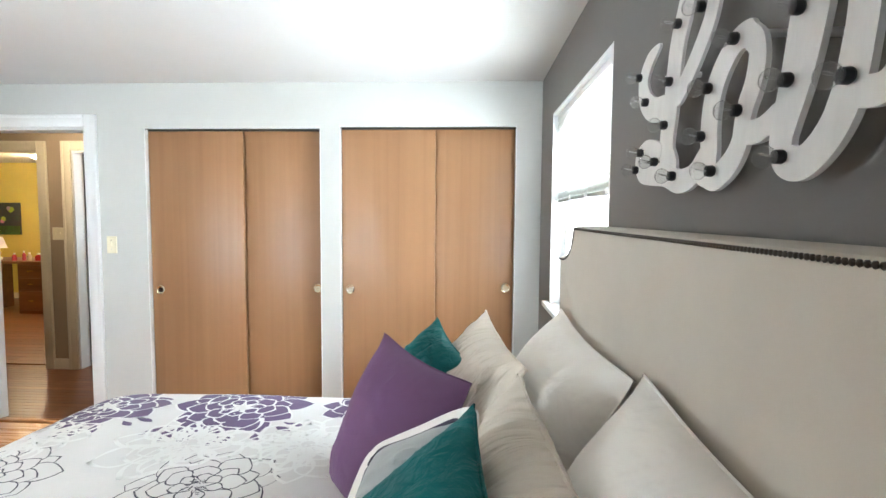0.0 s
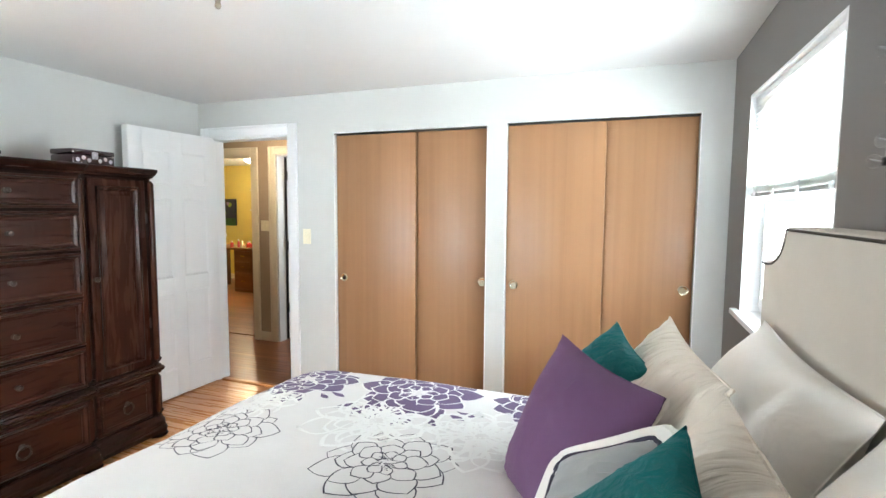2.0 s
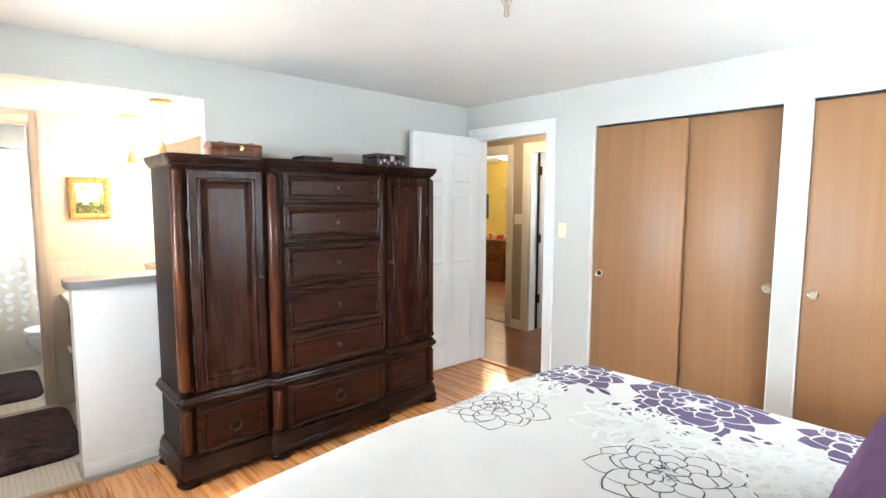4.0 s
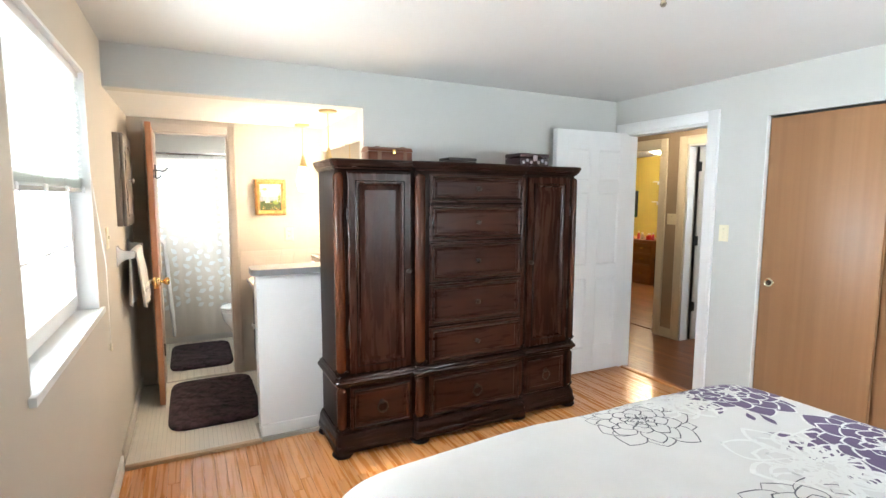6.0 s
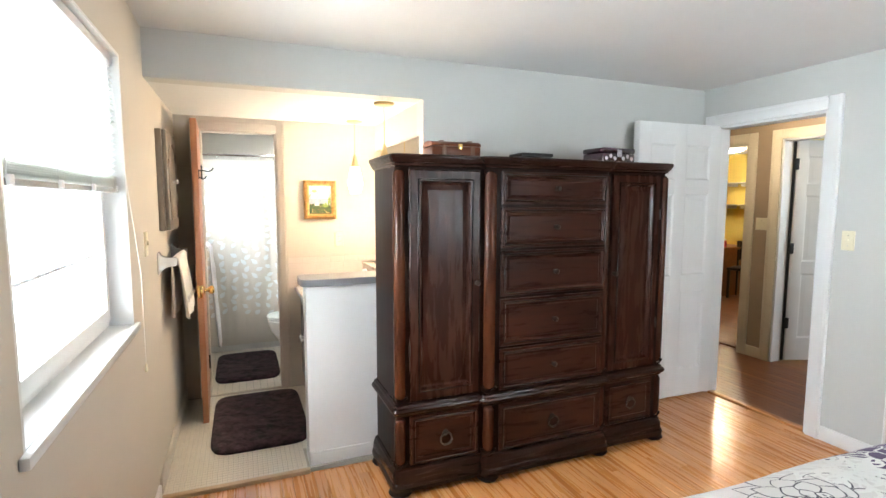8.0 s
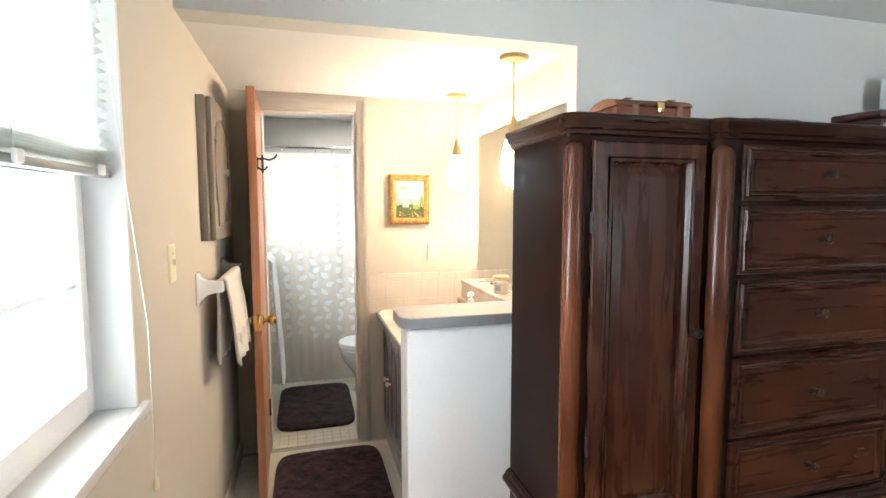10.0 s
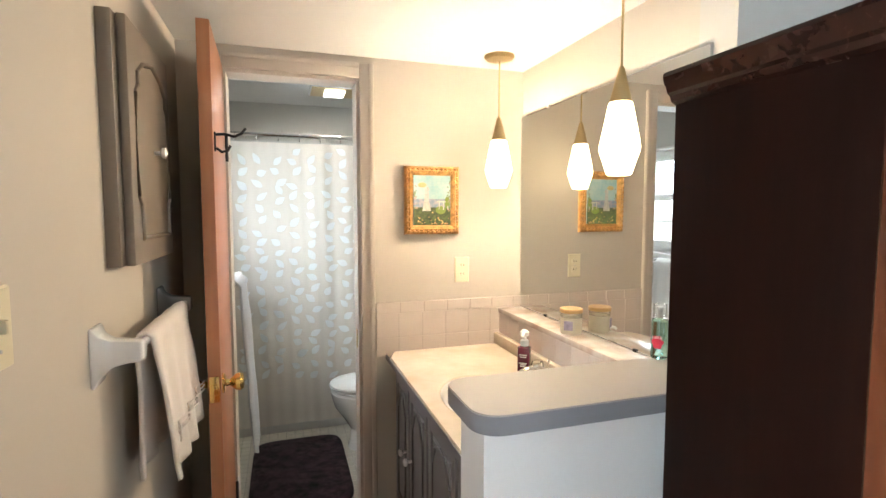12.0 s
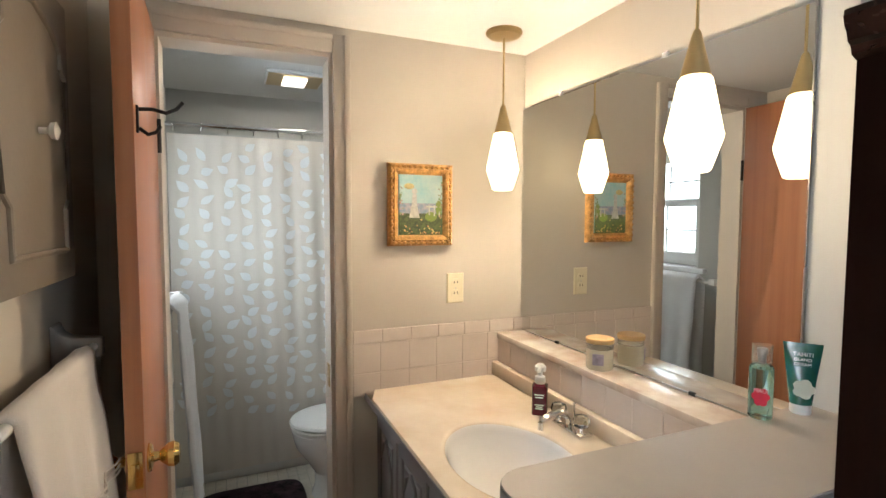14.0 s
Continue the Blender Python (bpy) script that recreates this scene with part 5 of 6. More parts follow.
# ---------------------------------------------------------------- bedroom ceiling lamp and switches
cl = thing("ceiling_lamp", (-1.055, 1.556, H - 0.001), "flush ceiling lamp with a frosted glass bowl", "ceiling lamp")
part("canopy", lathe([(0.0, 0.0), (0.07, 0.0), (0.075, -0.012), (0.06, -0.022), (0.0, -0.024)], 28), SATIN_BRASS, cl)
part("glass_bowl", lathe([(0.150, -0.028), (0.145, -0.038), (0.110, -0.056), (0.055, -0.072), (0.012, -0.078)], 36), OPAL_SOFT, cl, "lit frosted glass bowl")
part("stem", lathe([(0.006, -0.02), (0.006, -0.09)], 10), SATIN_BRASS, cl)
part("finial", lathe([(0.034, -0.080), (0.032, -0.095), (0.020, -0.118), (0.009, -0.145), (0.009, -0.157), (0.0115, -0.165), (0.007, -0.173), (0.0, -0.175)], 18), mat("aged nickel", (0.30, 0.275, 0.23), 0.34, 1.0, var=0.05, bump=0.02), cl, "turned nickel finial")


def plate(name, place, rz, label, toggles=1, outlet=False, material=None):
    """A wall plate that faces its local -y."""
    th = thing(name, place, label, "switch" if not outlet else "outlet", rz=rz)
    w = 0.035 + 0.023 * (toggles - 1)
    m = material or PLASTIC_IVORY
    part("cover_plate", rings(2 * w, 0.115, [(0.0, 0.002), (0.003, 0.006), (0.006, 0.006)], to=Matrix.Translation((-w, 0, -0.0575)), back=0.0), m, th)
    if outlet:
        for dz in (-0.02, 0.02):
            s = part("socket_face", prism(rounded(-0.017, 0.017, -0.014, 0.014, 0.010, (0, 1, 2, 3), 4), 0.006, 0.0085), m, th)
            s.matrix_local = Matrix.Translation((0, 0, dz)) @ Matrix.Rotation(radians(90), 4, "X")
            for dx in (-0.0065, 0.0065):
                part("slot", box(dx - 0.0013, dx + 0.0013, -0.0092, -0.0086, dz - 0.002, dz + 0.007), BLACK, s.parent)
    else:
        for k in range(toggles):
            x = (k - (toggles - 1) / 2) * 0.046
            part("toggle", box(x - 0.005, x + 0.005, -0.016, -0.006, -0.006, 0.013, 0.002), m, th)
    for dz in ((-0.03, 0.03) if not outlet else (0.0,)):
        part("screw", lathe([(0.003, 0.0), (0.003, -0.001), (0.0, -0.0012)], 8, (0, -0.006, dz), "y"), STEEL, th)
    return th


plate("light_switch", (-2.045, Y1, 1.25), 0, "ivory light switch beside the bedroom door")
plate("light_switch", (-2.915, Y0, 1.275), 180, "ivory light switch on the window wall")
plate("light_switch", (-3.425, YH, 1.27), 0, "double ivory switch in the hall", 2)

# ---------------------------------------------------------------- vanity
van = thing("vanity_cabinet", (-3.69, 0.80, 0.0), "grey painted vanity cabinet with white knobs", "cabinet")
part("carcass", boxes((-0.545, 0.58, -0.22, 0.33, 0.10, 0.64), (-0.545, 0.58, -0.25, -0.221, 0.10, 0.785), (-0.545, -0.525, -0.22, 0.33, 0.641, 0.785), (0.56, 0.58, -0.22, 0.33, 0.641, 0.785)), GREYWOOD, van)
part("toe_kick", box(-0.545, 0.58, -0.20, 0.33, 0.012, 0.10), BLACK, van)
PROV = [(0.0, 0.0), (0.0, 0.014), (0.004, 0.018), (0.035, 0.018), (0.042, 0.012), (0.05, 0.012), (0.056, 0.017), (0.06, 0.017)]
for x0, x1, kx in ((-0.53, -0.30, -0.335), (-0.285, -0.035, -0.25), (-0.02, 0.27, 0.235), (0.285, 0.565, 0.32)):
    d = part("cabinet_door", rings(x1 - x0, 0.60, PROV, to=Matrix.Translation((x0, -0.251, 0.135)), back=0.0), GREYWOOD, van)
    part("panel_moulding", tube([(x0 + 0.055, -0.270, 0.22), (x0 + 0.055, -0.270, 0.60), (x0 + 0.075, -0.270, 0.635), (x0 + 0.09, -0.270, 0.665), ((x0 + x1) / 2, -0.270, 0.685), (x1 - 0.09, -0.270, 0.665), (x1 - 0.075, -0.270, 0.635), (x1 - 0.055, -0.270, 0.60), (x1 - 0.055, -0.270, 0.22)], 0.005, 6, closed=True), GREYWOOD, d)
    part("knob", lathe([(0.006, 0.0), (0.006, -0.014), (0.015, -0.020), (0.016, -0.028), (0.010, -0.034), (0.0, -0.035)], 14, (kx, -0.269, 0.46), "y"), CERAMIC, d, "white ceramic knob")

ct = thing("basin_counter", (-3.69, 0.80, 0.0), "cream cultured marble vanity top with a moulded oval bowl", "counter")
SCX, SCY, SA, SB = 0.085, -0.078, 0.232, 0.162


def top_with_bowl():
    """A slab with an oval bowl: rings of one vertex count go from the slab's rim to the bowl's foot."""
    bm = bmesh.new()
    n = 64
    x0, x1, y0, y1 = -0.555, 0.59, -0.305, 0.235
    outer = []
    for k in range(n):
        a = 2 * math.pi * k / n
        dx, dy = math.cos(a), math.sin(a)
        sx = ((x1 - SCX) if dx > 0 else (SCX - x0)) / max(abs(dx), 1e-9)
        sy = ((y1 - SCY) if dy > 0 else (SCY - y0)) / max(abs(dy), 1e-9)
        s = min(sx, sy)
        outer.append((SCX + dx * s, SCY + dy * s))
    rows = [[bm.verts.new((x, y, 0.787)) for x, y in outer], [bm.verts.new((x, y, 0.813)) for x, y in outer]]
    rows.append([bm.verts.new((x * 0.995, y * 0.992, 0.818)) for x, y in outer])
    for f, z in ((1.08, 0.818), (1.03, 0.8165), (1.0, 0.812), (0.96, 0.795), (0.86, 0.755), (0.66, 0.715), (0.40, 0.695), (0.12, 0.688)):
        rows.append([bm.verts.new((SCX + SA * f * math.cos(2 * math.pi * k / n), SCY + SB * f * math.sin(2 * math.pi * k / n), z)) for k in range(n)])
    for a, b in zip(rows, rows[1:]):
        for k in range(n):
            bm.faces.new((a[k], a[(k + 1) % n], b[(k + 1) % n], b[k]))
    bm.faces.new(rows[-1])
    return bm


slab = part("slab", top_with_bowl(), MARBLE, ct, smooth=0.9)
slab.data.materials.append(CERAMIC)
for f in slab.data.polygons:
    if f.center.z < 0.8135 and math.hypot((f.center.x - SCX) / SA, (f.center.y - SCY) / SB) < 1.01:
        f.material_index = 1
part("edge_trim", box(-0.554, 0.589, -0.3085, -0.3055, 0.787, 0.810), GREYWOOD, ct, "dark grey front edge")
part("drain", lathe([(0.022, 0.690), (0.020, 0.693), (0.012, 0.692), (0.0, 0.691)], 20, (SCX, SCY, 0)), CHROME, ct, "chrome drain")
part("splash_lip", box(-0.55, 0.59, 0.205, 0.232, 0.818, 0.872, 0.006), MARBLE, ct)

ledge = thing("mirror_ledge", (-3.69, 1.09, 0.0), "tiled ledge with veined laminate top under the mirror", "ledge", kind="structure")
part("ledge_core", box(-0.555, 0.590, -0.055, 0.058, 0.80, 0.962), WALL_GROUT, ledge)
part("ledge_top", box(-0.556, 0.592, -0.062, 0.055, 0.963, 0.985, 0.002), MARBLE_LEDGE, ledge)
for k in range(11):
    part("tile", box(-0.552 + k * 0.1045, min(0.590, -0.552 + k * 0.1045 + 0.103), -0.058, -0.0552, 0.874, 0.962, 0.001), TILE, ledge, smooth=0)

# wall tiles beside the vanity
wt = thing("wall_tiles", (XB, 0.45, 0.0), "blush glazed wall tiles with a bullnose row", "wall tile", kind="structure")
part("grout", box(0.0008, 0.0085, 0.0, 0.698, 0.80, 1.036), WALL_GROUT, wt)
for k in range(7):
    a, b = 0.004 + k * 0.109 - 0.005, 0.004 + (k + 1) * 0.109 - 0.007
    if a < 0.69:
        part("bullnose", box(0.0042, 0.013, max(0.0, a), min(b, 0.698), 0.991, 1.038, 0.0015), TILE, wt, smooth=0)
for r, (z0, z1) in enumerate(((0.884, 0.989), (0.80, 0.881))):
    for k in range(8):
        a, b = -0.009 + k * 0.109 , -0.009 + (k + 1) * 0.109 - 0.002
        if a < 0.69:
            part("tile", box(0.0042, 0.011, max(0.0, a), min(b, 0.698), z0, z1, 0.001), TILE, wt, smooth=0)

# mirror
mi = thing("vanity_mirror", (-3.72, YM, 0.99), "large frameless wall mirror with clips", "mirror")
part("mirror_plate", box(-0.53, 0.556, -0.007, -0.002, 0.0, 0.88), MIRROR, mi)
part("mirror_edge", boxes((-0.533, -0.530, -0.008, -0.001, -0.002, 0.882), (0.556, 0.559, -0.008, -0.001, -0.002, 0.882), (-0.53, 0.556, -0.008, -0.001, 0.88, 0.883), (-0.53, 0.556, -0.008, -0.001, -0.003, 0.0)), STEEL, mi)
for x, z in ((-0.28, 0.885), (0.18, 0.885), (-0.28, -0.004), (0.30, -0.004)):
    part("mirror_clip", box(x - 0.009, x + 0.009, -0.012, -0.001, z - 0.006, z + 0.008, 0.002), PLASTIC_WHITE if z > 0 else BLACK, mi)

# tap
tp = thing("basin_tap", (-3.69, 0.968, 0.818), "chrome basin tap with clear knobs", "tap")
part("base_plate", box(-0.075, 0.075, -0.022, 0.022, 0, 0.012, 0.005), CHROME, tp)
part("spout", tube([(0, 0.0, 0.01), (0, -0.005, 0.04), (0, -0.03, 0.055), (0, -0.075, 0.048), (0, -0.10, 0.036)], 0.012, 12), CHROME, tp)
part("aerator", lathe([(0.009, 0.014), (0.009, 0.036)], 12, (0, -0.10, 0)), CHROME, tp)
for x in (-0.052, 0.052):
    part("handle_stem", lathe([(0.016, 0.010), (0.012, 0.020), (0.010, 0.026)], 14, (x, 0, 0)), CHROME, tp)
    part("handle", lathe([(0.012, 0.026), (0.022, 0.030), (0.025, 0.045), (0.021, 0.058), (0.010, 0.062), (0.0, 0.062)], 8, (x, 0, 0)), glass("acrylic knob" if x < 0 else "acrylic knob b", (0.95, 0.97, 0.98), 0.03, 1.4), tp, "clear acrylic knob")
part("pull_rod", lathe([(0.003, 0.01), (0.003, 0.07), (0.006, 0.075), (0.0, 0.08)], 8, (0, 0.017, 0)), CHROME, tp)

# soap, candle, bottles
so = thing("soap_dispenser", (-3.825, 0.955, 0.818), "burgundy foaming soap bottle with a white pump", "soap bottle", rz=50)
part("bottle", prism(rounded(-0.024, 0.024, -0.021, 0.021, 0.008, (0, 1, 2, 3), 4), 0.0, 0.092), mat("burgundy soap bottle", (0.075, 0.006, 0.018), 0.15, bump=0.0, coat=0.4), so)
part("shoulder", lathe([(0.022, 0.092), (0.017, 0.099), (0.0, 0.10)], 16), bpy.data.materials["burgundy soap bottle"], so)
for k, (w, z) in enumerate(((0.015, 0.066), (0.012, 0.058), (0.015, 0.034), (0.010, 0.028), (0.012, 0.022))):
    part("label_bar", box(-w, w, -0.0225, -0.0212, z - 0.0014, z + 0.0014), PLASTIC_WHITE, so)
pm = part("pump", lathe([(0.016, 0.098), (0.017, 0.104), (0.016, 0.120), (0.008, 0.124), (0.007, 0.134), (0.017, 0.138), (0.018, 0.152), (0.010, 0.160), (0.0, 0.161)], 18), PLASTIC_WHITE, so, "white pump")
part("nozzle", tube([(0, -0.01, 0.150), (0, -0.032, 0.146), (0, -0.038, 0.140)], 0.006, 8), PLASTIC_WHITE, pm)
ca = thing("jar_candle", (-3.70, 1.082, 0.985), "ivory jar candle with a wooden lid", "candle", rz=49)
part("wax", lathe([(0.0, 0.003), (0.0375, 0.0), (0.0393, 0.004), (0.0393, 0.062), (0.0, 0.064)], 28), mat("ivory wax in glass", (0.62, 0.56, 0.42), 0.35, bump=0.0, coat=0.7), ca)
part("jar", lathe([(0.0395, 0.0625), (0.0395, 0.080)], 28), CLEAR, ca, "clear glass jar")
part("jar_label", box(-0.020, 0.012, -0.0415, -0.040, 0.018, 0.052, 0.001), mat("violet grey label", (0.42, 0.36, 0.46), 0.6, bump=0.0, var=0.2, scale=60), ca)
part("lid", lathe([(0.0, 0.080), (0.041, 0.080), (0.042, 0.083), (0.042, 0.092), (0.040, 0.094), (0.0, 0.094)], 28), wood("pale lid wood", ((0.45, 0.28, 0.12), (0.55, 0.37, 0.17), (0.62, 0.44, 0.22)), (10, 60, 60), 0.5), ca)


def text_part(body, size, place, turn, material, parent):
    cu = bpy.data.curves.new("lettering", "FONT")
    cu.body, cu.size, cu.align_x, cu.extrude = body, size, "CENTER", 0.0003
    ob = new("lettering", cu)
    bpy.context.view_layer.update()
    me = bpy.data.meshes.new_from_object(ob.evaluated_get(bpy.context.evaluated_depsgraph_get()))
    bpy.data.objects.remove(ob)
    t = new("lettering", me)
    t.data.materials.clear()
    t.data.materials.append(material)
    t.parent = parent
    t.matrix_local = Matrix.Translation(place) @ turn
    return t


sb = thing("spray_bottle", (-3.136, 0.985, 1.059), "clear aqua body mist bottle with a red flower label", "bottle", rz=34)
part("bottle", lathe([(0.0, 0.001), (0.024, 0.001), (0.0265, 0.004), (0.0265, 0.118), (0.023, 0.124), (0.012, 0.128), (0.0, 0.128)], 24), glass("aqua liquid", (0.45, 0.80, 0.78), 0.0, 1.33), sb)
part("cap", lathe([(0.018, 0.128), (0.022, 0.131), (0.022, 0.172), (0.019, 0.172), (0.019, 0.134), (0.0, 0.134)], 20), CLEAR, sb, "clear cap")
part("sprayer", lathe([(0.009, 0.129), (0.009, 0.150), (0.012, 0.152), (0.012, 0.162), (0.0, 0.163)], 14), STEEL, sb)
RED = mat("red flower print", (0.55, 0.015, 0.05), 0.4, bump=0.0)
bm = bmesh.new()
for k in range(6):
    a = k * math.pi / 3
    lathe([(0.0, 0.0), (0.0085, 0.0), (0.0085, 0.0008), (0.0, 0.001)], 10, (0.011 * math.cos(a), 0, 0.055 + 0.014 * math.sin(a)), "y", bm)
lathe([(0.0, 0.0), (0.013, 0.0), (0.013, 0.001), (0.0, 0.001)], 12, (0, 0, 0.055), "y", bm)
for v in bm.verts:
    v.co.y = -math.sqrt(max(0.0, 0.0269 ** 2 - v.co.x ** 2)) - abs(v.co.y)
fl = part("flower_print", bm, RED, sb)
text_part("MAUI", 0.013, (0, -0.0295, 0.066), Matrix.Rotation(radians(90), 4, "X"), PLASTIC_WHITE, sb)

sb.scale = (0.78, 0.78, 0.82)
tb = thing("cream_tube", (-3.122, 1.082, 1.059), "teal squeeze tube of body cream printed with white flowers", "tube", rz=36)
bm = bmesh.new()
rows = []
for k in range(9):
    t = k / 8
    z = 0.022 + 0.138 * t
    rx, ry = 0.022 + 0.016 * t, 0.020 * (1 - t) + 0.0015
    rows.append([bm.verts.new((rx * math.cos(2 * math.pi * j / 20), ry * math.sin(2 * math.pi * j / 20), z)) for j in range(20)])
for a, b in zip(rows, rows[1:]):
    for j in range(20):
        bm.faces.new((a[j], a[(j + 1) % 20], b[(j + 1) % 20], b[j]))
bm.faces.new(rows[0])
bm.faces.new(rows[-1])
part("tube_body", bm, mat("teal tube", (0.006, 0.075, 0.085), 0.22, bump=0.0, coat=0.3, c2=(0.012, 0.07, 0.03), scale=22), tb)
part("cap", lathe([(0.0, 0.0), (0.020, 0.0), (0.021, 0.003), (0.021, 0.022), (0.0, 0.022)], 20), PLASTIC_WHITE, tb)
bm = bmesh.new()
for k in range(5):
    a = k * 2 * math.pi / 5
    lathe([(0.0, 0.0), (0.011, 0.0), (0.011, -0.001), (0.0, -0.001)], 10, (0.003 + 0.011 * math.cos(a), -0.0205, 0.060 + 0.012 * math.sin(a)), "y", bm)
part("flower_print", bm, mat("white petal print", (0.78, 0.78, 0.66), 0.4, bump=0.0), tb)
for body, z in (("TAHITI", 0.132), ("ISLAND", 0.121), ("DREAM", 0.110)):
    text_part(body, 0.0125 if body == "TAHITI" else 0.010, (0, -0.0125, z), Matrix.Rotation(radians(82), 4, "X"), PLASTIC_WHITE, tb)


tb.scale = (0.86, 0.86, 0.86)


# pendants
def pendant(x, y, label):
    th = thing("pendant_lamp", (x, y, HA), label, "pendant lamp", "vanity pendants")
    part("canopy", lathe([(0.0, 0.0), (0.062, 0.0), (0.064, -0.006), (0.055, -0.016), (0.02, -0.022), (0.0, -0.022)], 28), SATIN_BRASS, th)
    part("cord", lathe([(0.0035, -0.02), (0.0035, -0.255)], 8), SATIN_BRASS, th)
    part("cone", lathe([(0.006, -0.250), (0.009, -0.256), (0.030, -0.342), (0.030, -0.346), (0.0, -0.346)], 24), SATIN_BRASS, th, "satin brass cone")
    sh = part("shade", lathe([(0.029, -0.346), (0.034, -0.352), (0.058, -0.470), (0.056, -0.480), (0.036, -0.540), (0.030, -0.545), (0.0, -0.545)], 10), OPAL, th, "lit white faceted glass shade")
    sh.visible_shadow = False
    return th


pendant(-4.06, 0.945, "brass pendant with a lit white glass shade")
pendant(-3.29, 0.965, "brass pendant with a lit white glass shade")

# picture
pf = thing("framed_picture", (XB, 0.578, 1.335), "ornate gilt frame with a seaside garden painting", "picture")
GILT = mat("aged gilt", (0.78, 0.44, 0.16), 0.33, 0.65, var=0.25, scale=40, fine=160, bump=0.5)
part("frame", rings(0.252, 0.30, [(0.0, 0.004), (0.002, 0.016), (0.010, 0.024), (0.016, 0.020), (0.022, 0.026), (0.030, 0.022), (0.038, 0.012), (0.040, 0.008)], to=FACE_E, back=0.0), GILT, pf)
bm = bmesh.new()
for i in range(11):
    for e in (0.013, 0.287):
        lathe([(0.0, 0.030), (0.006, 0.027), (0.009, 0.018)], 8, (0, 0.02 + i * 0.0212, e), "x", bm)
for i in range(11):
    for e in (0.013, 0.239):
        lathe([(0.0, 0.030), (0.006, 0.027), (0.009, 0.018)], 8, (0, e, 0.03 + i * 0.024), "x", bm)
cv = part("carved_ornament", bm, GILT, pf)
cv["kind"] = "stuff"
PY0, PY1, PZ0, PZ1 = 0.041, 0.211, 0.041, 0.259
SEA = mat("painted sky", (0.22, 0.44, 0.50), 0.5, var=0.15, scale=14, bump=0.1, c2=(0.42, 0.55, 0.54))
part("canvas", box(0.006, 0.0125, PY0, PY1, PZ0, PZ1), SEA, pf)
part("painted_sea", box(0.0126, 0.0132, PY0, PY1, PZ0 + 0.075, PZ0 + 0.115), mat("painted water", (0.12, 0.22, 0.34), 0.5, var=0.3, scale=60, bump=0.1, c2=(0.40, 0.35, 0.42)), pf)
part("painted_garden", box(0.0133, 0.0139, PY0, PY1, PZ0, PZ0 + 0.078), mat("painted garden", (0.09, 0.12, 0.03), 0.5, var=0.5, scale=110, fine=260, bump=0.2, c2=(0.012, 0.022, 0.008)), pf)
rnd = random.Random(9)
bm = bmesh.new()
for k in range(34):
    y, z = PY0 + 0.008 + rnd.random() * 0.155, PZ0 + 0.006 + rnd.random() ** 1.5 * 0.055
    lathe([(0.0, 0.0), (rnd.uniform(0.002, 0.0045), 0.0), (0.0, 0.001)], 6, (0.0141, y, z), "x", bm)
pp = part("painted_blossoms", bm, mat("painted blossom", (0.50, 0.14, 0.10), 0.5, var=0.3, scale=90, bump=0.0, c2=(0.55, 0.45, 0.15)), pf)
pp["kind"] = "stuff"
PALE = mat("painted pale dress", (0.62, 0.60, 0.58), 0.5, var=0.2, scale=60, bump=0.1)
part("painted_shape", prism([(-0.020, 0.0), (0.020, 0.0), (0.010, 0.05), (0.009, 0.085), (-0.007, 0.085), (-0.010, 0.05)], 0.0, 0.0006), PALE, pf).matrix_local = Matrix.Translation((0.0142, 0.100, PZ0 + 0.062)) @ Matrix.Rotation(radians(90), 4, "Z") @ Matrix.Rotation(radians(90), 4, "X")
part("painted_shape", lathe([(0.0, 0.0), (0.011, 0.0), (0.0, 0.0008)], 14, (0.0142, 0.101, PZ0 + 0.158), "x"), PALE, pf)
part("painted_shape", lathe([(0.0, 0.0), (0.020, 0.0), (0.0, 0.001)], 16, (0.0150, 0.080, PZ0 + 0.176), "x", sx=0.55), mat("painted straw", (0.62, 0.50, 0.22), 0.5, var=0.2, scale=60), pf)
part("painted_railing", box(0.0140, 0.0146, PY0 + 0.105, PY1 - 0.008, PZ0 + 0.10, PZ0 + 0.106), PALE, pf)
BUSH = mat("painted yellow bush", (0.20, 0.24, 0.05), 0.5, var=0.4, scale=80, bump=0.2, c2=(0.14, 0.22, 0.03))
part("painted_bush", lathe([(0.0, 0.0), (0.024, 0.0), (0.0, 0.0009)], 16, (0.0141, 0.165, PZ0 + 0.066), "x", sx=0.75), BUSH, pf)
part("painted_bush", lathe([(0.0, 0.0), (0.022, 0.0), (0.0, 0.0008)], 14, (0.0142, 0.196, PZ0 + 0.098), "x", sx=1.3, sy=0.6), BUSH, pf)
rnd = random.Random(14)
bm = bmesh.new()
for k in range(46):
    y = PY0 + rnd.uniform(0.002, 0.016) if k % 2 else PY1 - rnd.uniform(0.002, 0.014)
    lathe([(0.0, 0.0), (rnd.uniform(0.002, 0.005), 0.0), (0.0, 0.001)], 6, (0.0143, y, PZ0 + 0.06 + rnd.random() * 0.14), "x", bm)
vine = part("painted_vines", bm, mat("painted pink vine", (0.45, 0.24, 0.24), 0.5, var=0.4, scale=90, bump=0.0, c2=(0.14, 0.25, 0.10)), pf)
vine["kind"] = "stuff"
for y in (PY0 + 0.115, PY0 + 0.135, PY0 + 0.155):
    part("painted_railing", box(0.0140, 0.0146, y, y + 0.005, PZ0 + 0.068, PZ0 + 0.108), PALE, pf)
plate("wall_outlet", (XB, 0.848, 1.171), 90, "ivory duplex outlet beside the mirror", outlet=True)

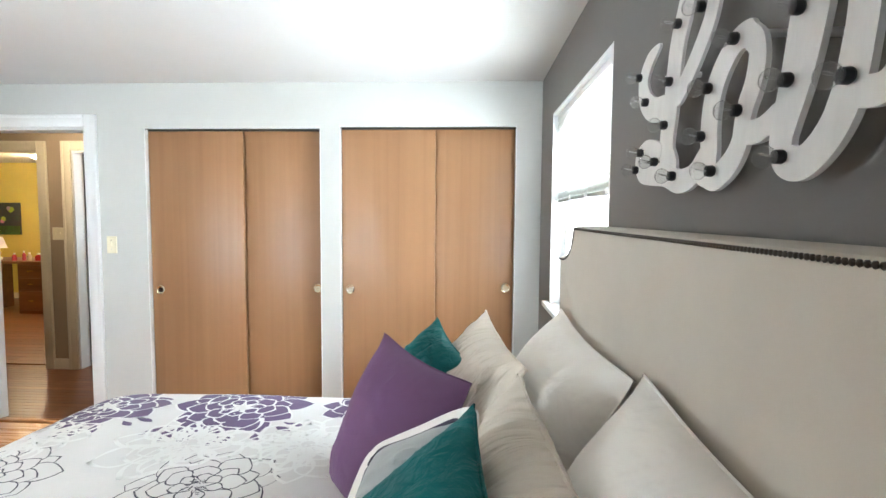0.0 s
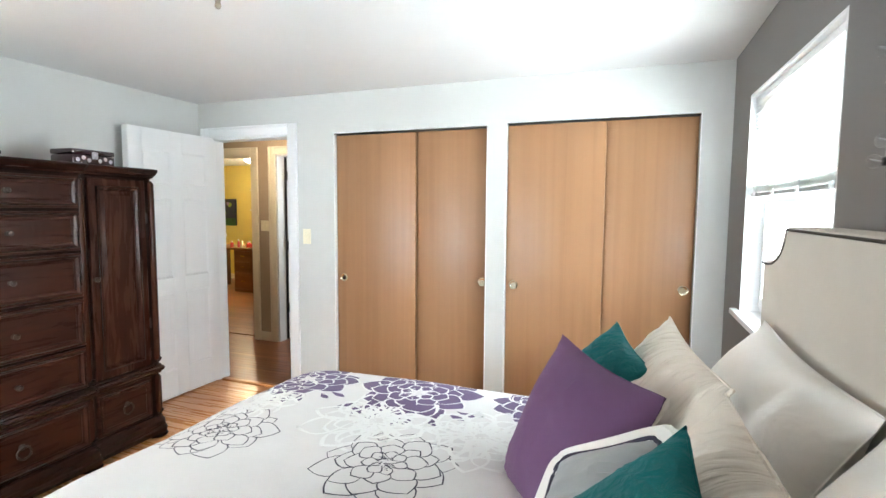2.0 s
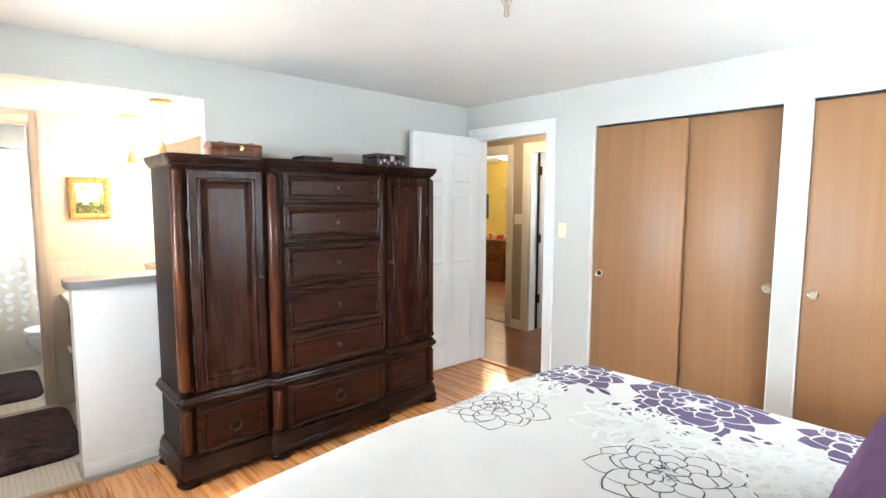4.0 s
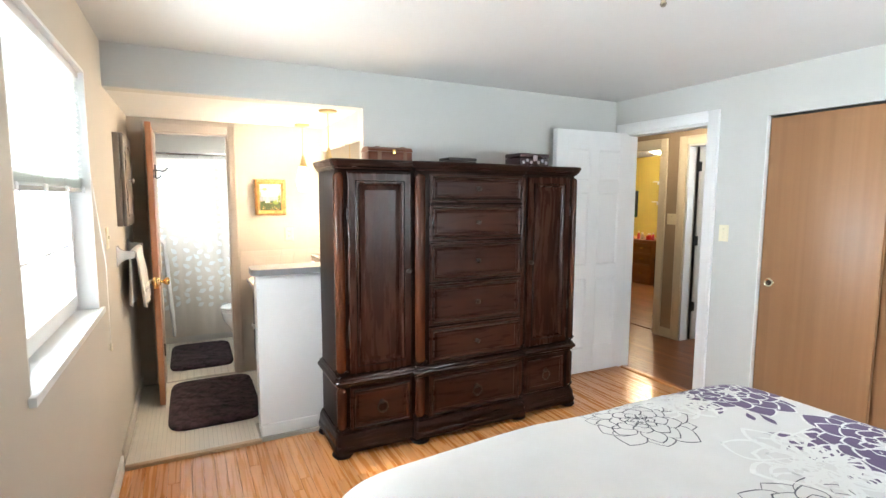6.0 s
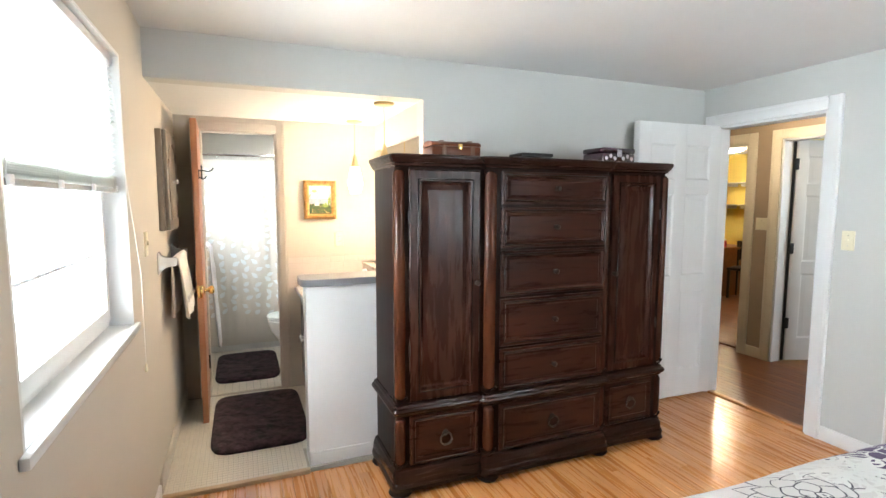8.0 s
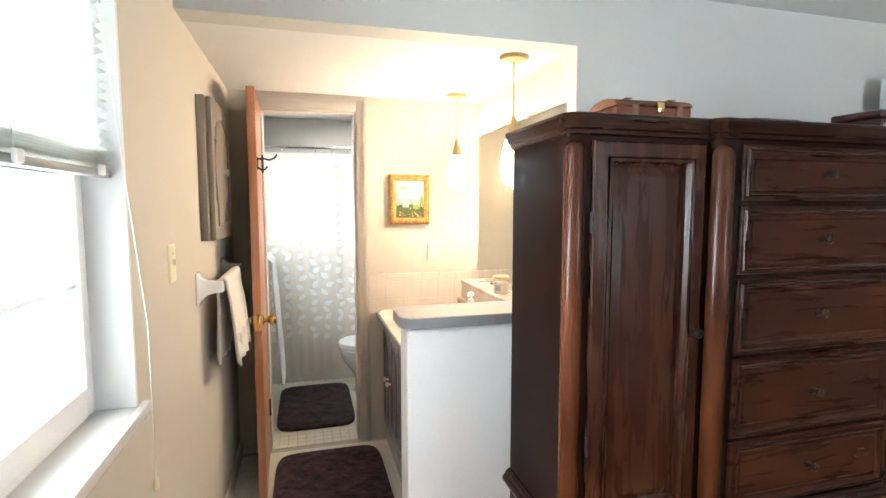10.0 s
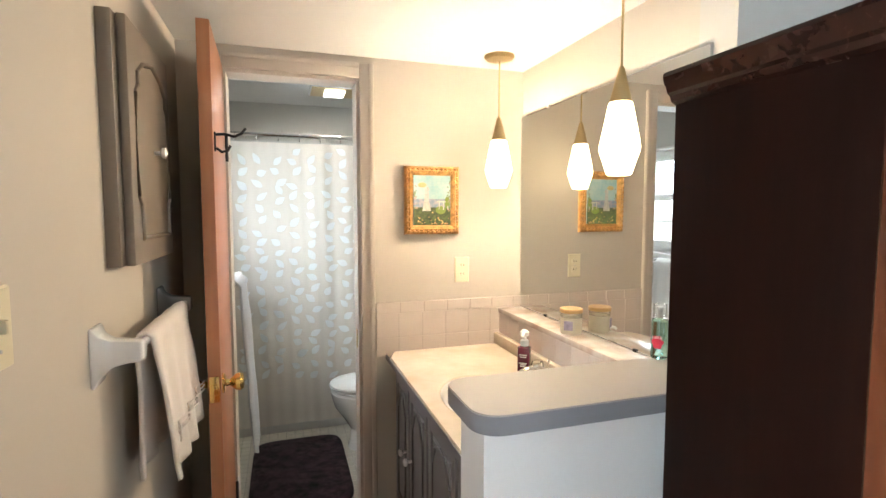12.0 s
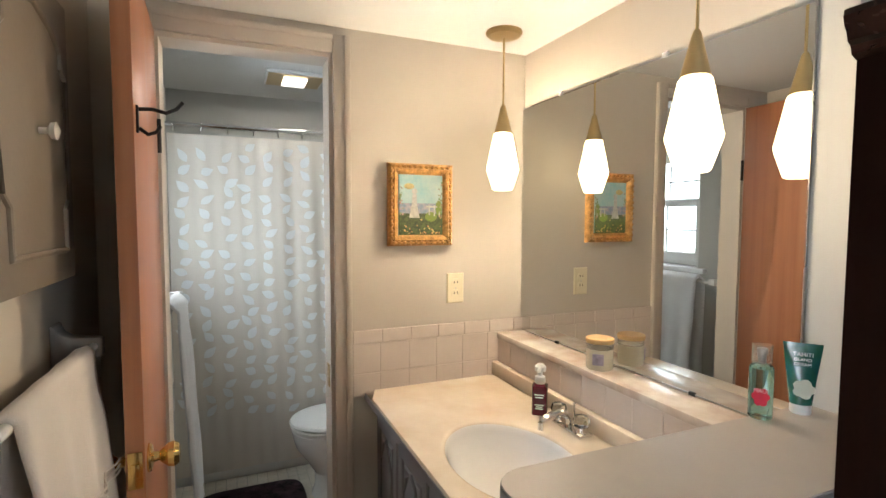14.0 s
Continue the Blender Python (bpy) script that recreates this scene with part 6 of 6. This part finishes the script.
# ---------------------------------------------------------------- window wall of the alcove
mc = thing("medicine_cabinet", (-3.585, Y0, 1.31), "taupe wooden medicine cabinet with a white knob", "cabinet")
TAUPE = mat("taupe painted wood", (0.20, 0.165, 0.13), 0.45, var=0.05, bump=0.05)
part("cabinet_body", box(-0.22, 0.215, 0.0, 0.030, 0, 0.56, 0.002), TAUPE, mc)
cd = part("cabinet_door", box(-0.225, 0.19, 0.0315, 0.052, 0.0, 0.56, 0.004), TAUPE, mc)
mo = [(-0.16, 0.06), (0.12, 0.06), (0.12, 0.14), (0.145, 0.16), (0.145, 0.40), (0.12, 0.42), (0.12, 0.45), (0.07, 0.48), (-0.02, 0.50), (-0.11, 0.48), (-0.16, 0.45), (-0.16, 0.42), (-0.185, 0.40), (-0.185, 0.16), (-0.16, 0.14)]
part("door_moulding", tube([(x, 0.053, z) for x, z in mo], 0.006, 8, closed=True), TAUPE, cd)
part("knob", lathe([(0.006, 0.0), (0.006, 0.012), (0.015, 0.018), (0.016, 0.026), (0.0, 0.032)], 16, (-0.035, 0.052, 0.28), "y"), CERAMIC, cd, "white ceramic knob")

bar2 = thing("towel_bar", (-3.55, Y0, 1.14), "white ceramic towel bar", "towel bar")
for x in (-0.29, 0.275):
    bm = bmesh.new()
    rows = []
    for y, w, h, dz in ((0.0, 0.034, 0.062, 0), (0.006, 0.034, 0.062, 0), (0.014, 0.026, 0.044, 0.0), (0.035, 0.018, 0.028, 0.004), (0.060, 0.017, 0.024, 0.006), (0.088, 0.017, 0.022, 0.006), (0.092, 0.012, 0.016, 0.006)):
        rows.append([bm.verts.new((x + sx * w, y, dz + sz * h)) for sx, sz in ((-1, -1), (1, -1), (1, 1), (-1, 1))])
    for a, b in zip(rows, rows[1:]):
        for k in range(4):
            bm.faces.new((a[k], a[(k + 1) % 4], b[(k + 1) % 4], b[k]))
    bm.faces.new(rows[0])
    bm.faces.new(rows[-1])
    bmesh.ops.bevel(bm, geom=list(bm.edges), offset=0.004, segments=2, affect="EDGES", profile=0.5)
    # The far bracket takes a shaded grey copy of the white ceramic.
    part("bracket", bm, CERAMIC if x > 0 else mat("shaded white ceramic", (0.30, 0.29, 0.28), 0.2, bump=0.0), bar2)
part("bar", lathe([(0.010, -0.29), (0.010, 0.275)], 14, (0, 0.074, 0.008), "x"), CERAMIC, bar2)


def draped(name, label, place, rz, w, drop_f, drop_b, r, material, seed, flare=0.02):
    """A towel folded over a bar along x; +y is the room side."""
    th = thing(name, place, label, "towel", rz=rz)
    bm = bmesh.new()
    n, cols = 34, 18
    lay = []
    total = drop_b + math.pi * r + drop_f
    for i in range(n + 1):
        s = total * i / n
        if s < drop_b:
            y, z = -r - 0.003 - 0.012 * (1 - s / drop_b), -(drop_b - s)
        elif s < drop_b + math.pi * r:
            a = (s - drop_b) / r
            y, z = -r * math.cos(a), r * math.sin(a)
        else:
            d = s - drop_b - math.pi * r
            y, z = r + flare * (d / drop_f), -d
        row = []
        for j in range(cols + 1):
            x = w * (j / cols - 0.5) * (1 - 0.10 * max(0.0, -z) / max(drop_f, drop_b))
            wob = 0.010 * math.sin(j * 1.1 + seed) * min(1.0, max(0.0, -z) * 4) + 0.006 * noise.noise(Vector((x * 12, z * 9, seed)))
            row.append(bm.verts.new((x, y + wob, z + 0.02 * math.sin(j * 0.6 + seed) * max(0.0, -z))))
        lay.append(row)
    for a, b in zip(lay, lay[1:]):
        for j in range(cols):
            bm.faces.new((a[j], a[j + 1], b[j + 1], b[j]))
    bmesh.ops.recalc_face_normals(bm, faces=bm.faces)
    bmesh.ops.solidify(bm, geom=list(bm.faces), thickness=0.009)
    part("cloth", bm, material, th, smooth=2.5)
    zb = -drop_f + 0.09
    for k in range(3):
        part("woven_band", tube([(w * (j / 12 - 0.5) * 0.92, r + flare * 0.75 + 0.011 + 0.010 * math.sin(j * 1.65 + seed) * 0.8, zb + k * 0.012) for j in range(13)], 0.0022, 5), material, th)
    return th


draped("hand_towel", "folded white hand towel on the ceramic bar", (-3.55, Y0 + 0.074, 1.150), 0, 0.40, 0.34, 0.33, 0.020, TERRY, 1.0, 0.03)

# ---------------------------------------------------------------- bathroom
for x0, x1, y0, y1 in ((-4.14, -3.23, -0.095, 0.48), (-5.24, -4.46, -0.12, 0.39)):
    mt = thing("bath_mat", ((x0 + x1) / 2, (y0 + y1) / 2, 0.018), "plush plum bath mat with rounded corners", "bath mat", "bath mats")
    hx, hy = (x1 - x0) / 2, (y1 - y0) / 2
    bm = bmesh.new()
    n = 48
    rows = []
    for f, z in ((0.985, 0.0), (1.0, 0.008), (0.99, 0.018), (0.96, 0.024), (0.8, 0.026), (0.55, 0.026), (0.25, 0.027)):
        rows.append([])
        for k in range(n):
            a = 2 * math.pi * k / n
            c, s = math.cos(a), math.sin(a)
            px, py = math.copysign(abs(c) ** 0.28, c) * hx * f, math.copysign(abs(s) ** 0.28, s) * hy * f
            rows[-1].append(bm.verts.new((px, py, z + 0.002 * noise.noise(Vector((px * 14, py * 14, x0))))))
    for a, b in zip(rows, rows[1:]):
        for k in range(n):
            bm.faces.new((a[k], a[(k + 1) % n], b[(k + 1) % n], b[k]))
    bm.faces.new(rows[-1])
    bm.faces.new(rows[0])
    part("mat_body", bm, RUG, mt, smooth=2)

to = thing("toilet", (-5.07, 0.63, 0.005), "white porcelain toilet with a closed lid", "toilet")
part("pedestal", lathe([(0.105, 0.0), (0.105, 0.02), (0.092, 0.06), (0.092, 0.13), (0.125, 0.20), (0.165, 0.27), (0.178, 0.33), (0.182, 0.36), (0.17, 0.372), (0.0, 0.372)], 32, (0, -0.08, 0), sy=1.25), CERAMIC, to)
part("seat", lathe([(0.10, 0.374), (0.178, 0.374), (0.186, 0.380), (0.184, 0.390), (0.10, 0.392)], 36, (0, -0.08, 0), sy=1.25), CERAMIC, to)
part("lid", lathe([(0.0, 0.394), (0.182, 0.394), (0.190, 0.400), (0.186, 0.410), (0.13, 0.418), (0.0, 0.420)], 36, (0, -0.08, 0), sy=1.25), CERAMIC, to)
part("tank", box(-0.20, 0.20, 0.25, 0.45, 0.34, 0.72, 0.02), CERAMIC, to)
part("tank_lid", box(-0.21, 0.21, 0.24, 0.46, 0.722, 0.755, 0.010), CERAMIC, to)

tub = thing("bathtub", (-5.80, 0.42, 0.012), "white bathtub behind the shower curtain", "bathtub")
part("apron", box(0.36, 0.40, -0.70, 0.71, 0.0, 0.40, 0.01), CERAMIC, tub)
part("rim", boxes((-0.33, 0.40, -0.70, -0.62, 0.402, 0.425), (-0.33, 0.40, 0.62, 0.71, 0.402, 0.425), (-0.33, -0.25, -0.61, 0.61, 0.402, 0.425), (0.33, 0.40, -0.61, 0.61, 0.402, 0.425), bevel=0.008), CERAMIC, tub)
part("basin", boxes((-0.30, 0.33, -0.63, 0.63, 0.05, 0.10)), CERAMIC, tub)

rod = thing("shower_rod", (-5.35, 0.42, 1.90), "chrome shower curtain rod with rings", "curtain rod")
part("rod", lathe([(0.012, -0.715), (0.012, 0.725)], 14, (0, 0, 0), "y"), CHROME, rod)
for y in (-0.713, 0.705):
    part("flange", lathe([(0.03, 0.0), (0.03, 0.010), (0.014, 0.012)], 18, (0, y, 0), "y"), CHROME, rod)
sc = thing("shower_curtain", (-5.345, 0.42, 0.0), "sheer pale shower curtain printed with pearl leaves", "shower curtain")
CY0, CY1, CZ0, CZ1 = -0.64, 0.66, 0.09, 1.855


def fold(y, z):
    k = 0.25 + 0.75 * (CZ1 - z) / (CZ1 - CZ0)
    return 0.0055 * math.sin(y * 27 + 1.6 * math.sin(y * 9)) * (1.15 - 0.6 * k) + 0.0012 * math.sin(y * 83 + z * 2)


bm = bmesh.new()
ny, nz = 220, 24
g = [[bm.verts.new((fold(CY0 + (CY1 - CY0) * i / ny, CZ0 + (CZ1 - CZ0) * j / nz), CY0 + (CY1 - CY0) * i / ny, CZ0 + (CZ1 - CZ0) * j / nz)) for j in range(nz + 1)] for i in range(ny + 1)]
for i in range(ny):
    for j in range(nz):
        bm.faces.new((g[i][j], g[i + 1][j], g[i + 1][j + 1], g[i][j + 1]))
cur = part("curtain_sheet", bm, CURTAIN, sc, smooth=3)
rnd = random.Random(21)
bm = bmesh.new()
for col in range(13):
    yc = CY0 + 0.06 + col * 0.102
    z = 0.36 + rnd.random() * 0.08
    side = 1
    while z < CZ1 - 0.06:
        L, W = rnd.uniform(0.060, 0.080), rnd.uniform(0.018, 0.023)
        ang = side * rnd.uniform(0.5, 1.2)
        side = -side
        oy, oz = yc + side * rnd.uniform(0.005, 0.03), z
        rows = []
        for k in range(7):
            t = k / 6
            w = W * math.sin(math.pi * t ** 0.8) if 0 < k < 6 else 0.0006
            py, pz = oy + L * t * math.sin(ang), oz + L * t * math.cos(ang)
            pts = []
            for s in (-1, 1):
                qy, qz = py + s * w * math.cos(ang), pz - s * w * math.sin(ang)
                pts.append(bm.verts.new((fold(qy, qz) + 0.003, qy, qz)))
            rows.append(pts)
        for a, b in zip(rows, rows[1:]):
            bm.faces.new((a[0], a[1], b[1], b[0]))
        z += rnd.uniform(0.052, 0.090)
lp = part("leaf_print", bm, LEAF_PRINT, sc, "pearl white leaf print", smooth=3)
lp["kind"] = "stuff"
for k in range(11):
    y = CY0 + 0.03 + k * 0.124
    part("curtain_ring", tube([(0.020 * math.cos(a), y, 1.885 + 0.026 * math.sin(a)) for a in [2 * math.pi * j / 14 for j in range(14)]], 0.0022, 6, closed=True), CHROME, sc)

bar3 = thing("towel_bar", (-4.66, Y0, 1.10), "white ceramic towel bar under the bathroom window", "towel bar")
for x in (-0.26, 0.26):
    part("bracket", boxes((x - 0.03, x + 0.03, 0.0, 0.012, -0.05, 0.05), (x - 0.018, x + 0.018, 0.012, 0.165, -0.018, 0.018), bevel=0.005), CERAMIC, bar3)
part("bar", lathe([(0.010, -0.26), (0.010, 0.26)], 12, (0, 0.150, -0.004), "x"), CERAMIC, bar3)
draped("bath_towel", "white bath towel hanging on a bar", (-4.64, Y0 + 0.150, 1.095), 0, 0.32, 0.78, 0.60, 0.030, mat("white bath towel cloth", (0.74, 0.74, 0.76), 0.95, fine=420, bump=0.5), 2.4, 0.045)

vl = thing("vent_light", (-5.58, 0.42, HB), "bathroom ceiling vent with a lit lens", "ceiling vent")
part("housing", boxes((-0.15, 0.15, -0.16, 0.16, -0.018, 0.0), bevel=0.006), PLASTIC_WHITE, vl)
part("grille", boxes((-0.13, 0.13, -0.15, 0.15, -0.022, -0.0185)), SATIN_BRASS, vl, "tarnished grille")
part("lens", box(-0.085, 0.085, -0.065, 0.065, -0.034, -0.0225, 0.005), LAMP_LENS, vl, "lit lens")

# ---------------------------------------------------------------- study seen through the hall
dk = thing("writing_desk", (-6.45, 7.35, 0.0), "brown wooden pedestal desk", "desk")
part("desktop", box(-0.75, 0.75, -0.33, 0.33, 0.73, 0.765, 0.004), DESK_WOOD, dk)
for x in (-0.52, 0.52):
    pd = part("pedestal", box(x - 0.20, x + 0.20, -0.30, 0.30, 0.0, 0.729, 0.004), DESK_WOOD, dk)
    for z0, z1 in ((0.05, 0.33), (0.35, 0.52), (0.54, 0.71)):
        dd = part("drawer", rings(0.36, z1 - z0, [(0, 0.004), (0.004, 0.012), (0.02, 0.012)], to=Matrix.Translation((x - 0.18, -0.30, z0)), back=0.0), DESK_WOOD, pd)
        part("handle", box(x - 0.04, x + 0.04, -0.325, -0.313, (z0 + z1) / 2 - 0.006, (z0 + z1) / 2 + 0.006, 0.003), BRASS, pd)
ch = thing("desk_chair", (-5.50, 7.25, 0.0), "dark desk chair beside the desk", "chair", rz=20)
part("seat", box(-0.21, 0.21, -0.21, 0.21, 0.43, 0.47, 0.01), BLACK, ch)
part("backrest", box(-0.20, 0.20, 0.18, 0.21, 0.56, 0.86, 0.01), BLACK, ch)
for x in (-0.18, 0.18):
    for y in (-0.18, 0.18):
        part("leg", box(x - 0.018, x + 0.018, y - 0.018, y + 0.018, 0.0, 0.43 if y < 0 else 0.86, 0.003), BLACK, ch)
bottles = (("pink glass bottle", (0.55, 0.08, 0.12), -6.25, 0.03, 0.11), ("pink glass bottle", (0.60, 0.10, 0.16), -6.13, 0.022, 0.14), ("pale lotion bottle", (0.6, 0.5, 0.4), -6.02, 0.03, 0.12),
           ("red glass bottle", (0.45, 0.03, 0.04), -5.90, 0.05, 0.11), ("pink glass bottle", (0.55, 0.08, 0.12), -5.79, 0.02, 0.13))
for k, (lab, c, x, r, h) in enumerate(bottles):
    b = thing("bottle", (x, 7.14 + 0.03 * (k % 2), 0.765), lab + " on the desk", "bottle", "bottles on the desk")
    part("bottle_body", lathe([(0.0, 0.0), (r, 0.0), (r, h * 0.6), (r * 0.5, h * 0.75), (r * 0.45, h * 0.8), (0.0, h * 0.8)], 14), mat(f"bottle colour {k}", c, 0.2, bump=0.0), b)
    part("cap", lathe([(r * 0.5, h * 0.8), (r * 0.5, h), (0.0, h)], 12), PLASTIC_WHITE, b)
dl = thing("desk_lamp", (-6.68, 7.30, 0.765), "small white table lamp on the desk", "table lamp")
part("lamp_base", lathe([(0.0, 0.0), (0.07, 0.0), (0.075, 0.02), (0.04, 0.05), (0.06, 0.10), (0.03, 0.15), (0.012, 0.17), (0.0, 0.17)], 18), CERAMIC, dl)
part("shade", lathe([(0.13, 0.17), (0.08, 0.33), (0.0, 0.331)], 24), TERRY, dl)
art = thing("canvas_picture", (-7.5, YY, 1.36), "dark canvas picture of pink and green blossoms", "picture")
part("canvas", box(-0.31, 0.31, -0.03, 0.0, -0.27, 0.27, 0.003), mat("dark painted canvas", (0.015, 0.035, 0.05), 0.5, var=0.5, scale=12, bump=0.1, c2=(0.02, 0.015, 0.05)), art)
part("painted_grass", box(-0.308, 0.308, -0.031, -0.0302, -0.268, -0.12), mat("painted green field", (0.03, 0.12, 0.03), 0.5, var=0.3, scale=12), art)
PINKS = (mat("painted pink", (0.45, 0.16, 0.30), 0.5), mat("painted lilac", (0.35, 0.25, 0.48), 0.5), mat("painted lime", (0.30, 0.40, 0.06), 0.5))
rnd = random.Random(4)
for k in range(12):
    part("painted_blossom", lathe([(0.0, 0.0), (rnd.uniform(0.02, 0.045), 0.0), (0.0, -0.004)], 12, (rnd.uniform(-0.26, 0.26), -0.0305 - 0.0003 * k, rnd.uniform(-0.10, 0.22)), "y"), PINKS[k % 3], art)
for z in (1.42, 1.80):
    sh = thing("wall_shelf", (-6.38, YY - 0.15, z), "narrow white wall shelf on brackets", "shelf", "study wall shelves")
    part("board", box(-0.22, 0.16, -0.14, 0.148, -0.018, 0.0, 0.003), TRIM, sh)
    for x in (-0.15, 0.10):
        part("bracket", box(x - 0.01, x + 0.01, -0.08, 0.148, -0.07, -0.019, 0.003), TRIM, sh)
sl = thing("ceiling_lamp", (-5.75, 7.15, 2.3), "lit flush glass lamp on the study ceiling", "ceiling lamp")
part("lamp_base", lathe([(0.0, 0.0), (0.13, 0.0), (0.13, -0.02), (0.0, -0.02)], 24), PLASTIC_WHITE, sl)
part("glass_bowl", lathe([(0.15, -0.021), (0.14, -0.05), (0.09, -0.075), (0.0, -0.085)], 28), LAMP_LENS, sl, "lit glass bowl")

# daylight outside the windows
GLOW, gn, gl, gb = nodes_of("bright hazy daylight")
gn.remove(gb)
em = gn.new("ShaderNodeEmission")
gno, gr, gtc = gn.new("ShaderNodeTexNoise"), gn.new("ShaderNodeValToRGB"), gn.new("ShaderNodeTexCoord")
gno.inputs["Scale"].default_value = 0.9
gr.color_ramp.elements[0].color, gr.color_ramp.elements[1].color = (0.90, 1.0, 0.93, 1), (0.95, 0.98, 1.0, 1)
gl.new(gtc.outputs["Object"], gno.inputs["Vector"])
gl.new(gno.outputs[0], gr.inputs[0])
gl.new(gr.outputs[0], em.inputs[0])
em.inputs[1].default_value = 3.4
gl.new(em.outputs[0], gn["Material Output"].inputs["Surface"])
structure("backdrop_south", box(-16.0, 6.0, -2.3, -2.2, -3.0, 2.35), GLOW, "bright hazy daylight outside the windows", "backdrop")
structure("backdrop_east", box(2.8, 2.9, -6.0, 16.0, -3.0, 7.0), GLOW, "bright hazy daylight outside the windows", "backdrop")

# ---------------------------------------------------------------- floor pieces
structure("floor_edge_strip", box(-2.93, -2.895, Y0 + 0.002, 0.425, -0.012, 0.020, 0.004), wood("pale worn oak strip", ((0.36, 0.24, 0.14), (0.46, 0.32, 0.20), (0.54, 0.40, 0.27)), (40, 2, 40), 0.5), "pale oak strip at the tile edge", "threshold")
rnd = random.Random(3)
plank_meshes = {}


def plank(x0, x1, y, w, material, parent, z=-0.0002):
    """One floor board with eased edges; boards of one length share a mesh."""
    L = round((x1 - x0) / 0.05) * 0.05
    key = (L, w, material.name)
    if key not in plank_meshes:
        bm = bmesh.new()
        h, g = L / 2 - 0.0006, w / 2 - 0.0004
        lo = [bm.verts.new((sx * h, sy * g, -0.011)) for sx, sy in ((-1, -1), (1, -1), (1, 1), (-1, 1))]
        mi = [bm.verts.new((sx * h, sy * g, -0.0012)) for sx, sy in ((-1, -1), (1, -1), (1, 1), (-1, 1))]
        hi = [bm.verts.new((sx * (h - 0.0012), sy * (g - 0.0012), 0.0)) for sx, sy in ((-1, -1), (1, -1), (1, 1), (-1, 1))]
        for a, b in ((lo, mi), (mi, hi)):
            for k in range(4):
                bm.faces.new((a[k], a[(k + 1) % 4], b[(k + 1) % 4], b[k]))
        bm.faces.new(hi)
        me = bpy.data.meshes.new("plank")
        bmesh.ops.recalc_face_normals(bm, faces=bm.faces)
        bm.to_mesh(me)
        bm.free()
        me.materials.append(material)
        plank_meshes[key] = me
    ob = new("plank", plank_meshes[key])
    ob.parent = parent
    ob.location = ((x0 + x1) / 2, y, z)
    return ob


def board_rows(x_from, x_to, y_from, y_to, w, parent, material, longest):
    y = y_from + w / 2
    while y + w / 2 <= y_to + 0.02:
        x = x_from - rnd.choice((0.0, 0.2, 0.35, 0.5))
        while x < x_to:
            L = rnd.choice(longest)
            a, b = max(x, x_from), min(x + L, x_to)
            b = a + round((b - a) / 0.05) * 0.05
            if b - a > 0.08:
                plank(a, b, y, w, material, parent)
            x += L
        y += w


board_rows(-2.895, 0.805, Y0, 1.15, 0.057, bpy.data.objects["floor"], OAK_FLOOR, (0.6, 0.85, 1.1, 1.4))
board_rows(-3.045, 0.805, 1.155, 3.46, 0.057, bpy.data.objects["floor"], OAK_FLOOR, (0.7, 0.95, 1.2, 1.5))
board_rows(-4.60, -1.95, 3.51, 4.70, 0.057, bpy.data.objects["floor_hall"], HALL_FLOOR, (0.8, 1.1, 1.4))
board_rows(-7.8, -3.65, 4.75, 8.25, 0.114, bpy.data.objects["floor_hall"], HALL_FLOOR, (0.9, 1.2, 1.6))

# mosaic: the rows by the threshold singly, the rest joined
bm = bmesh.new()
T = 0.0255
box(-0.0117, 0.0117, -0.0117, 0.0117, 0.0, 0.0055, 0.0012, 1, bm)
tile_me = bpy.data.meshes.new("mosaic_tile")
bm.to_mesh(tile_me)
bm.free()
tile_me.materials.append(MOSAIC)
fb = bpy.data.objects["floor_bath"]
verts, faces = [], []
nxt = int((4.24 - 2.94) / T)
nyt = int((0.56 - Y0) / T)
for i in range(nxt):
    for j in range(nyt):
        x, y = -2.945 - i * T, Y0 + 0.014 + j * T
        if y > 0.42 and x > -3.15:
            continue
        if i < 9:
            ob = new("mosaic_tile", tile_me)
            ob.parent = fb
            ob.location = (x, y, 0.0125)
        else:
            k = len(verts)
            for s, z in ((0.0117, 0.0125), (0.0117, 0.0170), (0.0105, 0.018)):
                verts += [(x - s, y - s, z), (x + s, y - s, z), (x + s, y + s, z), (x - s, y + s, z)]
            for q in (0, 4):
                faces += [(k + q + a, k + q + (a + 1) % 4, k + q + 4 + (a + 1) % 4, k + q + 4 + a) for a in range(4)]
            faces.append((k + 8, k + 9, k + 10, k + 11))
T2 = 0.052
for i in range(int((5.42 - 4.25) / T2)):
    for j in range(int((1.14 - Y0) / T2)):
        x, y = -4.28 - i * T2, Y0 + 0.027 + j * T2
        k = len(verts)
        for s, z in ((0.0245, 0.0125), (0.0245, 0.0170), (0.0235, 0.018)):
            verts += [(x - s, y - s, z), (x + s, y - s, z), (x + s, y + s, z), (x - s, y + s, z)]
        for q in (0, 4):
            faces += [(k + q + a, k + q + (a + 1) % 4, k + q + 4 + (a + 1) % 4, k + q + 4 + a) for a in range(4)]
        faces.append((k + 8, k + 9, k + 10, k + 11))
me = bpy.data.meshes.new("mosaic_field")
me.from_pydata(verts, [], faces)
me.materials.append(MOSAIC)
mf = new("mosaic_field", me)
mf.parent = fb
mf["kind"] = "stuff"
